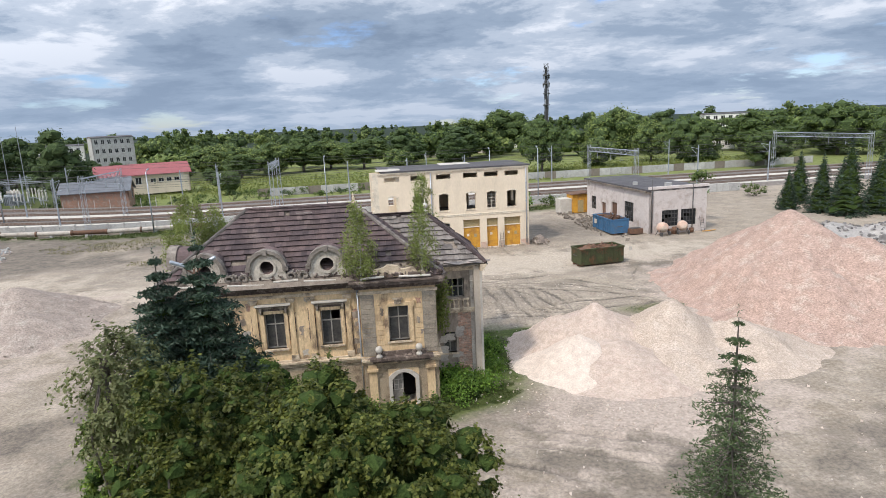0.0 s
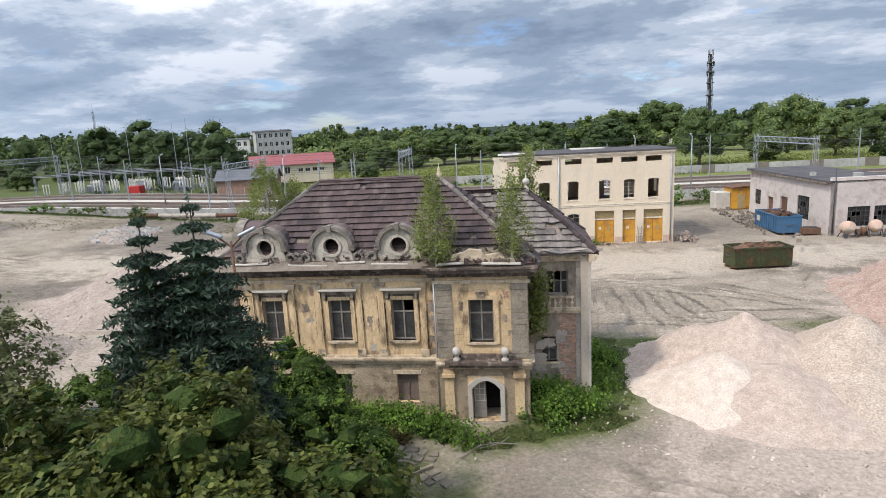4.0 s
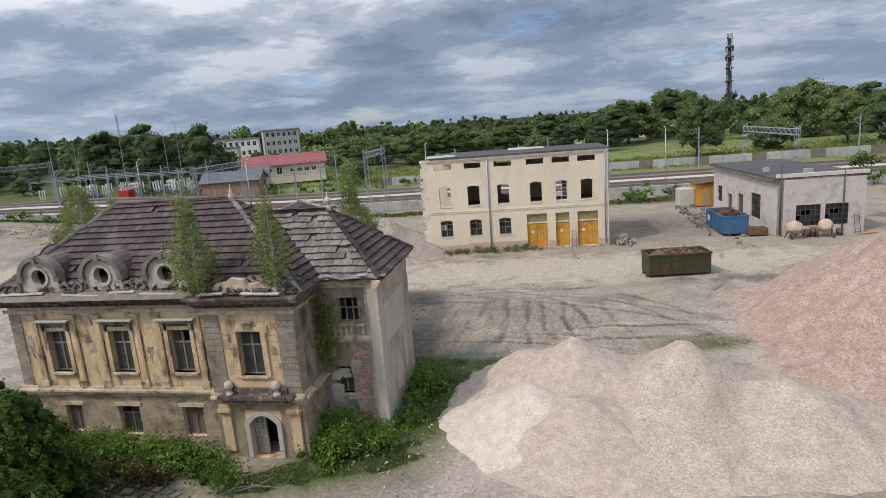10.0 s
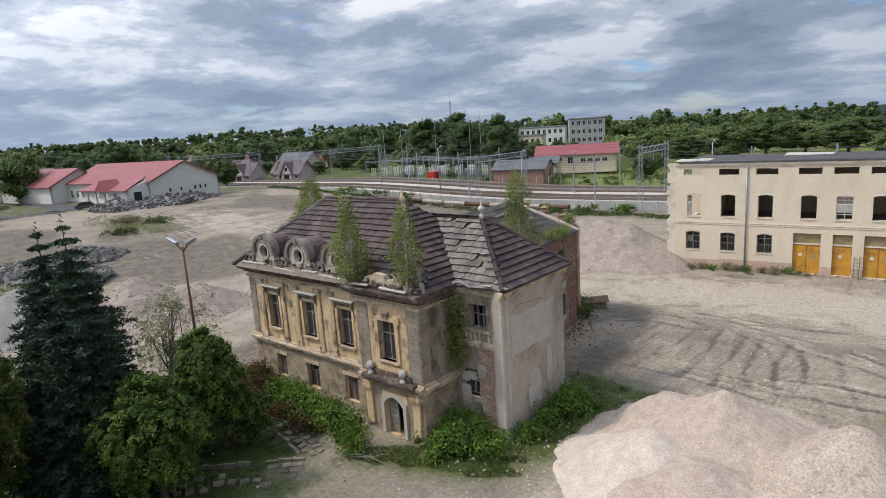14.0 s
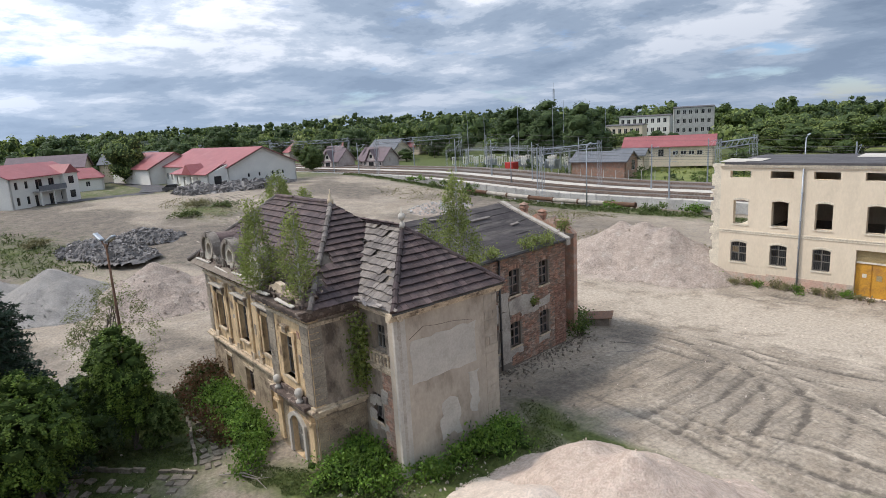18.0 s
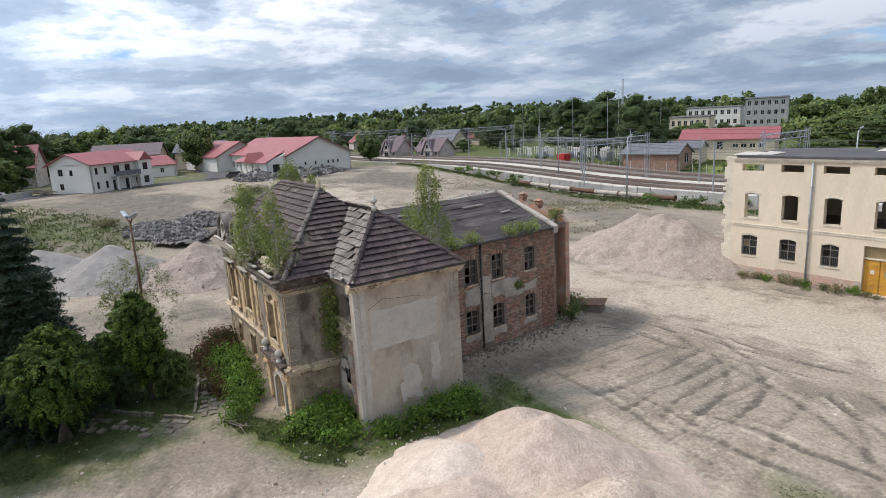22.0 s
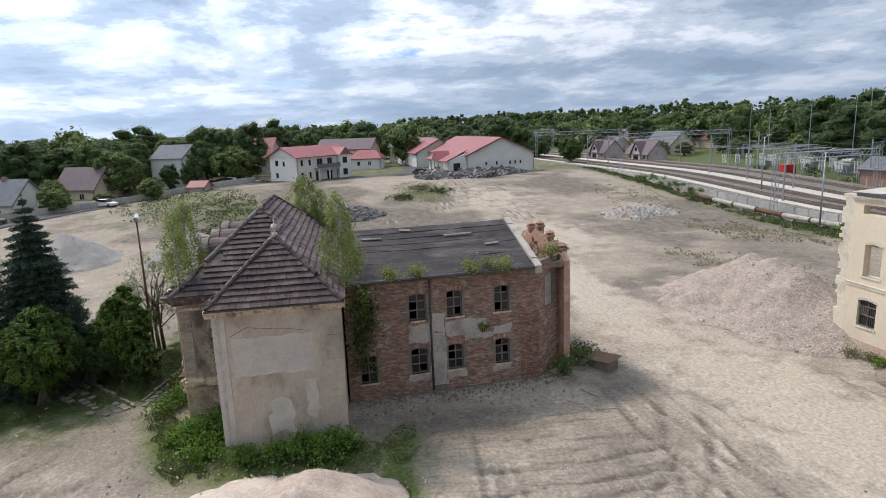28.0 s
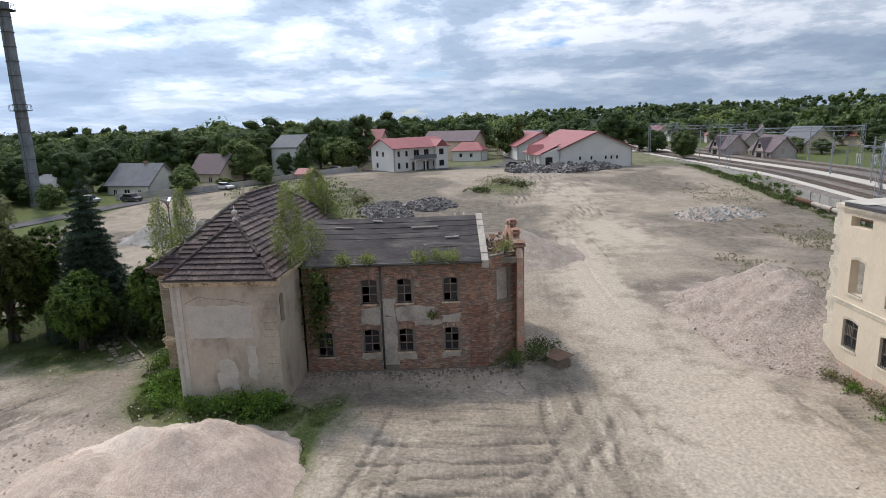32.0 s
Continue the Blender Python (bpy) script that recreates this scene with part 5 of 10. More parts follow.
# blocking course above the cornice, broken in places
r = random.Random(3)
mb = MB()
for F, ln in ((F_wing, 10.5), (F_ris, 4.3)):
    u = -0.2
    while u < ln:
        w = r.uniform(0.35, 0.9)
        if r.random() > 0.14:
            fbox(mb, F, u, min(u + w - 0.03, ln), -0.2, 0.24 + r.uniform(-0.08, 0.16), 7.46, 7.60 + r.uniform(-0.05, 0.16))
        u += w
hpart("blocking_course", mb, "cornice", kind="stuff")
mb = MB()
for k in range(170):
    if k < 110:
        x, y = r.uniform(-4.8, 0.2), r.uniform(-0.35, 0.7)
    else:
        x, y = r.uniform(-15.2, -4.6), r.uniform(0.1, 0.55)
    chunk(mb, x, y, 7.62 + max(0, y) * 0.55 + r.uniform(0, 0.12), r.uniform(0.05, 0.16), r, 0.6)
hpart("parapet_debris", mb, "cornice", kind="stuff")
mb = MB()
prof = [(-3.9, 7.55), (-3.6, 7.95), (-3.1, 8.05), (-2.9, 8.2), (-2.3, 8.12), (-2.15, 7.9), (-1.5, 8.0), (-1.25, 7.7), (-0.9, 7.75), (-0.8, 7.5)]
mb.prism([(x, -0.1, z) for x, z in prof], (0, 0.28, 0))
hpart("broken_pediment", mb, "trim", label="broken pediment wall above the bay")

# pilasters, hoods and surrounds of the wing windows
for c in (1.32, 3.42, 4.72, 6.72, 7.80, 9.80):
    mb = MB()
    fbox(mb, F_wing, c - 0.15, c + 0.15, -0.02, 0.09, 3.0, 6.35)
    fbox(mb, F_wing, c - 0.08, c + 0.08, 0.09, 0.105, 3.5, 6.0)
    pil = hpart("pilaster", mb, "ochre")
    # dark strips on both sides paint the shade in the pilaster grooves
    for sd in (-1, 1):
        z_a = 3.4 + 1.2 * r.random()
        hpart("plaster_crack", fplate(MB(), F_wing, ragged(c + sd * 0.17 - 0.025, c + sd * 0.17 + 0.025, z_a, z_a + r.uniform(1.2, 2.2), r, 0.14, 0.02), 0.008, 0.01), "cornice", pil)
    mb = MB()
    fbox(mb, F_wing, c - 0.21, c + 0.21, -0.02, 0.15, 6.35, 6.46)
    fbox(mb, F_wing, c - 0.25, c + 0.25, -0.02, 0.20, 6.46, 6.58)
    hpart("capital", mb, "trim", pil)
    mb = MB()
    fbox(mb, F_wing, c - 0.2, c + 0.2, -0.02, 0.14, 3.0, 3.3)
    hpart("pedestal", mb, "trim", pil)
for i, (a, b, c, d, _) in enumerate(upp):
    mb = MB()
    fbox(mb, F_wing, a - 0.2, a, -0.02, 0.07, c - 0.05, d + 0.18)
    fbox(mb, F_wing, b, b + 0.2, -0.02, 0.07, c - 0.05, d + 0.18)
    fbox(mb, F_wing, a - 0.2, b + 0.2, -0.02, 0.07, d, d + 0.18)
    hpart("window_surround", mb, "ochre")
    mb = MB()
    fbox(mb, F_wing, a - 0.28, b + 0.28, -0.02, 0.12, d + 0.30, d + 0.42)
    fbox(mb, F_wing, a - 0.36, b + 0.36, -0.02, 0.26, d + 0.42, d + 0.50)
    hood = hpart("window_hood", mb, "grimeplaster")
    hpart("hood_slab", fbox(MB(), F_wing, a - 0.42, b + 0.42, -0.02, 0.34, d + 0.50, d + 0.57), "palewall", hood, "pale stone slab on the hood")
    # dark panel paints the shaded recess below the hood
    hpart("hood_panel", fbox(MB(), F_wing, a - 0.05, b + 0.05, -0.02, 0.075, d + 0.18, d + 0.30), "cornice", hood)
    for u in (a - 0.14, b + 0.14):
        mb = MB()
        fbox(mb, F_wing, u - 0.07, u + 0.07, -0.02, 0.20, d + 0.14, d + 0.42)
        fbox(mb, F_wing, u - 0.05, u + 0.05, -0.02, 0.13, d + 0.02, d + 0.14)
        hpart("console", mb, "grimeplaster")
for a, b, c, d, _ in low:
    mb = MB()
    fbox(mb, F_wing, a - 0.15, b + 0.15, -0.02, 0.06, d + 0.03, d + 0.2)
    hpart("lintel", mb, "trim")
# surround of the bay window, keystone, ledge with two urns, door pilasters
mb = MB()
for a, b, c, d, o in ((1.26, 1.5, 3.8, 5.868, 0.10), (2.62, 2.86, 3.8, 5.868, 0.10), (1.26, 2.86, 5.87, 6.08, 0.104), (1.16, 1.3, 5.8, 6.15, 0.12), (2.82, 2.96, 5.8, 6.15, 0.12)):
    fbox(mb, F_ris, a, b, -0.02, o, c, d)
hpart("window_surround", mb, "ochre")
mb = MB()
fbox(mb, F_ris, 1.86, 2.26, -0.02, 0.18, 6.0, 6.26)
fbox(mb, F_ris, 1.78, 2.34, -0.02, 0.22, 6.26, 6.34)
hpart("keystone", mb, "trim")
mb = MB()
fbox(mb, F_ris, 0.35, 3.85, -0.02, 0.42, 2.86, 3.02)
fbox(mb, F_ris, 0.5, 3.7, -0.02, 0.30, 2.72, 2.86)
fbox(mb, F_ris, 0.7, 3.5, -0.02, 0.14, 3.02, 3.3)
hpart("door_canopy", mb, "cornice", label="crumbling stone canopy over the door")
for u in (0.87, 3.08):
    mb = MB()
    p = F_ris(u, 0.22, 3.02)
    mb.lathe(p, [(0.17, 0), (0.17, 0.1), (0.1, 0.14), (0.09, 0.26), (0.15, 0.3), (0.19, 0.38), (0.2, 0.48), (0.16, 0.6), (0.06, 0.66)], 12)
    hpart("urn", mb, "palewall", smooth=True, label="pale stone ball urn on the canopy")
for u in (0.45, 3.70):
    mb = MB()
    fbox(mb, F_ris, u - 0.22, u + 0.22, -0.02, 0.12, 0.3, 2.2)
    fbox(mb, F_ris, u - 0.30, u + 0.30, -0.02, 0.26, 2.2, 2.34)
    fbox(mb, F_ris, u - 0.24, u + 0.24, -0.02, 0.20, 2.34, 2.55)
    hpart("door_pilaster", mb, "ochre")

# recessed loggia: pier, belt, balustrade
mb = MB()
for out, z0, z1 in ((0.10, 4.42, 4.56), (0.18, 4.56, 4.70)):
    fbox(mb, F_set, 0.0, 2.97, -0.05, out, z0, z1)
hpart("belt_course", mb, "trim")
mb = MB()
fbox(mb, F_set, 0.35, 2.2, -0.05, 0.12, 5.18, 5.28)
for k in range(7):
    c = F_set(0.5 + k * 0.27, 0.04, 4.7)
    mb.lathe(c, [(0.06, 0), (0.045, 0.08), (0.075, 0.22), (0.04, 0.36), (0.06, 0.48)], 8)
hpart("balustrade", mb, "trim")
mb = MB()
for z0, z1, o in ((-0.2, 4.42, 0.04), (4.7, 5.3, 0.05), (5.3, 5.42, 0.12), (5.42, 6.2, 0.03), (6.2, 6.34, 0.10), (6.34, 7.0, 0.05)):
    fbox(mb, F_set, 2.3, 3.0, -0.1, o, z0, z1)
hpart("corner_pier", mb, "plaster")
mb = MB()
fbox(mb, F_east, -0.03, 0.55, -0.1, 0.03, -0.2, 7.0)
hpart("corner_pilaster", mb, "palewall")
# patches on the end wall
mb = MB()
fplate(mb, F_east, ragged(0.75, 4.45, 4.0, 5.9, r, 0.35, 0.06), 0.012, 0.014)
fplate(mb, F_east, ragged(2.2, 3.3, 1.0, 2.7, r, 0.25, 0.13), 0.014, 0.016)
fplate(mb, F_east, ragged(4.0, 4.5, 1.6, 3.6, r, 0.25, 0.10), 0.013, 0.015)
hpart("render_patch", mb, "palewall", kind="stuff")
mb = MB()
fplate(mb, F_east, [(0.7, 6.02), (1.5, 6.42), (2.2, 6.30), (3.2, 6.22), (4.3, 6.0), (4.3, 5.985), (3.2, 6.20), (2.2, 6.275), (1.5, 6.39), (0.7, 5.99)], 0.006, 0.008)
fplate(mb, F_east, ragged(0.35, 0.45, 5.6, 6.5, r, 0.2, 0.03), 0.006, 0.008)
hpart("render_crack", mb, "cornice")
mb = MB()
for k in range(6):
    u, z = r.uniform(0.1, 2.0), r.uniform(0.3, 4.0)
    fplate(mb, F_set, ragged(u, u + r.uniform(0.3, 0.8), z, z + r.uniform(0.3, 0.9), r, 0.12, 0.07), 0.018 + 0.004 * k, 0.02 + 0.004 * k)
hpart("plaster_patch", mb, "plaster", kind="stuff")

# blown plaster and chipped edges on the front
for k in range(26):
    F, gaps, zz = (F_ris, ((0.85, 1.15), (2.95, 3.25)), (3.1, 6.3)) if k % 5 == 4 else (F_wing, ((0.66, 1.12), (3.62, 4.5), (6.92, 7.6), (10.0, 10.45)), (3.02, 6.3))
    a, b = gaps[r.randrange(len(gaps))]
    u, z = r.uniform(a, b), r.uniform(*zz)
    w, h = max(0.16, min(r.uniform(0.15, 0.4), b - u + 0.05)), r.uniform(0.16, 0.55)
    hpart("blown_plaster", fplate(MB(), F, ragged(u, u + w, z, min(z + h, 6.5), r, 0.06, 0.055), 0.004 + 0.02 * (F is F_ris) + 0.0011 * k, 0.006 + 0.0011 * k), ("grimeplaster", "plaster", "grimeplaster", "brick")[k % 4])

# rain pipes of the front
for x, y in ((-4.62, 0.42),):
    mb = MB()
    mb.tube((x, y, 0.2), (x, y, 7.0), 0.055, n=8)
    hpart("rain_pipe", mb, "galv", smooth=True)

# roof: boards under the tiles, then tiles
EZ, RZ, RY = 7.42, 11.05, 3.9
R1, R2 = Vector((-10.8, RY, RZ)), Vector((-4.6, RY, RZ))
c00, c10, c11, c01 = Vector((-15.45, -0.1, EZ)), Vector((0.2, -0.1, EZ)), Vector((0.2, 7.95, EZ)), Vector((-15.45, 7.95, EZ))
E0 = Vector((-0.3, 5.1, 10.1))
EW = Vector((-3.9, 5.1, 10.1))
e10, e11 = Vector((2.92, 2.15, 7.38)), Vector((2.85, 8.3, 7.38))
e00, e01 = Vector((-3.9, 2.15, 7.38)), Vector((-3.9, 8.3, 7.38))
mb = MB()
for poly in ((c00, c10, R2, R1), (c10, c11, R2), (c11, c01, R1, R2), (c01, c00, R1), (e00, e10, E0, EW), (e10, e11, E0), (e11, e01, EW, E0)):
    mb.add([p - Vector((0, 0, 0.05)) for p in poly], [tuple(range(len(poly)))])
hpart("roof_boarding", mb, "timber")


def slope(a, b, *up, **k):
    """Tiles the slope whose eave runs from a to b and whose other corners are up."""
    a, b = Vector(a), Vector(b)
    U = (b - a).normalized()
    V = (up[0] - a) - U * (up[0] - a).dot(U)
    V.normalize()
    poly = [(0, 0), ((b - a).length, 0)] + [((p - a).dot(U), (p - a).dot(V)) for p in up]
    slope_tiles(house, "roof_tile", a, U, V, poly, **k)


slope(c00, c10, R2, R1, material="tile", seed=3, miss=0.004, holes=[(4.6, 1.55, 0.35, 0.3), (5.2, 1.75, 0.3, 0.2), (7.5, 0.0, 7.2, 0.5), (12.9, 0.6, 1.7, 0.45)])
slope(c10, c11, R2, material="tile", seed=4, miss=0.012, holes=[(1.0, 1.4, 0.4, 0.35), (1.9, 2.4, 0.3, 0.3)])
slope(c11, c01, R1, R2, material="tile", seed=5)
slope(c01, c00, R1, material="tile", seed=6, miss=0.01)
slope(e10, e11, E0, material="tile", seed=7, single=True, miss=0.0)
slope(e00, e10, E0, EW, material="paletile", seed=8, single=True, miss=0.055, jit=0.03)
slope(e11, e01, EW, E0, material="tile", seed=9)
for a, b, s in ((R1, R2, 1), (c10, R2, 2), (c00, R1, 3), (e10, E0, 4), (e11, E0, 5), (E0, EW, 6), (c01, R1, 7)):
    up_ = Vector((0, 0, 0.06))
    hip_caps(house, HI @ (a + up_), HI @ (b + up_), "paletile" if s in (2, 3) else "tile", seed=s)
mb = MB()
mb.lathe(R2 + Vector((0, 0, 0.0)), [(0.16, 0), (0.14, 0.25), (0.07, 0.3), (0.09, 0.45), (0.03, 0.55), (0.02, 0.75)], 10)
hpart("finial", mb, "trim", smooth=True)
mb = MB()
mb.lathe(E0 + Vector((0, 0, 0.0)), [(0.16, 0), (0.14, 0.2), (0.06, 0.26), (0.06, 0.36), (0.15, 0.42), (0.18, 0.52), (0.13, 0.64), (0.03, 0.7), (0.015, 0.95)], 10)
hpart("finial", mb, "palewall", smooth=True, label="pale ball finial on the roof")
hpart("patch_board", MB().box(-7.9, -7.0, 3.45, 3.62, 10.78, 10.84, pose(0, 0, 0)), "paletile")
# loose boards along the broken eave of the end block
mb = MB()
for k in range(9):
    mb.box(-0.5, 0.5, -0.06, 0.06, 0, 0.03, pose(-0.2 + k * 0.36, 2.1 + r.uniform(-0.1, 0.2), 7.50 + r.uniform(0, 0.1), r.uniform(20, 45), r.uniform(-10, 10), r.uniform(-20, 20)))
hpart("loose_board", mb, "paletile", kind="stuff")


# low broken parapet in front of the tiles, with loose pale strips of flashing on the ledge
for F, a0, b0, off in ((F_wing, -0.1, 10.5, 0.0), (F_ris, 0.05, 4.2, -0.55)):
    mb = MB()
    u = a0
    while u < b0 - 0.1:
        w = min(r.uniform(0.25, 0.8), b0 - u)
        if r.random() > 0.12:
            fbox(mb, F, u, u + w - 0.02, -0.05 + off, 0.40 + off + r.uniform(-0.08, 0.05), 7.46, 7.70 + r.uniform(-0.16, 0.10))
        u += w
    hpart("parapet", mb, "cornice", label="low broken parapet along the eave", kind="stuff")
for F, a, ln, o, z, tl in ((F_wing, 0.3, 2.3, 0.50, 7.64, 1.0), (F_wing, 3.6, 1.9, 0.52, 7.60, -2.0), (F_wing, 6.0, 1.3, 0.48, 7.63, 1.5), (F_wing, 7.6, 1.7, 0.53, 7.58, -1.0), (F_ris, 0.2, 1.2, 0.48, 7.60, 2.0), (F_ris, 2.2, 1.7, 0.50, 7.62, -1.5)):
    d_ = math.sin(radians(tl)) * ln
    hpart("flashing_strip", MB().prism([F(a, o - 0.16, z), F(a + ln, o - 0.16, z + d_), F(a + ln, o, z + d_ - 0.03), F(a, o, z - 0.03)], (0, 0, 0.05)), "palewall", label="loose pale strip of flashing")
# small arched vents between the dormers, set among broken stones
for u in (4.1, 7.3):
    mb = MB()
    ring = [(0.30 * math.cos(math.pi - math.pi * i / 8), 0.30 * math.sin(math.pi * i / 8)) for i in range(9)]
    for (x0, z0), (x1, z1) in zip(ring, ring[1:]):
        mb.prism([F_wing(u + x0 * 0.55, 0.34, 7.60 + z0 * 0.55), F_wing(u + x1 * 0.55, 0.34, 7.60 + z1 * 0.55), F_wing(u + x1, 0.34, 7.60 + z1), F_wing(u + x0, 0.34, 7.60 + z0)], (0, 0.3, 0))
    for s in range(14):
        p_ = F_wing(u + r.uniform(-0.55, 0.55), r.uniform(0.0, 0.3), 7.75 + r.uniform(0, 0.35))
        chunk(mb, p_.x, p_.y, p_.z, r.uniform(0.06, 0.16), r, 0.7)
    hpart("eave_vent", mb, "hoodstone", label="small arched stone vent at the eave", kind="stuff")
    # black box painted as the shaded hollow of the vent
    hpart("vent_opening", fbox(MB(), F_wing, u - 0.16, u + 0.16, 0.1, 0.2, 7.58, 7.76), "dark")


def dormer(cx, cy, rz, name="dormer"):
    """Round-windowed dormer: flared front plate with a ring, an arched hood and a barrel roof behind."""
    m = pose(cx, cy, 7.6, 0, 0, rz)
    hz, hr = 0.80, 0.37
    out = [(-1.28, 0), (-1.20, 0.28), (-0.98, 0.42), (-0.88, 0.75)] + [(0.88 * math.cos(math.pi - math.pi * i / 12), 0.78 + 0.80 * math.sin(math.pi * i / 12)) for i in range(13)] + [(0.88, 0.75), (0.98, 0.42), (1.20, 0.28), (1.28, 0)]
    n = 36
    mb = MB()
    inner = [(hr * math.cos(math.pi * 1.5 - 2 * math.pi * i / n), hz + hr * math.sin(math.pi * 1.5 - 2 * math.pi * i / n)) for i in range(n)]
    # outer outline sampled by direction from the hole's centre
    def ray_out(a):
        dx, dz = math.cos(a), math.sin(a)
        best = 0
        for (x0, z0), (x1, z1) in zip(out, out[1:] + out[:1]):
            den = dx * (z1 - z0) - dz * (x1 - x0)
            if abs(den) < 1e-9:
                continue
            t = (x0 * (z1 - z0) - (z0 - hz) * (x1 - x0)) / den
            s = (x0 * dz - (z0 - hz) * dx) / den
            if t > 0 and -1e-6 <= s <= 1 + 1e-6:
                best = max(best, t)
        return (dx * best, hz + dz * best)
    outer = [ray_out(math.pi * 1.5 - 2 * math.pi * i / n) for i in range(n)]
    for y in (0.0, 0.3):
        mb.add([(x, y, z) for x, z in inner] + [(x, y, z) for x, z in outer], [(i, (i + 1) % n, n + (i + 1) % n, n + i) for i in range(n)])
    mb.add([(x, y, z) for y in (0.0, 0.3) for x, z in inner], [(i, n + i, n + (i + 1) % n, (i + 1) % n) for i in range(n)])
    mb.add([(x, y, z) for y in (0.0, 0.3) for x, z in outer], [(i, (i + 1) % n, n + (i + 1) % n, n + i) for i in range(n)])
    d = hpart(name, mb.moved(m), "dormerplaster", label="plastered dormer with a round opening")
    mb = MB()
    k = 20
    for i in range(k):
        a0, a1 = 2 * math.pi * i / k, 2 * math.pi * (i + 1) / k
        q = [(rr * math.cos(a), -0.06, hz + rr * math.sin(a)) for a in (a0, a1) for rr in (hr, hr + 0.13)]
        mb.prism([q[0], q[1], q[3], q[2]], (0, 0.07, 0))
    hpart("ring_moulding", mb.moved(m), "dormerplaster", d)
    mb = MB()
    for i in range(12):
        a0, a1 = math.pi * i / 12, math.pi * (i + 1) / 12
        q = [(rr * math.cos(a), -0.16, 0.80 + rr * 0.93 * math.sin(a)) for a in (a0, a1) for rr in (0.86, 1.06)]
        mb.prism([q[0], q[1], q[3], q[2]], (0, 0.5, 0))
    for s in (-1, 1):
        mb.box(s * 0.98 - 0.14, s * 0.98 + 0.14, -0.14, 0.25, 0.62, 0.84)
    mb.box(-0.1, 0.1, -0.2, 0.2, 1.5, 1.82)
    hpart("hood", mb.moved(m), "hoodstone", d, "grey arched hood moulding")
    mb = MB()
    for i in range(10):
        a0, a1 = math.pi * i / 10, math.pi * (i + 1) / 10
        mb.add([(0.98 * math.cos(a), y, 0.78 + 0.92 * math.sin(a)) for a in (a0, a1) for y in (0.3, 2.2)], [(0, 1, 3, 2)])
    for s in (-0.98, 0.98):
        mb.add([(s, 0.3, 0), (s, 2.2, 0), (s, 2.2, 0.8), (s, 0.3, 0.8)], [(0, 1, 2, 3)])
    hpart("dormer_roof", mb.moved(m), "tile", d)
    mb = MB()
    for s in (-1, 1):
        for t in range(10):
            a = t * 0.55
            rad = 0.26 - t * 0.02
            mb.lathe((s * 1.22 + s * rad * math.cos(a), -0.05, 0.28 + rad * math.sin(a)), [(0.075, -0.06), (0.085, 0.0), (0.075, 0.06)], 6)
    hpart("scroll", mb.moved(m), "hoodstone", d, kind="stuff")
    # black panel behind the round opening stands for the unlit attic
    mb = MB().box(-0.6, 0.6, 0.9, 0.95, 0.2, 1.5)
    hpart("dark_attic", mb.moved(m), "dark", d)


for cx in (-12.55, -9.3, -6.12):
    dormer(cx, 0.32, 0)
dormer(-14.95, 3.4, -90)

# ---------------------------------------------------------------- the long brick wing
wing = thing("brick_wing", -2.0, 8.2, 0.0, 5.0, "long brick wing with plaster patches and black felt roof", "house wing")
WI = wing.matrix_world
F_b = frame2((0, 0), (0, 1))
WL = 11.5
wo = []
for y0, y1 in ((3.62, 4.62), (5.83, 6.75), (8.72, 9.62)):
    wo += [(y0, y1, 4.42, 6.0, 0.1), (y0, y1, 1.2, 2.75, 0.1)]
wo += [(0.7, 1.65, 1.0, 2.65, 0.1), (0.75, 1.6, 4.4, 6.0, 0.1)]
part("wall", wall(MB(), F_b, WL, -0.3, 6.95, 0.5, wo), "mortar", wing, "mortar face of the brick wall")
for a, b, c, d, h in wo:
    window(wing, F_b, a, b, c, d, 0.14, 2, (0, 0.36, 0.7, 1.0), "brownwood", arch=h, broken=random.Random(int(a * 50 + c)).sample(range(1, 7), 2), sill=0.08, label="brown six-pane window")
skip = [(a - 0.02, b + 0.02, c - 0.1, d + 0.02) for a, b, c, d, h in wo]
rb = random.Random(12)
near = (4.7, 5.75)
blocks(wing, "brick", F_b, near[0], near[1], 0.1, 4.0, 0.27, 0.083, "brick", skip, proud=0.014, jitter=0.01, seed=21, gap=0.012)
part("brickwork", bricks_joined(F_b, 0.0, WL, 0.02, 6.9, skip + [(near[0], near[1], 0.05, 4.05)], rb), "brick", wing, "weathered red and grey brickwork", kind="stuff")
mb = MB()
for a, b, c, d in ((4.75, 5.75, 0.4, 3.6), (4.8, 5.7, 3.6, 4.7), (5.7, 8.2, 3.3, 4.2), (3.55, 4.7, 3.1, 4.2), (5.7, 6.9, 0.7, 1.15), (8.6, 9.7, 3.15, 3.6), (6.8, 8.5, 2.95, 3.25), (8.55, 9.75, 0.75, 1.2), (3.5, 4.7, 0.75, 1.15)):
    fplate(mb, F_b, ragged(a, b, c, d, rb, 0.3, 0.09), 0.034, 0.03)
part("plaster_patch", mb, "plaster", wing, "grey plaster remnants on the brick", kind="stuff")
mb = MB()
for a, b, c, d, h in wo:
    for i in range(9):
        u = a - 0.05 + (b - a + 0.1) * i / 8
        fbox(mb, F_b, u - 0.05, u + 0.05, -0.02, 0.03, d + 0.02 - h * (2 * i / 8 - 1) ** 2, d + 0.26 - h * (2 * i / 8 - 1) ** 2)
part("brick_arch", mb, "brick", wing, kind="stuff")
mb = MB()
mb.tube((0.1, 4.85, 0.1), (0.1, 4.85, 6.9), 0.06, n=8)
for z in (0.8, 2.6, 4.5, 6.3):
    mb.tube((0.1, 4.85, z), (0.1, 4.85, z + 0.06), 0.085, n=8)
part("rain_pipe", mb, "darksteel", wing, smooth=True)
mb = MB()
mb.tube((0.28, -0.2, 6.98), (0.28, WL, 6.98), 0.09, n=8)
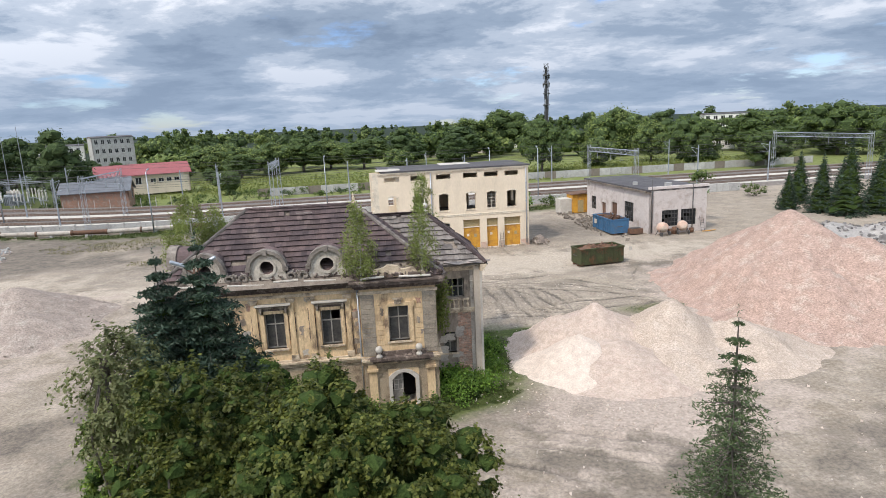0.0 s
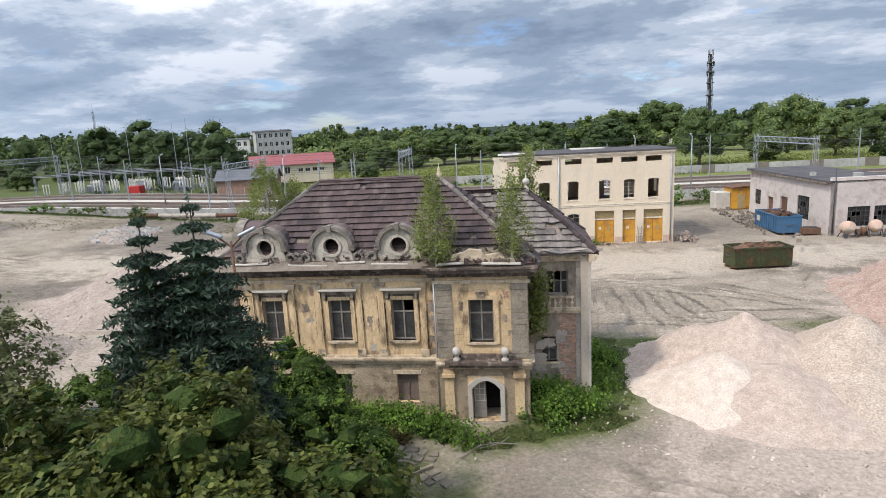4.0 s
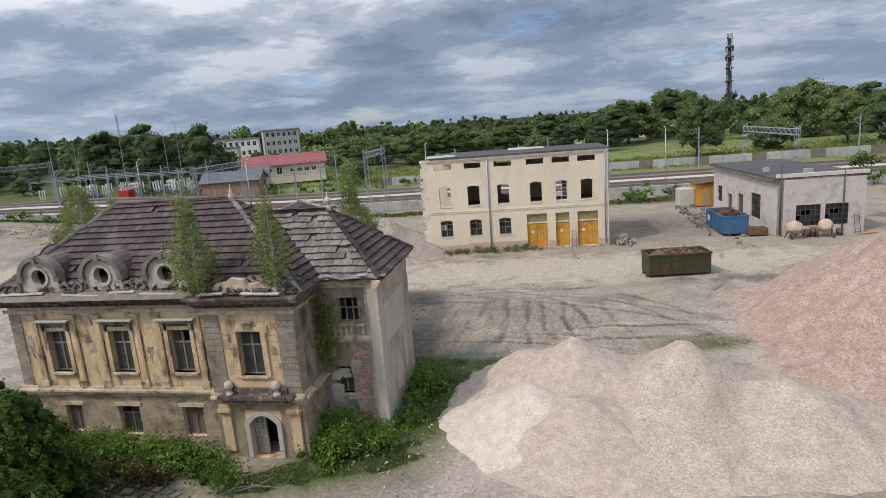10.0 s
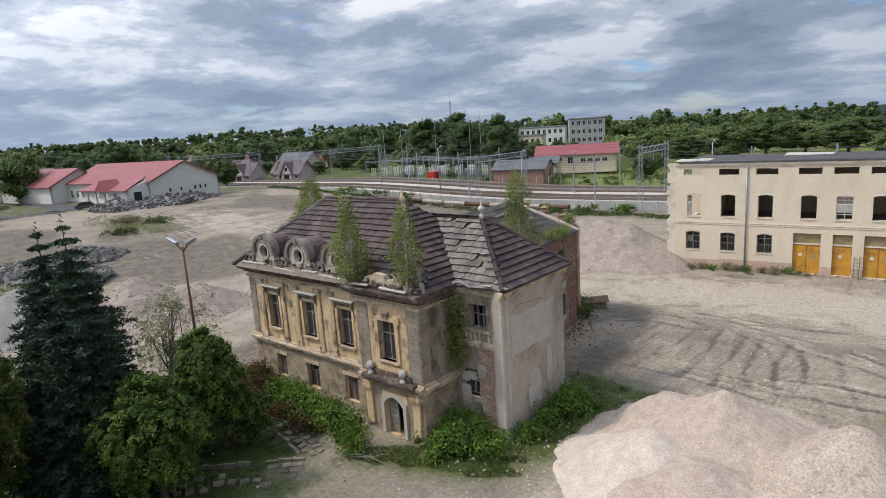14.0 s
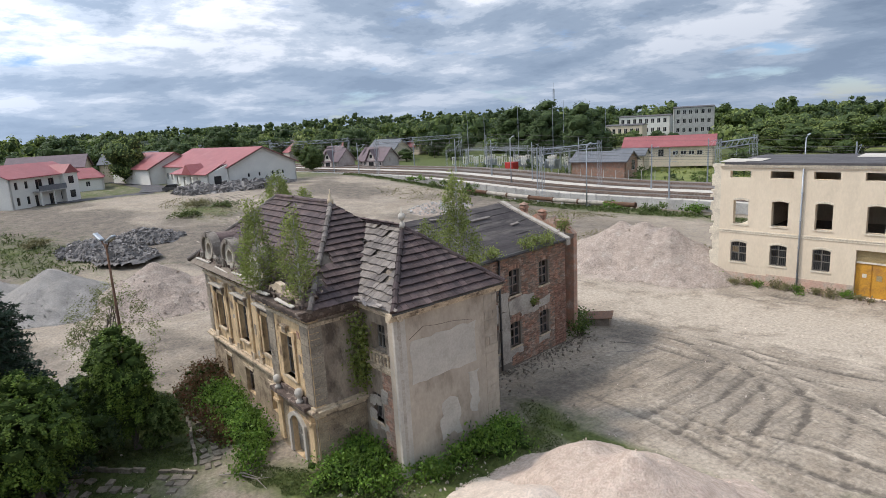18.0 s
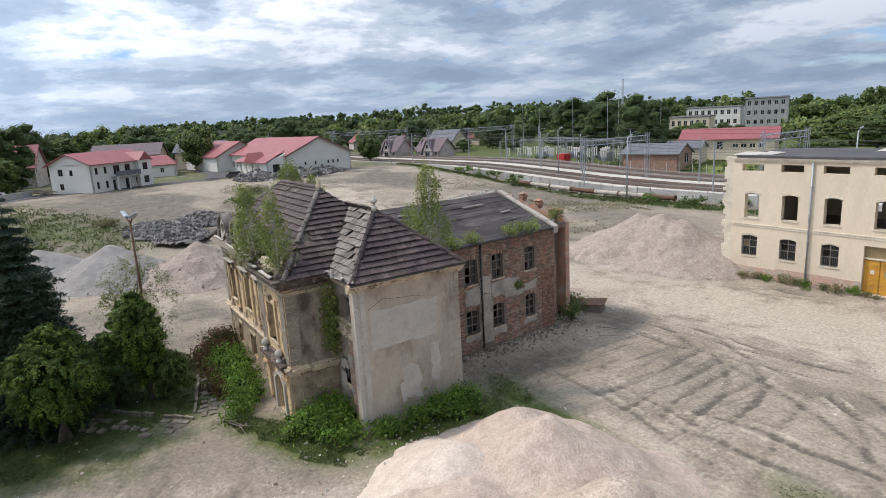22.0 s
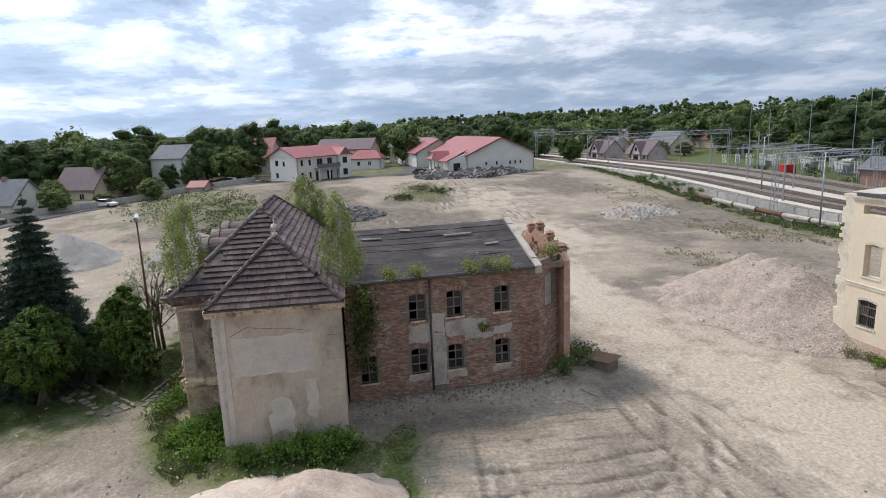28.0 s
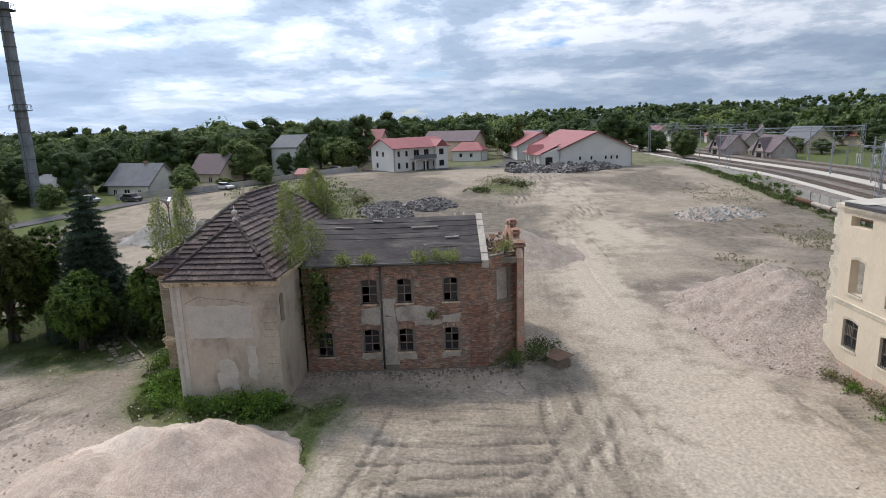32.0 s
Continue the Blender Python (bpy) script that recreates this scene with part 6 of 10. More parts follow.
part("gutter", mb, "darksteel", wing, smooth=True)
# other walls
part("wall", wall(MB(), frame2((-10.2, WL), (0, -1)), WL, -0.3, 6.95, 0.5, [(1.5, 2.5, 4.4, 6.0, 0.1), (4.5, 5.5, 4.4, 6.0, 0.1), (7.5, 8.5, 4.4, 6.0, 0.1)]), "brick", wing)
part("wall", MB().box(-9.7, -0.5, 0.0, 0.4, -0.3, 6.9), "mortar", wing)
# black wall and ceiling added so that the windows stay dark inside
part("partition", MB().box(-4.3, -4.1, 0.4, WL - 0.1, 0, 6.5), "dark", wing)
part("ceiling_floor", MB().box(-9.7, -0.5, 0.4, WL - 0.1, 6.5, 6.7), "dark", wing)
# felt roof in overlapping strips
ez, rzz, rx = 6.95, 9.0, -5.1
mb = MB()
for s in range(9):
    for side, x_e in ((1, 0.42), (-1, -10.6)):
        f0, f1 = s / 9, (s + 1) / 9 + 0.012
        xa, xb = x_e + (rx - x_e) * f0, x_e + (rx - x_e) * min(f1, 1)
        za, zb = ez + (rzz - ez) * f0 + 0.03, ez + (rzz - ez) * min(f1, 1) + 0.015
        k = 12
        for j in range(k):
            ya, yb = -0.6 + (WL + 0.35) * j / k, -0.6 + (WL + 0.35) * (j + 1) / k
            wv = lambda y: 0.045 * n2(y, s, 0.9, 3) - 0.10 * math.sin(math.pi * (y + 0.6) / (WL + 0.4)) * math.sin(math.pi * (f0 + 0.05))
            mb.add([(xa, ya, za + wv(ya)), (xa, yb, za + wv(yb)), (xb, yb, zb + wv(yb)), (xb, ya, zb + wv(ya))], [(0, 1, 2, 3) if side > 0 else (3, 2, 1, 0)])
            mb.add([(xa, ya, za + wv(ya)), (xa, yb, za + wv(yb)), (xa, yb, za + wv(yb) - 0.035), (xa, ya, za + wv(ya) - 0.035)], [(0, 1, 2, 3)])
part("roof_felt", mb, "felt", wing, "sagging black felt roof in strips", kind="stuff")
mb = MB()
mb.add([(0.4, -0.6, ez - 0.06), (0.4, WL - 0.2, ez - 0.06), (rx, WL - 0.2, rzz - 0.2), (rx, -0.6, rzz - 0.2), (-10.6, -0.6, ez - 0.06), (-10.6, WL - 0.2, ez - 0.06)], [(0, 1, 2, 3), (3, 2, 5, 4)])
part("roof_boarding", mb, "timber", wing)
mb = MB()
for x, y, ln, a in ((-3.9, 2.2, 1.2, 86), (-3.7, 7.6, 1.8, 92), (-4.6, 4.4, 0.7, 80), (-2.4, 9.4, 0.9, 95)):
    z = ez + (rzz - ez) * (0.42 - x) / (0.42 - rx) + 0.06
    mb.box(-ln / 2, ln / 2, -0.09, 0.09, 0, 0.03, pose(x, y, z, 0, 0, 0) @ pose(0, 0, 0, 0, 21, 0) @ pose(0, 0, 0, 0, 0, a))
part("loose_board", mb, "paletile", wing, kind="stuff")
# broken gable end: brick slope edge, chamfered bay with niche, stepped piers
for xe in (0.42, -10.6):
    mb = MB()
    for k in range(7):
        f0, f1 = k / 7, (k + 1) / 7 - 0.008
        x0_, x1_ = xe + (rx - xe) * f0, xe + (rx - xe) * f1
        z0_, z1_ = ez + (rzz - ez) * f0, ez + (rzz - ez) * f1
        j_ = rb.uniform(-0.03, 0.04)
        mb.prism([(x0_, WL - 0.38, z0_ - 0.35), (x1_, WL - 0.38, z1_ - 0.35), (x1_, WL - 0.38, z1_ + 0.13 + j_), (x0_, WL - 0.38, z0_ + 0.13 + j_)], (0, 0.42, 0))
    part("gable_coping", mb, "plaster", wing, "worn pale coping along the roof edge", kind="stuff")
gable = [(-10.2, -0.3), (-0.6, -0.3), (-0.6, 6.9), (-1.2, 7.4), (-2.0, 7.2), (-2.3, 7.9), (-3.2, 7.6), (-3.6, 8.1), (-4.4, 7.7), (-5.0, 8.3), (-6.2, 7.6), (-7.0, 7.9), (-8.4, 7.0), (-10.2, 6.8)]
mb = MB().prism([(x, WL + 1.9, z) for x, z in gable], (0, 0.4, 0))
part("gable_wall", mb, "brick", wing, "ruined brick gable with a broken top")
F_c = frame2((0.0, WL - 0.02), (-1.55, 2.1))
CL = 2.6
co = [(0.75, 1.75, 4.2, 6.3, 0.1)]
part("wall", wall(MB(), F_c, CL, -0.3, 7.2, 0.35, co), "mortar", wing)
part("niche_back", fbox(MB(), F_c, 0.7, 1.8, -0.3, -0.16, 4.1, 6.35), "plaster", wing)
part("brickwork", bricks_joined(F_c, 0.0, CL, 0.02, 7.15, [(0.73, 1.77, 4.1, 6.32)], rb, miss=0.05), "brick", wing, kind="stuff")
mb = bricks_joined(frame2((0, 0), (0, 1)), 10.3, WL, 0.02, 4.2, [(0, 0, 0, 0)], rb, proud=0.03)
part("brickwork", mb, "redbrick", wing, "fresh red brick corner", kind="stuff")


def pier(x, y, z0, z1, w, mat="redbrick"):
    mb = MB()
    z, j = z0, 0
    while z < z1:
        d = w / 2 + (rb.uniform(-0.012, 0.012))
        for sx in (-1, 1):
            for sy in (-1, 1):
                mb.box(x + min(0, sx * d), x + max(0, sx * d), y + min(0, sy * d), y + max(0, sy * d), z + 0.006, z + 0.078)
        z += 0.084
    p = part("pier", mb, mat, wing, "red brick pier", kind="stuff")
    c = MB().box(x - w * 0.66, x + w * 0.66, y - w * 0.66, y + w * 0.66, z1 - 0.25, z1 - 0.12)
    c.add([(x - w * 0.7, y - w * 0.7, z1 + 0.02), (x + w * 0.7, y - w * 0.7, z1 + 0.02), (x + w * 0.7, y + w * 0.7, z1 + 0.02), (x - w * 0.7, y + w * 0.7, z1 + 0.02), (x, y, z1 + 0.2)], [(0, 1, 4), (1, 2, 4), (2, 3, 4), (3, 0, 4), (3, 2, 1, 0)])
    part("pier_cap", c, "brick", wing)


pier(-1.72, 13.65, -0.2, 7.7, 0.62)
pier(-3.4, 13.7, 6.4, 8.2, 0.4, "brick")
pier(-5.0, 13.7, 6.8, 8.6, 0.4, "brick")
pier(-6.6, 13.7, 6.4, 8.3, 0.4, "brick")
mb = MB()
for k in range(90):
    chunk(mb, rb.uniform(-6.5, -0.4), rb.uniform(WL - 0.2, WL + 1.9), rb.uniform(6.9, 7.5), rb.uniform(0.08, 0.2), rb, 0.7)
part("brick_debris", mb, "brick", wing, kind="stuff")
mb = MB().box(-9.8, -0.6, WL, WL + 2.0, 6.6, 6.9)
part("roof_slab", mb, "timber", wing)
solo("rusty_steel_sheet", MB().box(-1.0, 1.0, -0.65, 0.65, 0, 0.04, None, 0.01), "rust", "rusty steel sheet on low rubble beside the wing", "steel sheet", at=pose(-3.6, 24.0, 0.55, 8, -6, 30))
solo("old_crate", MB().box(-0.8, 0.8, -0.5, 0.5, -0.1, 0.5, None, 0.03), "timber", "low dark crate under a rusty steel sheet", "crate", at=pose(-3.6, 24.0, 0.0, 0, 0, 30))

# ---------------------------------------------------------------- cream workshop building
YR = 3.8
shop = thing("cream_workshop", -3.7, 40.35, 0.0, YR, "cream plastered workshop shell with empty arched windows and yellow doors", "building")
F_y = frame2((0, 0), (1, 0))
lowy = [(1.55, 2.85, 1.75, 3.48, 0.12), (4.68, 5.95, 1.75, 3.48, 0.12), (7.8, 9.05, 1.75, 3.48, 0.12)]
uppy = [(a, b, 5.0, 7.05, 0.12) for a, b in ((1.65, 2.85), (4.66, 5.9), (7.8, 9.0), (11.18, 12.38), (13.8, 14.98), (16.35, 17.52))]
slot = [(a, b, 8.88, 9.45, 0) for a, b in ((1.3, 3.1), (4.45, 6.17), (7.56, 9.34), (10.9, 12.66), (13.5, 15.25), (16.08, 17.82))]
door_o = [(10.7, 12.8, 0.1, 3.7, 0), (13.68, 15.1, 0.1, 3.7, 0), (15.92, 18.0, 0.1, 3.7, 0)]
YL, YH, YD = 19.1, 10.0, 8.5
part("wall", wall(MB(), F_y, YL, -0.3, YH, 0.5, lowy + uppy + slot + door_o, u_from=0.55), "cream", shop, "cream plaster front wall")
rr = random.Random(9)
# broken west edge of the front
mb = MB()
z = -0.3
while z < YH:
    h = rr.uniform(0.2, 0.45)
    fbox(mb, F_y, -0.25 + 0.3 * abs(n2(z, 1, 0.7, 5)) + rr.uniform(-0.1, 0.25), 0.56, -0.5, 0.0, z, min(z + h, YH))
    z += h
part("broken_edge", mb, "creamtrim", shop, "ragged broken wall edge", kind="stuff")
backo = [(1.2, 3.4, 1.0, 3.4, 0), (1.5, 3.0, 5.0, 7.4, 0), (13.2, 15.0, 4.4, 7.4, 0), (1.3, 3.1, 8.7, 9.5, 0), (7.5, 9.4, 8.7, 9.5, 0), (7.9, 9.0, 5.0, 7.0, 0)]
part("wall", wall(MB(), frame2((YL, YD), (-1, 0)), YL, -0.3, YH - 0.6, 0.45, [(YL - b, YL - a, c, d, h) for a, b, c, d, h in backo], 0.0), "cream", shop)
part("wall", wall(MB(), frame2((YL, 0.0), (0, 1)), YD, -0.3, YH, 0.5, [(2, 3.2, 5, 7, 0.12), (5, 6.2, 5, 7, 0.12)], 0.5), "cream", shop, "cream plaster side wall")
part("wall", wall(MB(), frame2((0.55, YD), (0, -1)), YD - 0.5, -0.3, 4.2, 0.45, (), 1.0), "creamtrim", shop, "broken west end wall")
mb = MB()
mb.box(0.9, YL + 0.15, -0.22, YD + 0.2, YH - 0.02, YH + 0.16)
part("roof", mb, "flatroof", shop, "dark flat roof with curled felt")
mb = MB()
for a, b, y0, y1 in ((0.4, 2.4, -0.1, 2.4), (2.1, 3.4, 0.6, 3.0), (9, 13, 5.5, 8)):
    mb.add([(a, y0, YH + 0.19), (b, y0 + 0.1, YH + 0.2), (b, y1, YH + 0.24), (a, y1, YH + 0.3)], [(0, 1, 2, 3)])
    mb.add([(a, y0, YH + 0.17), (b, y0 + 0.1, YH + 0.18), (b, y1, YH + 0.22), (a, y1, YH + 0.28)], [(3, 2, 1, 0)])
part("felt_flap", mb, "palewall", shop, kind="stuff")
mb = MB()
fbox(mb, F_y, 0.5, YL, -0.05, 0.12, 9.72, 9.85)
fbox(mb, F_y, 0.5, YL, -0.05, 0.18, 9.85, 9.98)
part("cornice", mb, "creamtrim", shop)
mb = MB()
fbox(mb, F_y, 0.5, YL, -0.05, 0.05, 4.22, 4.38)
fbox(mb, F_y, 0.5, YL, -0.05, 0.08, 4.38, 4.46)
part("belt_course", mb, "creamtrim", shop)
mb = MB()
for k, (a, b) in enumerate(((0.3, 4.5), (4.5, 10.65), (12.85, 13.63), (15.15, 15.87), (18.05, 19.1))):
    fbox(mb, F_y, a, b, -0.05, 0.035, -0.2, 0.95 if k == 1 else 0.8)
part("plinth", mb, "pinkbase", shop, "worn pink plinth", kind="stuff")
for a, b, c, d, h in uppy + lowy:
    mb = MB()
    top = arc(a - 0.06, b + 0.06, d + 0.08, h + 0.02)
    mb.prism([F_y(u, 0, z - 0.06) for u, z in top] + [F_y(u, 0, z + 0.1) for u, z in reversed(top)], F_y(0, 0.03, 0) - F_y(0, 0, 0))
    part("window_surround", mb, "creamtrim", shop)
    part("window_sill", fbox(MB(), F_y, a - 0.08, b + 0.08, -0.1, 0.06, c - 0.12, c), "creamtrim", shop)
for a, b, c, d, h in lowy:
    w = window(shop, F_y, a, b, c, d, 0.16, 2, (0, 0.42, 0.75, 1.0), "wood", arch=h, broken=(2,))
    mb = MB()
    for k in range(1, 9):
        u = a + (b - a) * k / 9
        mb.tube(F_y(u, -0.08, c), F_y(u, -0.08, d - 0.05), 0.014, n=5)
    part("window_grille", mb, "darksteel", w)
# a bright frame still hanging in one upper opening
window(shop, F_y, 13.8, 14.98, 5.0, 7.05, 0.3, 2, (0, 0.2, 0.4, 0.6, 0.8, 1.0), "palewall", arch=0.12, broken=tuple(range(1, 11)), bar=0.05)
for k, (a, b, c, d, _) in enumerate(door_o):
    n = 1 if k == 1 else 2
    D = part("door", fbox(MB(), F_y, a, b, -0.34, -0.30, 0.1, 2.68), "yellowdoor", shop, "yellow painted steel door")
    for i in range(n):
        u0, u1 = a + (b - a) * i / n + 0.04, a + (b - a) * (i + 1) / n - 0.04
        part("door_leaf", fbox(MB(), F_y, u0, u1, -0.30, -0.25, 0.14, 2.62), "yellowdoor", D)
        for z in (0.8, 1.5, 2.2):
            part("stiffener", fbox(MB(), F_y, u0 + 0.05, u1 - 0.05, -0.25, -0.235, z, z + 0.04), "yellowdoor", D)
    part("door_sign", fbox(MB(), F_y, a + 0.45, a + 0.72, -0.25, -0.225, 1.6, 1.9), "creamtrim", D)
    if k != 1:
        part("door_sign", fbox(MB(), F_y, b - 0.75, b - 0.4, -0.25, -0.225, 1.45, 1.85), "straw", D)
    part("transom", fbox(MB(), F_y, a, b, -0.34, -0.18, 2.68, 2.80), "creamtrim", shop)
    T = part("boarded_panel", fbox(MB(), F_y, a, b, -0.34, -0.30, 2.80, 3.7), "straw", shop, "dull yellow slatted panel over the door")
    mb = MB()
    for i in range(9):
        fbox(mb, F_y, a + 0.03, b - 0.03, -0.30, -0.275, 2.84 + i * 0.095, 2.90 + i * 0.095)
    part("slat", mb, "straw", T, kind="stuff")
for u in (6.85, 18.75):
    mb = MB()
    mb.tube(F_y(u, 0.12, 0.3), F_y(u, 0.12, 9.7), 0.07, n=8)
    for z in (1.2, 3.4, 5.6, 7.8):
        mb.tube(F_y(u, 0.12, z), F_y(u, 0.12, z + 0.08), 0.10, n=8)
    part("rain_pipe", mb, "galv", shop, smooth=True)
part("ground_floor", MB().box(0.6, YL - 0.5, 0.5, YD - 0.4, 0.02, 0.08), "concrete", shop)
part("upper_floor", MB().box(3.4, YL - 0.5, 0.5, YD - 0.45, 4.2, 4.4), "timber", shop)
part("partition_wall", MB().box(3.3, 3.6, 0.5, YD - 0.45, 0.0, 9.3), "creamtrim", shop)
ladder = thing("wooden_ladder", *(shop.matrix_world @ Vector((15.5, -0.25, 0.0))), YR, "small weathered ladder leaning between the doors", "ladder")
mb = MB()
for u in (-0.2, 0.2):
    part("rail", MB().tube((u, -0.3, 0.0), (u, 0.18, 1.9), 0.03, n=6), "timber", ladder)
for k in range(6):
    f = 0.12 + k * 0.15
    part("rung", MB().tube((-0.2, -0.3 + 0.48 * f, 1.9 * f), (0.2, -0.3 + 0.48 * f, 1.9 * f), 0.018, n=5), "timber", ladder)
# rubble along the foot
mb = MB()
for k in range(420):
    u = rr.uniform(-1.5, 18.5)
    p = shop.matrix_world @ Vector((u, -rr.expovariate(1.6) - 0.05, 0.03))
    chunk(mb, p.x, p.y, 0.05 + rr.uniform(0, 0.1), rr.uniform(0.02, 0.075) * (1.6 if u < 2 else 1), rr, 0.8)
for k in range(160):
    a = rr.uniform(0, 6.3)
    d = abs(rr.gauss(0, 0.7))
    p = shop.matrix_world @ Vector((20.6, 0.4, 0))
    chunk(mb, p.x + d * math.cos(a), p.y + d * math.sin(a), 0.1 + max(0, 0.9 - d * 0.6) * rr.random(), rr.uniform(0.08, 0.22), rr)
solo("rubble", mb, "duskgravel", "broken bricks and dirt along the workshop foot", "rubble", kind="stuff")

# ---------------------------------------------------------------- garage with a flat roof
gar = thing("garage", 31.9, 43.0, 0.0, 5.0, "low garage of dirty whitewashed brick with large steel windows", "garage")
G_s, G_w = frame2((0, 0), (1, 0)), frame2((0, 19.5), (0, -1))
GW, GD, GH = 8.1, 19.5, 5.75
gs = [(1.65, 4.0, 0.85, 3.0, 0), (4.4, 6.6, 0.85, 3.0, 0)]
gw = [(1.6, 3.2, 1.2, 3.2, 0), (5.2, 6.6, 0.1, 2.6, 0), (8.4, 10.2, 0.1, 3.0, 0), (12.4, 15.0, 0.9, 3.6, 0)]
part("wall", wall(MB(), G_s, GW, -0.3, GH, 0.4, gs), "whitewash", gar, "dirty white brick front")
part("wall", wall(MB(), G_w, GD, -0.3, GH - 0.15, 0.4, gw, 0.4), "whitewash", gar, "stained whitewashed side wall")
part("wall", wall(MB(), frame2((GW, 0), (0, 1)), GD, -0.3, GH, 0.4, (), 0.4), "whitewash", gar)
part("wall", wall(MB(), frame2((GW, GD), (-1, 0)), GW, -0.3, GH - 0.2, 0.4, (), 0.4), "whitewash", gar)
part("roof", MB().box(-0.45, GW + 0.3, -0.0, GD + 0.3, GH - 0.15, GH + 0.08), "flatroof", gar, "dark felt flat roof")
part("parapet", MB().box(-0.2, GW + 0.2, -0.12, 0.35, GH + 0.08, GH + 0.42), "whitewash", gar)
mb = MB()
for k in range(12):
    mb.box(-0.5, -0.28, 0.5 + k * 1.6, 1.9 + k * 1.6, GH - 0.3, GH - 0.12)
part("fascia", mb, "timber", gar, kind="stuff")
# black wall added as the unlit garage interior
part("inside", MB().box(0.6, GW - 0.6, 3.5, 3.6, 0, 5), "dark", gar)
for a, b, c, d, h in gs + gw[3:] + gw[:1]:
    F = G_s if (a, b, c, d, h) in gs else G_w
    window(gar, F, a, b, c, d, 0.12, 5 if b - a > 2 else 3, (0, 0.25, 0.5, 0.75, 1.0), "darksteel", broken=(2, 7, 11), bar=0.05, label="rusty steel factory window")
for a, b, c, d, h in gw[1:3]:
    part("door", fbox(MB(), G_w, a, b, -0.25, -0.2, c, d), "rust", gar, "rusty steel door")
for u, top_ in ((0.12, GH + 1.4), (6.0, GH + 0.5)):
    part("rain_pipe", MB().tube(G_s(u, 0.1, 0.2), G_s(u, 0.1, top_), 0.06, n=8), "darksteel", gar, smooth=True)
part("roof_vent", MB().box(3.0, 3.7, 1.2, 1.9, GH + 0.05, GH + 0.7), "concrete", gar)
part("roof_vent", MB().box(1.0, 1.5, 6.2, 6.7, GH + 0.05, GH + 0.5), "concrete", gar)


def gp(u, v, z=0.0):
    return gar.matrix_world @ Vector((u, v, z))


def mixer(u, v, rz):
    p = gp(u, v)
    t = thing("concrete_mixer", p.x, p.y, 0, rz, "rusty old concrete mixer drum on a frame", "mixer", "mixers by the garage")
    mb = MB()
    m = pose(0, 0, 1.05, 72, 0, 0)
    mb.lathe((0, 0, 0), [(0.35, -0.75), (0.62, -0.5), (0.68, 0.1), (0.45, 0.6), (0.38, 0.62)], 14, m)
    part("drum", mb, "pinkbase", t, "dusty pinkish steel drum", smooth=True)
    for s in (-0.6, 0.6):
        part("leg", MB().tube((s, -0.6, 0), (s * 0.9, 0, 1.0), 0.05, n=6).tube((s, 0.6, 0), (s * 0.9, 0, 1.0), 0.05, n=6), "darksteel", t)
    for s in (-0.72, 0.72):
        mb = MB().lathe((0, 0, 0), [(0.25, -0.06), (0.28, 0), (0.25, 0.06)], 12, pose(s, -0.5, 0.27, 0, 90, 0))
        part("wheel", mb, "darksteel", t)


mixer(1.0, -1.3, 20)
mixer(3.9, -1.2, -15)
t = thing("step_ladder", *gp(7.1, -0.6), 5, "small steel step ladder beside the garage wall", "ladder")
for u in (-0.25, 0.25):
    part("rail", MB().tube((u, -0.35, 0), (u, 0.2, 1.9), 0.03, n=6), "darksteel", t)
for k in range(6):
    f = 0.1 + k * 0.16
    part("rung", MB().tube((-0.25, -0.35 + 0.55 * f, 1.9 * f), (0.25, -0.35 + 0.55 * f, 1.9 * f), 0.02, n=5), "darksteel", t)
p = gp(7.9, -1.0)
solo("yellow_plank", MB().box(-1.0, 1.0, -0.12, 0.12, 0, 0.06, None, 0.01), "yellowdoor", "yellow plank lying by the garage", "plank", at=pose(p.x, p.y, 0.02, 0, 0, 12))
for u, v, h in ((2.3, -1.0, 0.7), (2.9, -0.9, 0.9), (5.4, -0.9, 0.6)):
    p = gp(u, v)
    solo("steel_drum", MB().lathe((0, 0, 0), [(0.28, 0), (0.3, 0.02), (0.3, h * 0.5), (0.315, h * 0.52), (0.3, h * 0.55), (0.3, h - 0.03), (0.28, h)], 14), "rust", "rusty steel drum standing by the garage", "drum", "drums by the garage", smooth=True, at=pose(p.x, p.y, 0))
p = gp(-1.6, 1.0)
t = thing("scrap_bin", p.x, p.y, 0.0, 5, "small rusty scrap bin at the garage corner", "bin")
part("body", MB().box(-0.9, 0.9, -0.5, 0.5, 0.08, 0.75, None, 0.03), "rust", t)
part("scrap", MB().box(-0.7, 0.7, -0.35, 0.35, 0.75, 0.85, None, 0.04), "darksteel", t)


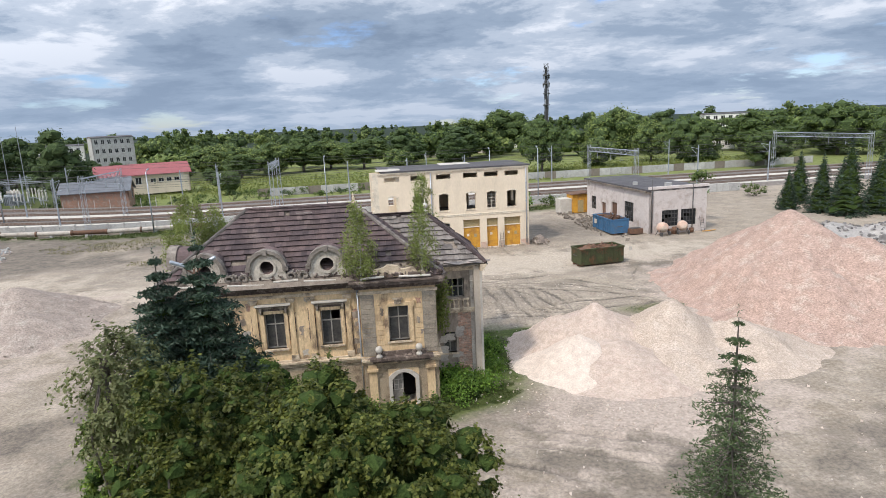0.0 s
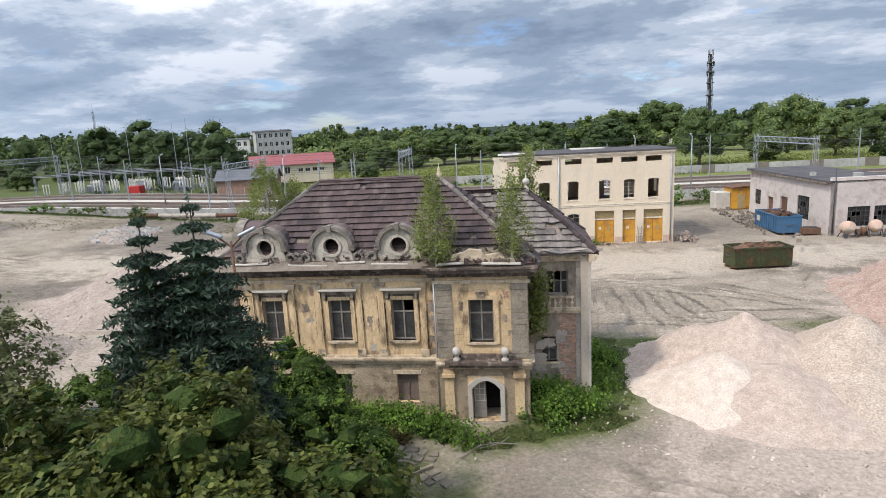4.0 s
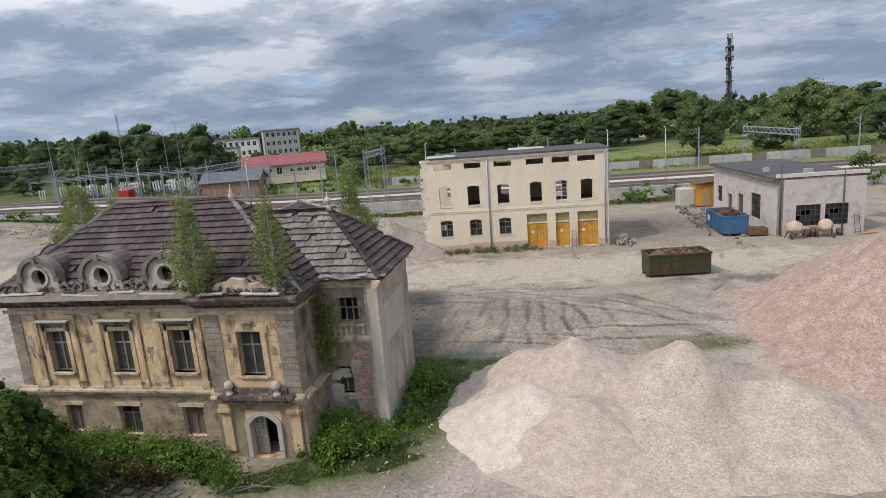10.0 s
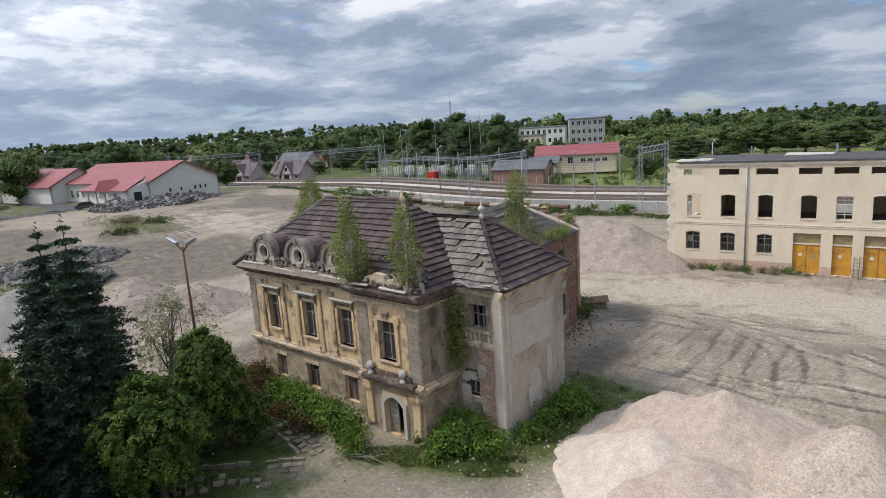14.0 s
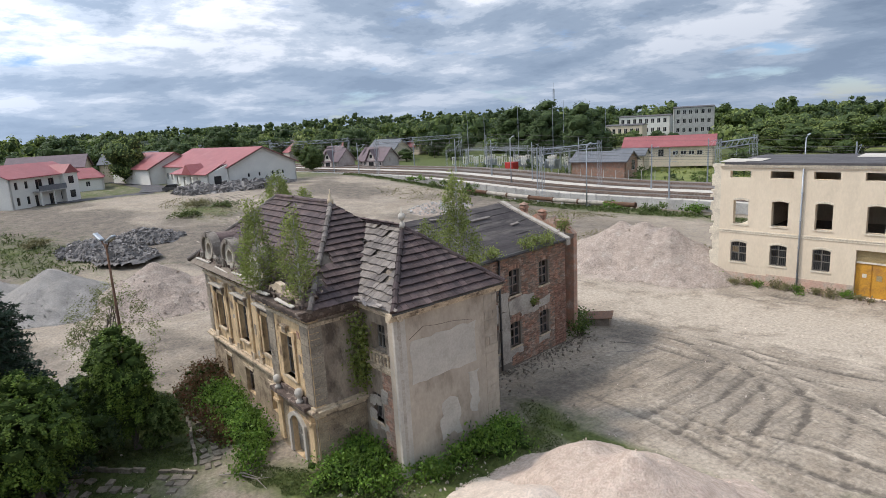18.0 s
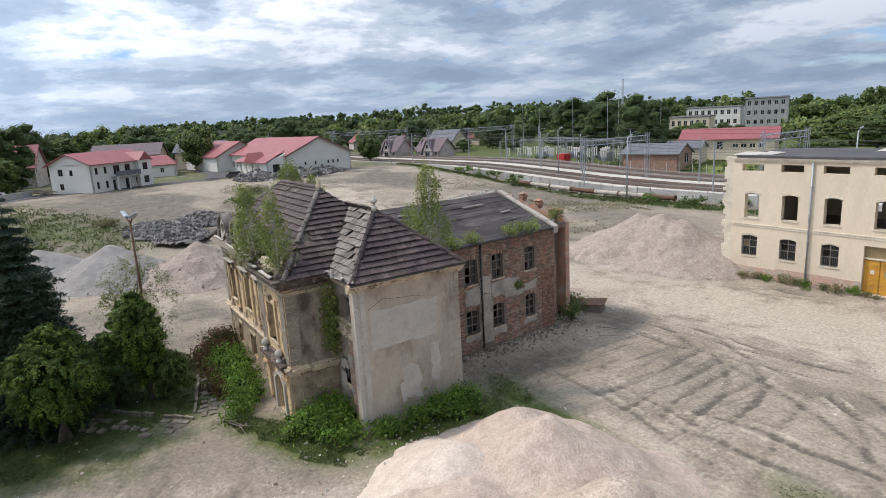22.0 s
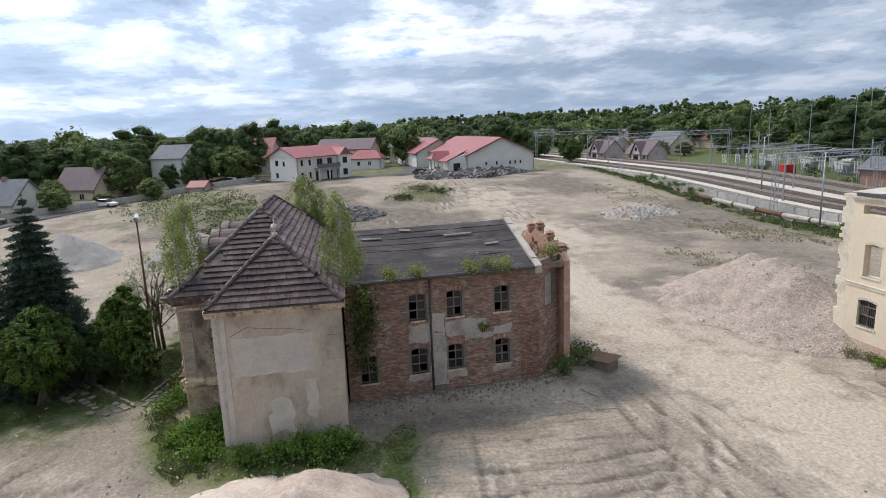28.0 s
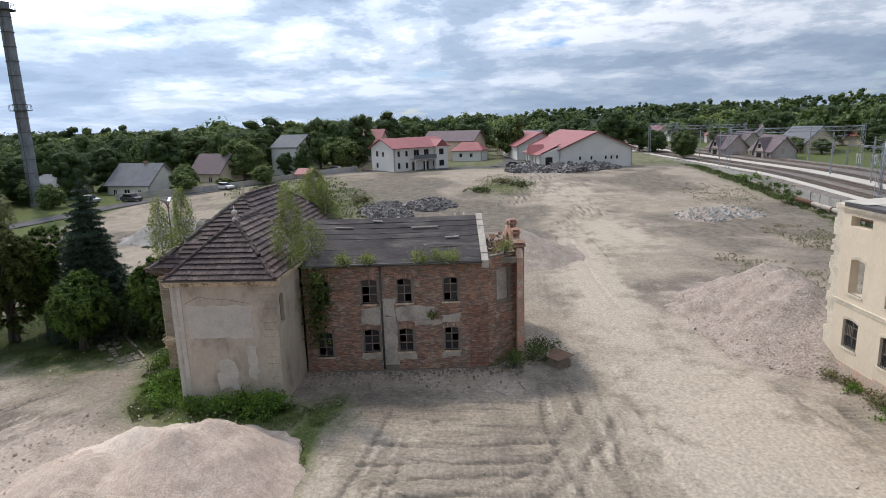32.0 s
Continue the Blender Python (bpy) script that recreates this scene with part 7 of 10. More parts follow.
def skip_bin(name, x, y, rz, L, W, H, mat, label, fill):
    """Open-top roll-off container: walls with ribs and rim, runners, and what lies in it."""
    t = thing(name, x, y, 0, rz, label, "container")
    mb = MB()
    mb.box(0.06, L - 0.06, 0.06, W - 0.06, 0.18, 0.26)
    part("floor", mb, "rust", t)
    for nm, b in (("side_wall", (0, L, 0, 0.06)), ("side_wall", (0, L, W - 0.06, W)), ("end_wall", (0, 0.06, 0.06, W - 0.06)), ("end_wall", (L - 0.06, L, 0.06, W - 0.06))):
        mb = MB().box(b[0], b[1], b[2], b[3], 0.18, H)
        part(nm, mb, mat, t)
    for k in range(int(L / 0.55) + 1):
        u = 0.05 + k * (L - 0.16) / int(L / 0.55)
        for v in (-0.07, W):
            part("rib", MB().box(u, u + 0.09, v, v + 0.07, 0.2, H - 0.1), mat, t)
    mb = MB()
    for b in ((-0.06, L + 0.06, -0.09, 0.07), (-0.06, L + 0.06, W - 0.07, W + 0.09), (-0.06, 0.08, 0.07, W - 0.07), (L - 0.08, L + 0.06, 0.07, W - 0.07)):
        mb.box(b[0], b[1], b[2], b[3], H - 0.1, H + 0.06)
    part("rim", mb, mat, t)
    for v in (0.5, W - 0.68):
        part("runner", MB().box(-0.1, L + 0.1, v, v + 0.18, 0.0, 0.18), "rust", t)
    part("hook_bar", MB().tube((-0.12, W / 2 - 0.4, 1.1), (-0.12, W / 2 + 0.4, 1.1), 0.04, n=6), "darksteel", t)
    r = random.Random(int(L * 10))
    mb = MB()
    for k in range(fill):
        chunk(mb, r.uniform(0.4, L - 0.4), r.uniform(0.3, W - 0.3), H - r.uniform(0.05, 0.5), r.uniform(0.12, 0.45), r, 0.6)
    for k in range(10):
        mb.box(-1.0, 1.0, -0.06, 0.06, -0.03, 0.03, pose(r.uniform(1.2, L - 1.2), r.uniform(0.6, W - 0.6), H - 0.05 + r.uniform(-0.1, 0.25), r.uniform(-8, 8), r.uniform(-10, 10), r.uniform(-60, 60)))
    mb.box(0.1, L - 0.1, 0.1, W - 0.1, H - 0.7, H - 0.45)
    part("scrap_load", mb, "rust", t, "rusty scrap and timber", kind="stuff")
    return t


gb = skip_bin("scrap_container", 17.5, 28.2, 8.0, 5.0, 2.2, 1.85, "greensteel", "dark green open-top container full of rusty scrap", 60)
part("plate", MB().box(5.6, 5.95, -0.085, -0.075, 1.3, 1.75), "palewall", gb, "small pale plate")
bb = skip_bin("scrap_container", 29.4, 44.1, 94, 5.8, 2.4, 2.0, "bluesteel", "blue open-top container beside the garage", 50)
part("plate", MB().box(4.4, 5.2, 2.47, 2.48, 0.9, 1.5), "palewall", bb, "pale painted mark")
t = thing("yellow_hut", 29.6, 65.5, 0.0, 4, "yellow sheet-metal hut with a rusty roof", "hut")
part("wall", MB().box(-1.4, 1.4, -1.3, 1.3, 0, 3.0, None, 0.03), "yellowdoor", t)
part("roof", MB().prism([(-1.6, -1.6, 3.0), (1.6, -1.6, 3.25), (1.6, -1.6, 3.33), (-1.6, -1.6, 3.08)], (0, 3.2, 0)), "rust", t)
part("door", MB().box(-0.5, 0.5, -1.34, -1.3, 0.1, 2.1), "straw", t)
part("annex", MB().box(-3.4, -1.45, -1.1, 1.2, 0, 2.4, None, 0.03), "palewall", t, "pale sheet annex")
# low rubble and planks round the hut and bins
rr = random.Random(77)
mb = MB()
for k in range(260):
    chunk(mb, 25.5 + abs(rr.gauss(0, 2.4)), 54 + rr.gauss(0, 5), 0.08 + rr.uniform(0, 0.15), rr.uniform(0.06, 0.28), rr, 0.7)
for k in range(160):
    chunk(mb, 22 + rr.gauss(0, 3.2), 28.3 + rr.gauss(0, 0.7), 0.04, rr.uniform(0.02, 0.06), rr, 0.7)
solo("scattered_rubble", mb, "mortar", "scattered bricks and scrap on the yard", "rubble", kind="stuff")

# ---------------------------------------------------------------- railway
def rp(s, d, z=0.0):
    x, y = rail_pt(s, d)
    return Vector((x, y, z + rise(x) * 0.55))


def along(mb, s0, s1, step, section):
    """Sweeps a section of (d, z) along the railway."""
    n, k = int((s1 - s0) / step), len(section)
    vs, fs = [], []
    for i in range(n + 1):
        s = s0 + (s1 - s0) * i / n
        vs += [rp(s, d, z) for d, z in section]
    for i in range(n):
        fs += [(i * k + j, (i + 1) * k + j, (i + 1) * k + j + 1, i * k + j + 1) for j in range(k - 1)]
    return mb.add(vs, fs)


tagged(solo("railway_bed", along(MB(), -420, 320, 10, [(3.5, -0.2), (5.5, 0.55), (31.5, 0.6), (33.5, -0.2)]), "ballast"), "grey stone ballast bed of the railway", "railway bed", kind="structure")
TRACKS = (9.0, 13.8, 20.5, 27.0)
for d in TRACKS:
    t = thing("railway_track", *rp(0, d, 0.6), 3.5, "railway track with rusty rails on concrete sleepers", "railway track", "parallel tracks")
    inv = t.matrix_world.inverted()
    for e in (-0.72, 0.72):
        mb = along(MB(), -400, 300, 20, [(d + e - 0.06, 0.62), (d + e - 0.035, 0.80), (d + e + 0.035, 0.80), (d + e + 0.06, 0.62)])
        part("rail", mb.moved(inv), "rail", t)
    mb = MB()
    for k in range(560):
        s = -220 + k * 0.62
        c = rp(s, d, 0.62)
        mb.box(-0.11, 0.11, -1.2, 1.2, 0, 0.07, pose(c.x, c.y, c.z, 0, 0, 3.5))
    part("sleeper", mb.moved(inv), "mortar", t, kind="stuff")
tagged(solo("service_strip", along(MB(), -300, 200, 10, [(15.8, 0.62), (16.0, 0.72), (18.6, 0.72), (18.8, 0.62)]), "palewall"), "pale paved strip between the tracks", "path", kind="structure")
tagged(solo("service_strip", along(MB(), -300, 200, 10, [(5.9, 0.56), (6.1, 0.66), (7.5, 0.66), (7.6, 0.56)]), "palewall"), "pale gravel strip beside the tracks", "path", kind="structure")

fence = thing("concrete_fence", *rp(0, 0), 3.5, "weathered grey concrete panel fence along the railway", "fence")
fi = fence.matrix_world.inverted()
panel = MB().box(-1.2, 1.2, -0.04, 0.04, 0.0, 1.55, None, 0.015).mesh("panel", "concrete")
post = MB().box(-0.09, 0.09, -0.09, 0.09, -0.2, 1.75, None, 0.02).mesh("post", "concrete")
rf = random.Random(2)
for k in range(82):
    s = -138 + k * 2.5
    for me, nm, ss in ((panel, "panel", s + 1.25), (post, "post", s)):
        c = rp(ss, rf.uniform(-0.04, 0.04))
        ob = new(nm, me)
        ob.parent = fence
        ob.matrix_basis = fi @ pose(c.x, c.y, c.z, rf.uniform(-1.5, 1.5), 0, 3.5 + rf.uniform(-0.6, 0.6))
wall2 = thing("graffiti_wall", *rp(30, 44), 3.5, "pale grey wall with faded paint beyond the tracks", "wall")
w2i = wall2.matrix_world.inverted()
for k in range(50):
    c = rp(-28 + k * 3.0, 44)
    part("panel", MB().box(-1.48, 1.48, -0.08, 0.08, 0, 1.9, w2i @ pose(c.x, c.y, c.z, 0, 0, 3.5), 0.02), "concrete" if k % 4 else "mortar", wall2)

# yellow-green pipe beside the fence
pipe = thing("pipeline", *rp(-52, -2.2), 3.5, "long dull yellow pipeline on low supports", "pipe")
pi_ = pipe.matrix_world.inverted()
for k in range(7):
    a, b = rp(-68 + k * 5.2, -2.6, 0.75), rp(-68 + k * 5.2 + 5.0, -2.6, 0.75)
    part("pipe_section", MB().tube(a, b, 0.36, n=14).moved(pi_), "plaster" if k % 3 else "rust", pipe, smooth=False)
    part("flange", MB().tube(b - Vector((0.1, 0, 0)), b + Vector((0.12, 0.01, 0)), 0.44, n=14).moved(pi_), "rust", pipe)
    c = rp(-66 + k * 5.2, -2.6)
    part("support", MB().box(-0.2, 0.2, -0.4, 0.4, -0.1, 0.45, pi_ @ pose(c.x, c.y, c.z, 0, 0, 3.5)), "concrete", pipe)


def lattice(mb, x, y, z0, z1, w, n=None, t=0.035):
    """A four-legged lattice column."""
    h = w / 2
    for sx in (-1, 1):
        for sy in (-1, 1):
            mb.tube((x + sx * h, y + sy * h, z0), (x + sx * h * 0.75, y + sy * h * 0.75, z1), t, n=4)
    n = n or int((z1 - z0) / (w * 1.3))
    for i in range(n):
        a, b = z0 + (z1 - z0) * i / n, z0 + (z1 - z0) * (i + 1) / n
        s = 1 if i % 2 else -1
        for sy in (-1, 1):
            mb.tube((x - s * h, y + sy * h, a), (x + s * h, y + sy * h, b), t * 0.6, n=4)
            mb.tube((x + sy * h, y - s * h, a), (x + sy * h, y + s * h, b), t * 0.6, n=4)
    return mb


def portal(s, d0, d1, h, w=0.7):
    """Overhead-line portal: two lattice columns and a lattice beam across the tracks."""
    c = rp(s, (d0 + d1) / 2)
    t = thing("catenary_portal", c.x, c.y, c.z, 3.5, "grey lattice steel portal carrying overhead wires", "portal", "catenary portals")
    half = (d1 - d0) / 2
    for e in (-half, half):
        part("column", lattice(MB(), 0, e, 0, h + 0.5, w), "galv", t)
    mb = MB()
    for sx in (-w / 2, w / 2):
        for z in (h - 0.9, h):
            mb.tube((sx, -half, z), (sx, half, z), 0.05, n=4)
    n = int(half * 2 / 1.0)
    for i in range(n):
        a, b = -half + 2 * half * i / n, -half + 2 * half * (i + 1) / n
        for sx in (-w / 2, w / 2):
            mb.tube((sx, a, h - 0.9 if i % 2 else h), (sx, b, h if i % 2 else h - 0.9), 0.03, n=4)
        mb.tube((-w / 2, a, h), (w / 2, b, h), 0.025, n=4)
    part("beam", mb, "galv", t)
    for d in TRACKS:
        e = d - (d0 + d1) / 2
        if abs(e) < half:
            part("hanger", MB().tube((0, e, h - 0.9), (0, e, h - 2.4), 0.035, n=5).tube((0, e - 0.9, h - 2.2), (0, e, h - 1.8), 0.025, n=4), "galv", t)


for s, a, b, h in ((-50.5, -1.5, 16.5, 9.2), (46.5, 2.5, 25, 8.6), (-21.5, 2.5, 16, 9.8), (-104, 2.5, 31, 9.4), (-158, 2.5, 31, 9.4), (98, 2.5, 31, 9.4), (-214, 2.5, 31, 9.4)):
    portal(s, a, b, h)


def mast(s, d, h):
    c = rp(s, d)
    t = thing("catenary_mast", c.x, c.y, c.z, 3.5, "slim grey overhead-line mast with a bracket", "mast", "catenary masts")
    part("pole", MB().tube((0, 0, 0), (0, 0, h), 0.16, 0.11, 8), "galv", t)
    part("bracket", MB().tube((0, 0, h - 0.8), (0, 2.6, h - 0.5), 0.04, n=5).tube((0, 0, h - 2.2), (0, 2.6, h - 0.6), 0.03, n=5).tube((0, 0, h - 2.2), (0, 2.7, h - 2.3), 0.03, n=5), "galv", t)
    part("insulator", MB().lathe((0, 0.5, h - 2.27), [(0.03, 0), (0.07, 0.04), (0.03, 0.08), (0.07, 0.12), (0.03, 0.16)], 8), "white", t)


for s in (-130, -118, -92, -80, -68, -58, -40, -31, -8, 4, 16, 62, 78):
    mast(s, 6.6 if s % 4 else 17.4, 8.8)
for s in (-125, -95, -66, -36, 10, 40, 70):
    mast(s, 31.8, 9.0)
mb = MB()
for d in TRACKS:
    for z in (6.4, 7.7):
        for k in range(24):
            s = -300 + k * 25
            mb.tube(rp(s, d, z), rp(s + 12.5, d, z - (0.5 if z > 7 else 0)), 0.018, n=4, caps=False)
            mb.tube(rp(s + 12.5, d, z - (0.5 if z > 7 else 0)), rp(s + 25, d, z), 0.018, n=4, caps=False)
for d, z in ((5.0, 8.9), (17.5, 9.3), (31.9, 9.2)):
    for k in range(20):
        mb.tube(rp(-300 + k * 30, d, z), rp(-270 + k * 30, d, z), 0.02, n=4, caps=False)
solo("overhead_wires", mb, "darksteel", "thin dark overhead wires above the tracks", "wires", kind="stuff")


def street_lamp(x, y, h, mat, label, heads=1, arm=1.2, rz=0.0, group="", rtop=0.07):
    t = thing("street_lamp", x, y, rise(x, y) * (0.55 if y > 70 else 1), rz, label, "street lamp", group)
    part("pole", MB().tube((0, 0, -0.1), (0, 0, h - 0.2), 0.10 if heads == 2 else 0.13, rtop, 10), mat, t, smooth=True)
    for s in ((1,) if heads == 1 else (-1, 1)):
        tip = -24 * s if heads == 2 else -12 * s
        part("arm", MB().tube((0, 0, h - 0.45), (s * arm * 0.8, 0, h + 0.02), 0.04, n=6), mat, t)
        a = MB().box(-0.36, 0.36, -0.13, 0.13, -0.06, 0.07, pose(s * arm, 0, h + 0.1, 0, tip, 0), 0.04)
        lum = part("lamp_head", a, "galv", t)
        part("lens", MB().box(-0.26, 0.26, -0.10, 0.10, -0.09, -0.06, pose(s * arm, 0, h + 0.1, 0, tip, 0)), "palewall", lum)


street_lamp(-11.4, -5.0, 9.95, "rust", "tall rusty street lamp with two short upturned heads", 2, 0.62, 15, "", 0.05)
for x, y in ((27.2, 81.5), (18.4, 84.0), (-39.8, 69.6), (-13.0, 84.5), (-70, 83)):
    street_lamp(x, y, 10.2, "galv", "slim pale street lamp beside the railway", 1, 0.9, 90, "railway lamps")

# ---------------------------------------------------------------- substation beyond the tracks
sub = thing("substation", -92, 103, 1.0, 3.5, "outdoor electrical substation with steel gantries and pale insulators", "substation")
rs = random.Random(8)
for i in range(6):
    for j in range(3):
        x, y = -22 + i * 8.5, j * 8.0
        part("gantry_post", lattice(MB(), x, y, 0, 6.2, 0.4, 6), "galv", sub)
for j in range(3):
    for z in (5.9, 6.2):
        part("gantry_beam", MB().box(-22, 21, j * 8.0 - 0.07, j * 8.0 + 0.07, z, z + 0.1), "galv", sub)
for i in range(30):
    x, y = -21 + (i % 15) * 2.9, 2.0 + (i // 15) * 7.0 + (i % 3) * 1.6
    u = part("breaker", MB().box(x - 0.8, x + 0.8, y - 0.12, y + 0.12, 1.8, 2.0).box(x - 0.1, x + 0.1, y - 0.1, y + 0.1, 0, 1.8), "galv", sub)
    for k in range(3):
        part("insulator", MB().lathe((x - 0.7 + k * 0.7, y, 2.0), [(0.07, 0)] + [q for z in range(7) for q in ((0.14, 0.12 + z * 0.24), (0.07, 0.22 + z * 0.24))] + [(0.17, 1.75), (0.17, 2.1)], 8), "white", u)
for x in (-14, -2, 8):
    u = part("transformer", MB().box(x - 1.6, x + 1.6, 9.0, 11.2, 0.3, 3.0, None, 0.06), "galv", sub)
    for k in range(9):
        part("radiator_fin", MB().box(x - 1.5 + k * 0.36, x - 1.4 + k * 0.36, 8.5, 9.0, 0.5, 2.6), "galv", u)
    part("conservator", MB().tube((x - 1.2, 10, 3.5), (x + 1.2, 10, 3.5), 0.4, n=12), "palewall", u)
part("red_cabinet", MB().box(1.2, 3.8, -1.2, 1.2, 0, 3.0, None, 0.05), surf("red_enamel", (0.42, 0.035, 0.025), (0.35, 0.03, 0.022), 1.0, 0.5, 0.03), sub, "red steel cabinet")
for k in range(26):
    part("fence_post", MB().box(-30 + k * 3.0 - 0.05, -30 + k * 3.0 + 0.05, -5.05, -4.95, 0, 2.0), "concrete", sub)
for i, (x, h) in enumerate(((-26, 16), (-19, 15), (-6, 17), (6, 17), (9.5, 18), (22, 15))):
    part("lightning_mast", MB().tube((x, 13, 0), (x, 13, h), 0.13, 0.05, 6), "galv", sub)

# ---------------------------------------------------------------- buildings round about


def gable_house(x, y, z, rz, L, W, he, hr, wallm, roofm, label, name="house", over=0.5, wins=(), category="house", storeys=1, chimney=None, hip=0.0):
    """A house with a ridge along its local x, eaves at he, ridge at hr; wins: (side, u, z0, w, h)."""
    t = thing(name, x, y, z + lift(x, y), rz, label, category)
    for F, ln, nm in ((frame2((0, 0), (1, 0)), L, "s"), (frame2((L, 0), (0, 1)), W, "e"), (frame2((L, W), (-1, 0)), L, "n"), (frame2((0, W), (0, -1)), W, "w")):
        ops = [(u, u + w, z0, z0 + h, 0) for sd, u, z0, w, h in wins if sd == nm]
        mb = wall(MB(), F, ln, -0.6, he, 0.3, ops)
        if nm in "ew" and not hip:
            mb.prism([F(0, 0, he), F(ln, 0, he), F(ln / 2, 0, hr)], F(0, -0.3, 0) - F(0, 0, 0))
        part("wall", mb, wallm, t)
        for u0, u1, a, b, _ in ops:
            window(t, F, u0, u1, a, b, 0.1, 2 if u1 - u0 > 0.9 else 1, (0, 1.0), "white", bar=0.07)
    sl = (hr - he) / (W / 2)
    for sgn, y0, y1 in ((1, -over, W / 2), (-1, W + over, W / 2)):
        za = he - over * sl
        a0, a1 = (-over, L + over)
        h0 = hip
        mb = MB().prism([(a0, y0, za), (a1, y0, za), (a1 - h0, y1, hr), (a0 + h0, y1, hr)], (0, 0, 0.14))
        part("roof", mb, roofm, t)
    if hip:
        for a, b in ((-over, -over + hip), (L + over, L + over - hip)):
            part("roof", MB().prism([(a, -over, he - over * sl), (a, W + over, he - over * sl), (b, W / 2, hr)], (0, 0, 0.14)), roofm, t)
    else:
        for a in (-over, L + over - 0.08):
            for y0, y1 in ((-over, W / 2), (W + over, W / 2)):
                mb = MB()
                mb.prism([(a, y0, he - over * sl - 0.02), (a, y1, hr - 0.02), (a, y1, hr - 0.2), (a, y0, he - over * sl - 0.2)], (0.08, 0, 0))
                part("bargeboard", mb, "brownwood", t)
    # slab in the same black, for an unlit interior
    part("floor_slab", MB().box(0.4, L - 0.4, 0.4, W - 0.4, 0, 0.1), "dark", t)
    if chimney:
        cx, cy, ch = chimney
        part("chimney", MB().box(cx - 0.35, cx + 0.35, cy - 0.35, cy + 0.35, he, ch, None, 0.03), "redbrick", t)
    return t


# white hall with a red roof
hall = gable_house(-137.5, 31.0, 2.4, 8.0, 32, 16.6, 4.3, 7.9, "white", "redroof", "long white hall with a wide red sheet roof", "white_hall", 0.6,
                   [("e", 4.4, 1.7, 0.55, 0.9), ("e", 7.0, 1.7, 0.55, 0.9), ("e", 10.3, 1.7, 0.55, 0.9), ("e", 11.6, 1.7, 0.55, 0.9), ("e", 12.9, 1.7, 0.55, 0.9)] + [("s", 1.5 + k * 2.3, 1.0, 1.1, 1.6) for k in range(6)], "hall")
porch = part("porch", wall(MB(), frame2((16, -4.5), (1, 0)), 15.8, -0.6, 3.2, 0.3, [(1.2 + k * 3.2, 2.6 + k * 3.2, 0.2, 2.5, 0) for k in range(4)]), "white", hall, "low porch wing with a red roof")
part("porch_roof", MB().prism([(15.2, -5.2, 3.0), (32.4, -5.2, 3.0), (30.5, 0.6, 5.3), (17.2, 0.6, 5.3)], (0, 0, 0.14)), "redroof", porch)
part("porch_end", MB().prism([(31.8, -4.5, -0.5), (31.8, 0.0, -0.5), (31.8, 0.0, 4.8), (31.8, -4.5, 3.1)], (-0.3, 0, 0)), "white", porch)
part("porch_window", MB().box(31.8, 31.86, -3.2, -1.6, 0.9, 2.6), "glass", porch)
part("porch_gable", MB().prism([(22, -5.6, 3.0), (27, -5.6, 3.0), (24.5, -5.6, 5.2)], (0, 3.6, 0)), "redroof", porch)
gable_house(-160, 24.0, 2.4, 8.0, 24, 13, 4.0, 7.4, "white", "redroof", "red-roofed rear wing of the white hall", "white_hall", 0.6, (), "hall")

# white two-storey house with a balcony and a red roof
h2 = thing("white_house", -107.1, -2.3, 3.8, 131.8, "white two-storey house with a red roof and a balcony", "house")
H2L, H2W, h2e, h2r = 15.5, 10.0, 5.7, 7.7
lf, sf = frame2((0, 0), (1, 0)), frame2((0, H2W), (0, -1))
lo_ = [(1.0, 1.7, 0.8, 2.2, 0), (3.2, 3.9, 0.8, 2.2, 0), (5.0, 5.8, 0.1, 2.2, 0), (8.3, 9.9, 0.1, 2.2, 0), (11.2, 12.0, 0.8, 2.2, 0), (13.6, 14.2, 0.8, 2.2, 0)]
up_o = [(1.0, 1.7, 3.6, 4.9, 0), (3.2, 3.9, 3.6, 4.9, 0), (5.6, 7.2, 3.2, 5.0, 0), (8.6, 10.0, 3.2, 5.0, 0), (13.6, 14.2, 3.6, 4.9, 0)]
so_ = [(2.0, 3.0, 0.9, 2.1, 0), (2.0, 3.2, 3.6, 4.9, 0), (4.8, 5.6, 3.6, 4.7, 0)]
for F, ln, ops in ((lf, H2L, lo_ + up_o), (sf, H2W, so_)):
    part("wall", wall(MB(), F, ln, -0.8, h2e, 0.3, ops), "white", h2)
    for a, b, c, d, _ in ops:
        window(h2, F, a, b, c, d, 0.1, 2 if b - a > 0.9 else 1, (0, 1.0), "brownwood", bar=0.07)
part("wall", MB().box(0.3, H2L, H2W - 0.3, H2W, -0.8, h2e), "white", h2)
part("wall", MB().box(H2L - 0.3, H2L, 0.3, H2W - 0.3, -0.8, h2e), "white", h2)
# slab painted black as the darkness inside the house
part("floor_slab", MB().box(0.4, H2L - 0.4, 0.4, H2W - 0.4, 2.7, 2.85), "dark", h2)
for x in (0, H2L):
    part("gable", MB().prism([(x - 0.15, 0, h2e), (x - 0.15, H2W, h2e), (x - 0.15, H2W / 2, h2r)], (0.3, 0, 0)), "white", h2)
for y0 in (-0.7, H2W + 0.7):
    part("roof", MB().prism([(-0.7, y0, h2e - 0.28), (H2L + 0.7, y0, h2e - 0.28), (H2L + 0.7, H2W / 2, h2r), (-0.7, H2W / 2, h2r)], (0, 0, 0.16)), "redroof", h2)
part("cross_gable", MB().prism([(11.2, -1.4, h2e - 0.1), (15.0, -1.4, h2e - 0.1), (13.1, -1.4, h2e + 1.6)], (0, 5.5, 0)), "redroof", h2)
part("bay", MB().box(11.4, 14.8, -1.1, 0.0, -0.8, h2e), "white", h2)
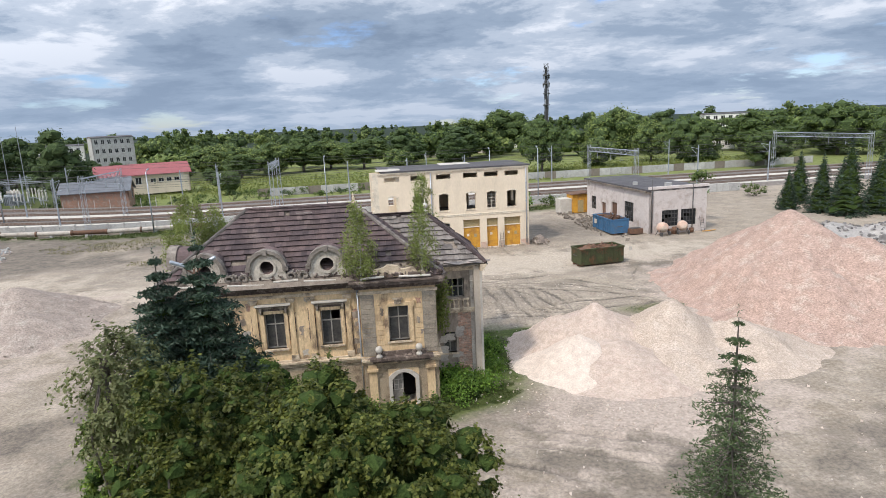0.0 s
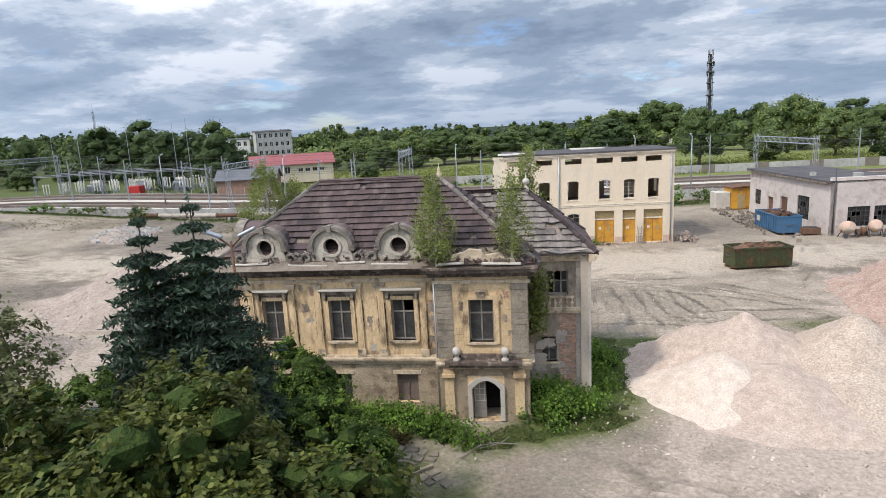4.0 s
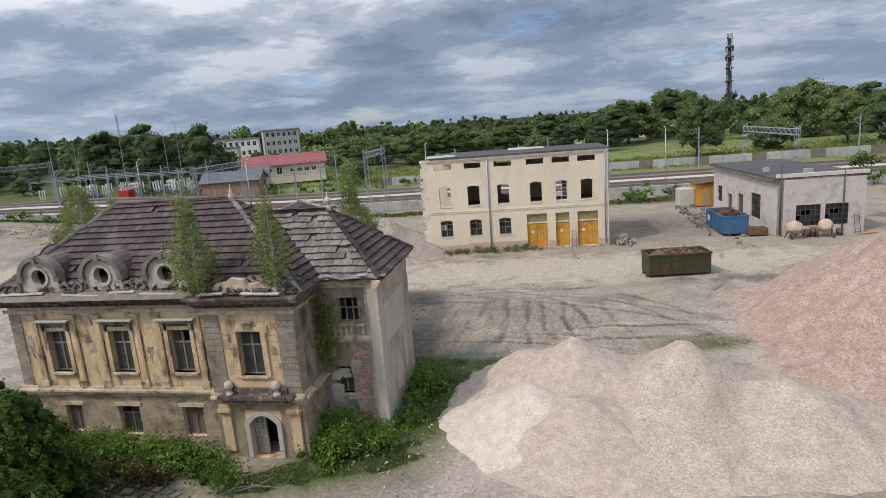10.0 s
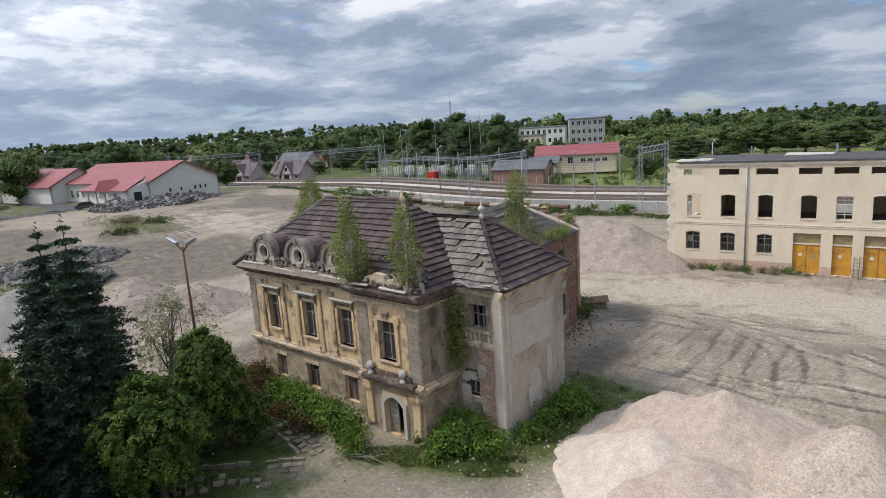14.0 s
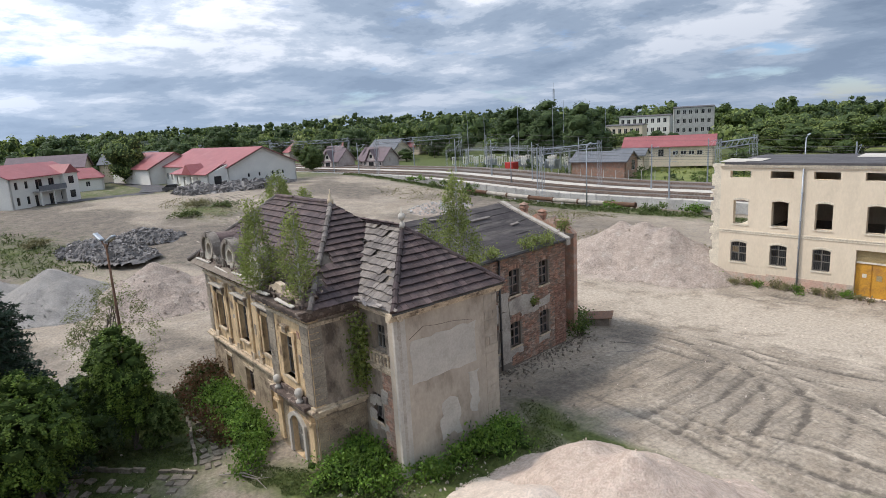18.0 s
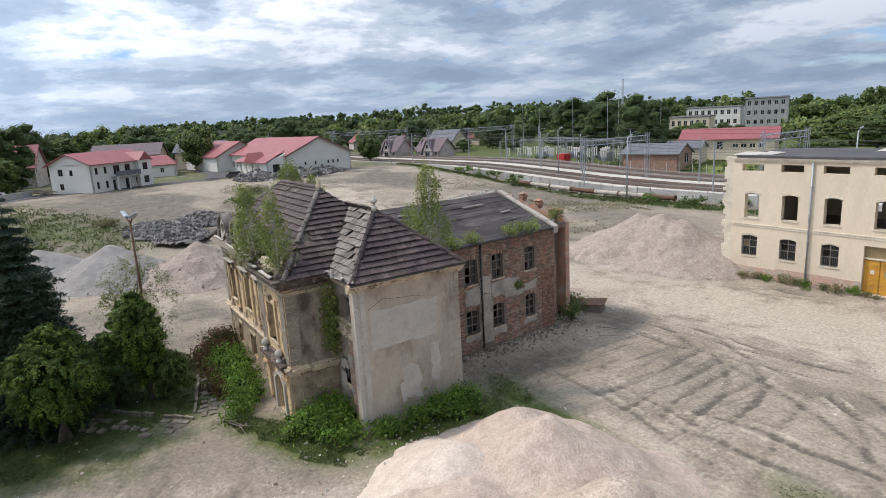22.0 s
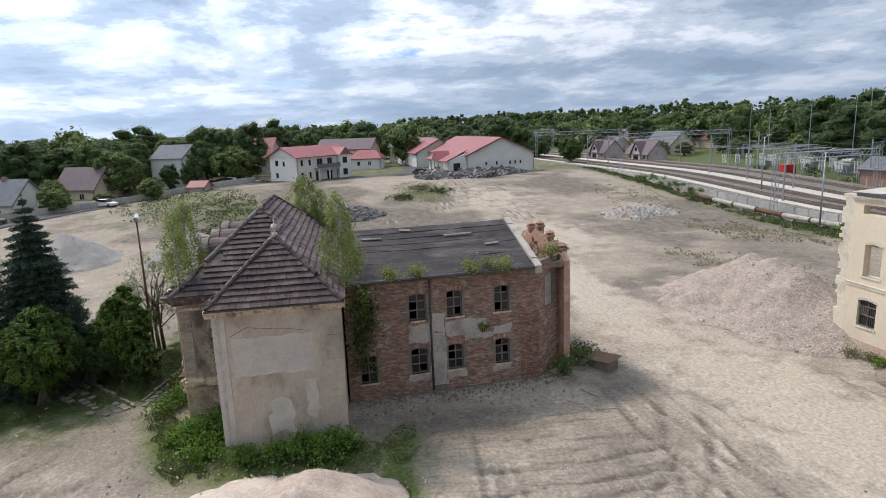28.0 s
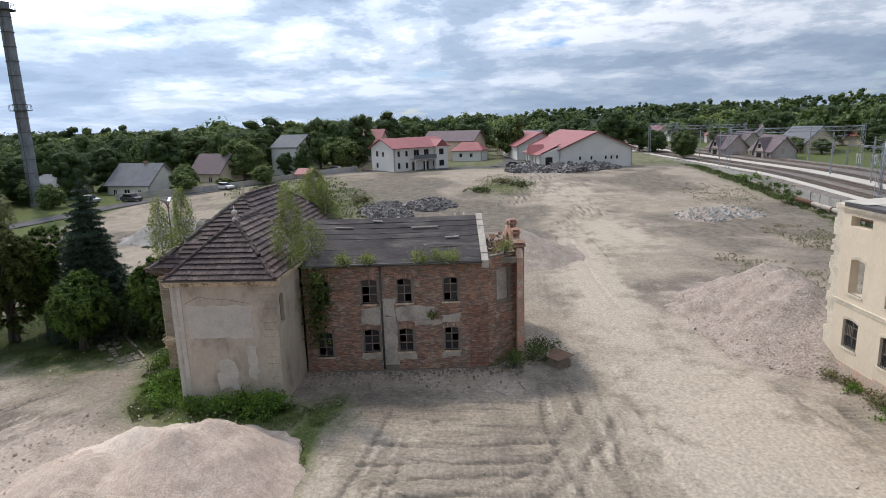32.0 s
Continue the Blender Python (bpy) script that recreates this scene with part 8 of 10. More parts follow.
for z in (0.9, 3.6):
    part("bay_window", MB().box(12.3, 13.6, -1.16, -1.1, z, z + 1.4), "glass", h2)
bal = part("balcony", MB().box(4.6, 11.2, -1.5, 0.0, 2.72, 2.9), "concrete", h2, "grey balcony with a railing")
part("railing", MB().box(4.6, 11.2, -1.5, -1.42, 2.9, 3.85), "greyroof", bal)
for x in (5.0, 8.0, 11.0):
    part("balcony_post", MB().box(x - 0.12, x + 0.12, -1.45, -1.2, -0.5, 2.75), "white", bal)

gable_house(-139.5, 9.2, 2.4, 78, 8.5, 8.0, 3.0, 5.0, "white", "redroof", "small white outbuilding with a red hipped roof", "outbuilding", 0.4, (("s", 2.0, 1.0, 0.9, 1.2), ("s", 5.0, 1.0, 0.9, 1.2)), hip=2.2)
gable_house(-141.5, -20.5, 2.6, 75, 9, 9, 5.0, 9.6, "whitewash", "redroof", "house with a steep red roof among trees", "house", 0.5)
gable_house(-127, -38.5, 2.3, 70, 8.5, 10, 7.6, 10.6, "white", "greyroof", "tall pale gable house half hidden by trees", "house", 0.3, (("s", 3.2, 5.0, 0.8, 1.1),))
gable_house(-103.5, -24.6, 1.6, 70, 3.6, 3.0, 2.0, 3.0, "whitewash", "redroof", "tiny booth with a red roof", "booth", 0.4, (), "booth")
gable_house(-165, 22, 2.4, 60, 14, 9, 5.0, 7.5, "cream", "greyroof", "cream house with a grey roof behind the hall", "house", 0.5, chimney=(4, 4, 8.2))
gable_house(-150, 0, 2.4, 70, 16, 10, 5.5, 8.2, "cream", "purpleroof", "cream house with a low purple-grey roof", "house", 0.5)
# houses in the south-west
gable_house(-91.5, -62.5, 1.0, 75, 11.5, 9, 3.4, 7.4, "white", "greyroof", "white house with a steep grey roof and a front gable", "house", 0.5, (("s", 1.5, 0.9, 1.0, 1.3), ("s", 4.5, 0.9, 1.6, 1.4), ("s", 8.2, 0.9, 1.0, 1.3)), chimney=(7, 4.5, 8.0))
gable_house(-114, -55.0, 1.5, 68, 10, 8, 3.4, 7.6, "cream", "purpleroof", "yellowish house with a purple-grey roof", "house", 0.5, (("s", 2, 0.9, 1.0, 1.3), ("s", 6, 0.9, 1.2, 1.3)))
gable_house(-89.5, -80.5, 1.0, 80, 10, 9, 3.6, 5.6, "cream", "greyroof", "low cream house behind garden trees", "house", 0.6, (("s", 2, 0.9, 1.2, 1.3), ("s", 6, 0.9, 1.2, 1.3)), hip=2.5)
gable_house(-155, -72, 2.6, 60, 12, 9, 4.4, 8.0, "cream", "redroof", "house with a red roof among trees", "house", 0.5)
gable_house(-180, -97, 3.0, 50, 24, 10, 5.8, 6.2, "white", "greyroof", "long low white building with a flat roof", "building", 0.3, [("s", 1 + k * 2.9, 2.6, 1.8, 1.5) for k in range(8)], "building")
gable_house(-175, -62, 2.6, 70, 10, 9, 4.0, 8.4, "white", "redroof", "far house with a red roof", "house", 0.5)
# villas beyond the railway
for x, y, rz in ((-164.0, 87.5, 14), (-146.0, 93.0, 14), (-154.5, 97.0, 10), (-195, 105, 10)):
    v = gable_house(x, y, 1.25, rz, 9.0, 7.5, 2.7, 6.2, "whitewash", "purpleroof", "villa with steep purple-grey gables", "villa", 0.6, (("s", 0.8, 0.9, 1.0, 1.2), ("s", 7.0, 0.9, 1.0, 1.2)))
    part("front_gable", MB().prism([(2.6, -0.4, 0), (6.2, -0.4, 0), (6.2, -0.4, 2.8), (4.4, -0.4, 5.6), (2.6, -0.4, 2.8)], (0, 4.0, 0)), "whitewash", v)
    for s in (-1, 1):
        part("gable_roof", MB().prism([(4.4, -0.8, 5.9), (4.4 + s * 2.3, -0.8, 2.3), (4.4 + s * 2.3, 3.8, 2.3), (4.4, 3.8, 5.9)], (s * 0.08, 0, 0.14)), "purpleroof", v)
    part("gable_window", MB().box(3.9, 4.9, -0.46, -0.40, 3.2, 4.3), "glass", v)
    part("gable_window", MB().box(3.4, 5.4, -0.46, -0.40, 0.7, 2.0), "glass", v)
rng_v = random.Random(44)
for k in range(16):
    x, y = -175 - rng_v.uniform(0, 170), 100 + rng_v.uniform(0, 90)
    gable_house(x, y, 1.25, rng_v.uniform(-20, 30), rng_v.uniform(10, 15), rng_v.uniform(8, 10), 3.6, rng_v.uniform(7, 9.5), rng_v.choice(("white", "cream", "whitewash")), rng_v.choice(("purpleroof", "redroof", "greyroof")), "distant house among trees", "house", 0.5)
# north side
rr_b = gable_house(-72.5, 127.5, 1.0, 25, 21.5, 9, 4.6, 6.9, "cream", "redroof", "long cream building with a bright red roof", "workshop", 0.6, [("s", 12 + k * 1.9, 2.3, 1.3, 1.0) for k in range(4)] + [("s", 8.5, 2.0, 1.4, 1.8)], "building")
gable_house(-72, 116, 1.0, 22, 11, 7, 3.2, 4.6, "cream", "greyroof", "low annex with a grey roof", "shed", 0.4, (), "shed")
gable_house(-69.5, 102.5, 0.8, 12, 13, 7, 3.3, 5.2, "brick", "greyroof", "dark brick shed with a grey roof and broken gable", "shed", 0.5, (("e", 3.5, 1.0, 2.2, 2.2),), "shed")


def block(x, y, rz, L, W, H, n, floors, wallm, label, roofm="flatroof"):
    wins = [("s", 0.9 + k * (L - 1.2) / n, 1.0 + f * H / floors, (L - 1.2) / n * 0.55, H / floors * 0.5) for k in range(n) for f in range(floors)]
    return gable_house(x, y, 0.5, rz, L, W, H, H + 0.5, wallm, roofm, label, "apartment_block", 0.2, wins, "apartment building")


block(-113, 221, 32, 15, 10, 14.2, 6, 4, "concrete", "grey four-storey apartment block on the skyline")
block(-139, 221, 25, 21, 11, 11.5, 8, 3, "white", "white terraced apartment block with dark balconies")
block(-130, 198, 22, 15, 9, 8.5, 6, 2, "cream", "cream block with a dark roof")
block(148, 240, -20, 30, 12, 13, 9, 4, "white", "distant white block at the yard's eastern skyline")
block(118, 205, -12, 22, 9, 5.5, 6, 1, "white", "low white store among trees")
gable_house(62, 300, 0, -5, 12, 9, 4, 8, "white", "greyroof", "distant white house among trees", "house", 0.5)
for x, y in ((14, 250), (48, 262), (-30, 240)):
    gable_house(x, y, 0, rng_v.uniform(-25, 25), 11, 9, 3.6, 7.4, rng_v.choice(("white", "cream")), rng_v.choice(("greyroof", "purpleroof")), "distant house half hidden by trees", "house", 0.5)

# tall lattice mast and the thin far mast
t = thing("radio_mast", 90.5, 300, 0, 0, "tall steel radio mast with antenna drums", "radio mast")
part("shaft", lattice(MB(), 0, 0, 0, 44, 2.2, 22, 0.13), "darksteel", t)
part("cable_duct", MB().box(-0.5, 0.5, -0.35, 0.35, 0, 42), "darksteel", t)
for z in (22, 28, 33, 37.5):
    part("platform", MB().lathe((0, 0, z), [(1.9, 0), (2.0, 0.25), (1.9, 0.5)], 10), "darksteel", t)
for k in range(10):
    a = k * 2.4
    part("antenna", MB().box(-0.25, 0.25, -0.15, 0.15, 0, 2.6, pose(1.7 * math.cos(a), 1.7 * math.sin(a), 36 - (k % 4) * 4.5, 0, 0, math.degrees(a))), "galv", t)
t = thing("thin_mast", -262, 322, 0, 0, "thin far lattice mast", "radio mast")
part("shaft", lattice(MB(), 0, 0, 0, 34, 1.0, 24, 0.09), "galv", t)
part("tip", MB().tube((0, 0, 34), (0, 0, 38), 0.06, n=5), "galv", t)

# factory chimney
CX, CY = -79.4, -69.6
t = thing("factory_chimney", CX, CY, 0, 0, "tall segmented grey steel chimney with two platforms", "chimney")
for k in range(15):
    z0 = k * 2.62
    r0 = 1.12 - k * 0.01
    part("chimney_section", MB().tube((0, 0, z0), (0, 0, z0 + 2.54), r0, r0 - 0.02, 20), "chimneysteel", t, smooth=False)
    part("flange", MB().tube((0, 0, z0 + 2.54), (0, 0, z0 + 2.62), r0 + 0.1, n=20), "darksteel", t)
for z in (19.6, 37.8):
    part("platform", MB().lathe((0, 0, z), [(0.9, 0), (1.9, 0.05), (1.9, 0.15), (0.9, 0.2)], 18), "darksteel", t)
    for k in range(14):
        a = k * math.pi / 7
        part("railing_post", MB().tube((1.85 * math.cos(a), 1.85 * math.sin(a), z + 0.1), (1.85 * math.cos(a), 1.85 * math.sin(a), z + 1.2), 0.04, n=4), "darksteel", t)
    mb = MB()
    for k in range(14):
        a, b = k * math.pi / 7, (k + 1) * math.pi / 7
        mb.tube((1.85 * math.cos(a), 1.85 * math.sin(a), z + 1.2), (1.85 * math.cos(b), 1.85 * math.sin(b), z + 1.2), 0.035, n=4)
    part("handrail", mb, "darksteel", t)
mb = MB()
for s in (-0.25, 0.25):
    mb.tube((1.25, s, 2), (1.15, s, 37.8), 0.05, n=4)
part("ladder", mb, "darksteel", t)


def car(x, y, rz, mat, label):
    t = thing("car", x, y, rise(x, y), rz, label, "car", "parked cars")
    mb = MB().prism([(-2.1, -0.85, 0.3), (2.1, -0.85, 0.3), (2.15, -0.85, 0.75), (1.2, -0.85, 0.92), (-1.9, -0.85, 0.95), (-2.15, -0.85, 0.8)], (0, 1.7, 0))
    part("body", mb, mat, t)
    mb = MB().prism([(-1.75, -0.72, 0.93), (1.1, -0.72, 0.9), (0.5, -0.72, 1.42), (-1.2, -0.72, 1.45)], (0, 1.44, 0))
    part("cabin", mb, "glass", t)
    part("roof_panel", MB().box(-1.2, 0.5, -0.7, 0.7, 1.43, 1.48, None, 0.02), mat, t)
    for wx in (-1.35, 1.35):
        for wy in (-0.85, 0.85):
            part("wheel", MB().tube((wx, wy - 0.1, 0.32), (wx, wy + 0.1, 0.32), 0.32, n=14), "darksteel", t)


car(-111.5, 25.8, 60, "darksteel", "dark car parked by the hall")
car(-81, -68.5, 75, "white", "white car parked at the roadside")
car(-81.5, -60.0, 75, "galv", "silver car parked at the roadside")
car(-82, -51.5, 75, "darksteel", "dark car parked at the roadside")
car(-113.5, -17.5, 70, "darksteel", "dark car parked on the lane")
car(-95, -38, 68, "white", "white car parked on the lane")

# lane and garden fences in the west
mb = MB()
pts_l = [(-58, -60), (-76, -52), (-92, -42), (-104, -29), (-110, -13), (-113, 4), (-114, 22), (-128, 26), (-175, 26)]
for (x0, y0), (x1, y1) in zip(pts_l, pts_l[1:]):
    k = max(2, int(math.hypot(x1 - x0, y1 - y0) / 4))
    for i in range(k):
        a, b = i / k, (i + 1) / k
        xa, ya, xb, yb = x0 + (x1 - x0) * a, y0 + (y1 - y0) * a, x0 + (x1 - x0) * b, y0 + (y1 - y0) * b
        d = Vector((x1 - x0, y1 - y0, 0)).normalized()
        n_ = Vector((-d.y, d.x, 0)) * 2.6
        mb.add([(xa - n_.x, ya - n_.y, rise(xa, ya) + 0.06), (xb - n_.x, yb - n_.y, rise(xb, yb) + 0.06), (xb + n_.x, yb + n_.y, rise(xb, yb) + 0.06), (xa + n_.x, ya + n_.y, rise(xa, ya) + 0.06)], [(0, 1, 2, 3)])
solo("road", mb, "flatroof", "grey village lane past the houses", "road", kind="structure")
fw = thing("garden_fence", -100, -36, 3.2, 0, "low pale garden wall beside the lane", "fence")
for k in range(28):
    x, y = -84 - k * 1.05, -55 + k * 1.55
    part("panel", MB().box(-0.95, 0.95, -0.1, 0.1, -0.3, 1.2, fw.matrix_world.inverted() @ pose(x, y, rise(x, y), 0, 0, 124)), "palewall" if k % 3 else "concrete", fw)
heap("rubble_heap", [(-103.0, 28.0, 2.0, 5.5, 5.0), (-101.5, 36, 1.6, 4.5, 8.0), (-104, 43, 1.4, 4, 6.0)], "rubble", "long heap of broken concrete and bricks before the hall", "rubble heap", 0.5, 900, (0.18, 0.5), seed=51)
heap("rubble_heap", [(-66.0, 2.5, 1.3, 7.0, 4.0), (-69.5, 9.5, 1.5, 6.0, 4.6), (-58, 4.5, 1.0, 5, 3.2)], "rubble", "dark heap of broken bricks and slabs", "rubble heap", 0.35, 2600, (0.07, 0.24), seed=61)
heap("rubble_heap", [(-57.5, 51.0, 1.4, 4.5, 4.0), (-60, 56, 1.0, 5, 4)], "duskgravel", "low grey rubble heap near the railway", "rubble heap", 0.35, 700, (0.06, 0.18), stone_mat="concrete", seed=71)
heap("gravel_heap", [(-44, -4.5, 3.6, 8.0, 7.0), (-50, -11, 3.2, 8, 7)], "greygravel", "broad heap of pale grey gravel", "gravel heap", 0.35, 1500, (0.02, 0.06), seed=81)
heap("gravel_heap", [(-38.0, 3.0, 3.6, 7.0, 6.5), (-35.5, 7.5, 2.4, 5.5, 5.0)], "duskgravel", "pinkish rubble heap beside the grey gravel", "gravel heap", 0.3, 900, (0.03, 0.08), seed=87, rough=0.25)
heap("gravel_heap", [(-50.0, -26.5, 3.9, 6.5, 6.5)], "greygravel", "pointed heap of grey gravel by the lane", "gravel heap", 0.35, 600, (0.02, 0.06), seed=85)
heap("rubble_heap", [(52, 36, 1.6, 7, 5), (58, 33, 2.0, 8, 5), (66, 30, 1.5, 8, 5)], "greygravel", "low overgrown spoil heap at the yard edge", "spoil heap", 0.5, 500, (0.1, 0.3), stone_mat="rubble", seed=91)
t = thing("timber_pile", -112, -10.5, 3.9, 60, "pile of boards beside the white house", "timber")
for k in range(22):
    part("board", MB().box(-1.8, 1.8, -0.1, 0.1, 0, 0.07, pose(rng_v.uniform(-1, 1), rng_v.uniform(-1.2, 1.2), 0.05 + k * 0.05, rng_v.uniform(-6, 6), rng_v.uniform(-4, 4), rng_v.uniform(-30, 30))), "timber", t)

# ---------------------------------------------------------------- vegetation


def ball(sub):
    b = bmesh.new()
    bmesh.ops.create_icosphere(b, subdivisions=sub, radius=1)
    b.verts.index_update()
    out = np.array([v.co[:] for v in b.verts]), [tuple(v.index for v in f.verts) for f in b.faces]
    b.free()
    return out


LUMPS = {1: ball(1), 2: ball(2)}


def lump(mb, R, c, rx, rz, sub=1):
    """An uneven dark mass standing for inner leaves and the shade among them."""
    V, F_ = LUMPS[sub]
    k = 1 + 0.22 * np.sin(V @ R.normal(size=(3, 4)) * 2.4 + R.rand(4) * 6).mean(1) * 2 + R.normal(size=len(V)) * 0.07
    mb.add((V * k[:, None] * np.array([rx, rx, rz]) + np.array(c)).tolist(), F_)


def leaf_mesh(name, P, size, material, seed, aspect=0.6, droop=0.0, flat=0.0, out=None):
    """Many single leaves: a small kite for each place in P."""
    R = np.random.RandomState(seed)
    n = len(P)
    a = R.normal(size=(n, 3))
    a[:, 2] = a[:, 2] * (1 - flat) - droop
    if out is not None:  # leaves lie roughly along the crown's surface
        a -= out * (a * out).sum(1, keepdims=True) * 0.75
    a /= np.linalg.norm(a, axis=1, keepdims=True) + 1e-9
    b = np.cross(a, R.normal(size=(n, 3)) if out is None else out + R.normal(size=(n, 3)) * 0.45)
    b /= np.linalg.norm(b, axis=1, keepdims=True) + 1e-9
    s = (size * R.uniform(0.6, 1.35, n))[:, None]
    V = np.stack([P - a * s * 0.5, P + b * s * aspect * 0.5, P + a * s * 0.5, P - b * s * aspect * 0.5], 1).reshape(-1, 3)
    me = bpy.data.meshes.new(name)
    me.vertices.add(4 * n)
    me.vertices.foreach_set("co", V.reshape(-1).astype(np.float32))
    me.loops.add(4 * n)
    me.loops.foreach_set("vertex_index", np.arange(4 * n, dtype=np.int32))
    me.polygons.add(n)
    me.polygons.foreach_set("loop_start", np.arange(0, 4 * n, 4, dtype=np.int32))
    me.polygons.foreach_set("loop_total", np.full(n, 4, dtype=np.int32))
    me.materials.append(M[material])
    me.update(calc_edges=True)
    me.validate()
    return me


def crown_points(R, lobes, per, cz, rx, rz, size=0.42, spread=0.16):
    """Leaf places on the skins of many overlapping lobes that make up an uneven crown."""
    d = R.normal(size=(lobes, 3))
    d[:, 2] += 0.25
    d /= np.linalg.norm(d, axis=1, keepdims=True)
    k = size * R.uniform(0.55, 1.25, lobes) * rx
    c = d * (R.uniform(0.25, 1.0, lobes) ** 0.6)[:, None] * (np.array([rx, rx, rz]) - k[:, None] * 0.5) + np.array([0, 0, cz])
    u = R.normal(size=(lobes, per, 3))
    u[:, :, 2] += 0.2
    u /= np.linalg.norm(u, axis=2, keepdims=True)
    rad = 0.88 + spread * R.normal(size=(lobes, per, 1))
    P = c[:, None, :] + u * rad * k[:, None, None] * np.array([1, 1, 0.85])
    return P.reshape(-1, 3), u.reshape(-1, 3), c, k


def branchy(mb, r, base, tips, r0, bend=0.25):
    """A limb from base to each tip, bowed upwards, tapering."""
    for t in tips:
        a, b = Vector(base), Vector(t)
        m = (a + b) / 2 + Vector((r.uniform(-1, 1), r.uniform(-1, 1), 1.0)) * (b - a).length * bend * 0.4
        mb.tube(a, m, r0, r0 * 0.6, 6, False)
        mb.tube(m, b, r0 * 0.6, r0 * 0.15, 5, False)


def crown_clumps(R, n, per, cz, rx, rz, size=0.17, spread=0.1, spray=0, droop=0.7):
    """Leaf places on the caps of many small clumps that fill an uneven crown: dense above, open below."""
    d = R.normal(size=(n, 3))
    d[:, 2] += 0.15
    d /= np.linalg.norm(d, axis=1, keepdims=True)
    W, ph = R.normal(size=(3, 6)) * 1.9, R.rand(6) * 6.3
    env = 0.86 + 0.20 * np.sin(d @ W + ph).mean(1) * 2.2
    f = np.where(R.rand(n) < 0.72, R.uniform(0.8, 1.02, n), R.uniform(0.3, 0.8, n)) * env
    k = size * R.uniform(0.6, 1.3, n) * rx
    c = d * f[:, None] * (np.array([rx, rx, rz]) - k[:, None] * 0.4) + np.array([0, 0, cz])
    u = R.normal(size=(n, per, 3))
    u[:, :, 2] = u[:, :, 2] + 0.3
    u += d[:, None, :] * 0.6
    u /= np.linalg.norm(u, axis=2, keepdims=True)
    rad = 0.93 + spread * R.normal(size=(n, per, 1)) - 0.35 * R.rand(n, per, 1) ** 3
    P = c[:, None, :] + u * rad * k[:, None, None] * np.array([1.1, 1.1, 0.88])
    P[:, :, 2] -= (0.35 * k[:, None] * R.rand(n, per) ** 2)
    if spray:  # leaves strung along arching twigs instead
        v = R.normal(size=(n, spray, 3)) + d[:, None, :] * 0.9
        v[:, :, 2] += 0.25
        v /= np.linalg.norm(v, axis=2, keepdims=True)
        v *= R.uniform(0.7, 1.75, (n, spray, 1))
        pick = R.randint(0, spray, (n, per))
        w = np.take_along_axis(v, pick[:, :, None], 1)
        s = R.rand(n, per, 1) ** 0.7
        P = c[:, None, :] + w * s * k[:, None, None]
        P[:, :, 2] -= droop * k[:, None] * s[:, :, 0] ** 2 * np.hypot(w[:, :, 0], w[:, :, 1])
        P += R.normal(size=P.shape) * spread * 0.55 * k[:, None, None]
        u = w + np.array([0, 0, 0.8])
        u /= np.linalg.norm(u, axis=2, keepdims=True)
    return P.reshape(-1, 3), u.reshape(-1, 3), c, k


def broad_tree(name, x, y, z, h, r, mat, label, seed, lobes=40, per=300, leaf=0.22, trunk_h=0.28, bark="bark", group="", stems=1, size=0.42, spread=0.16, core="shadeleaf", category="tree", spray=0, droop=0.7, thick=1.0):
    R, rr_ = np.random.RandomState(seed), random.Random(seed)
    t = thing(name, x, y, z, 0, label, category, group)
    mb = MB()
    cz = h * trunk_h + (h * (1 - trunk_h)) / 2
    P, U, C, K = crown_clumps(R, lobes, per, cz, r, h * (1 - trunk_h) / 2, size, spread, spray, droop)
    P[:, 2] = np.maximum(P[:, 2], 0.25)
    for s in range(stems):
        o = Vector((rr_.uniform(-0.4, 0.4) * (stems > 1), rr_.uniform(-0.4, 0.4) * (stems > 1), 0))
        top = Vector((rr_.uniform(-0.3, 0.3), rr_.uniform(-0.3, 0.3), h * (trunk_h + 0.25)))
        mid = (o + top) / 2 + Vector((rr_.uniform(-0.15, 0.15), rr_.uniform(-0.15, 0.15), 0))
        w = 0.022 * thick * h / (1 if stems == 1 else 1.6)
        mb.tube(o - Vector((0, 0, 0.2)), mid, w * 1.3, w, 9, False)
        mb.tube(mid, top, w, w * 0.6, 8, False)
        tips = [Vector(C[i]) for i in R.choice(len(C), min(16, len(C)), replace=False)]
        branchy(mb, rr_, mid, tips[:6], w * 0.5)
        branchy(mb, rr_, top, tips[6:], w * 0.45)
    part("trunk", mb, bark, t)
    # dark lumps added behind the leaves so that gaps read as shade
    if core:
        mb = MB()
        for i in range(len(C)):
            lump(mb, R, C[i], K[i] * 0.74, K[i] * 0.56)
        for i in range(14):  # a loose heart, painted dark as crown shade, closing the view through
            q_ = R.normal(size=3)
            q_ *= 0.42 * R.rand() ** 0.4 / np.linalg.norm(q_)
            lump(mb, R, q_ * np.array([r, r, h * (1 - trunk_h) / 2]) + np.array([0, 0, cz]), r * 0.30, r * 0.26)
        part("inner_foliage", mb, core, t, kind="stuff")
    ob = new("crown", leaf_mesh("crown", P, leaf, mat, seed, out=U))
    ob.parent = t
    return t


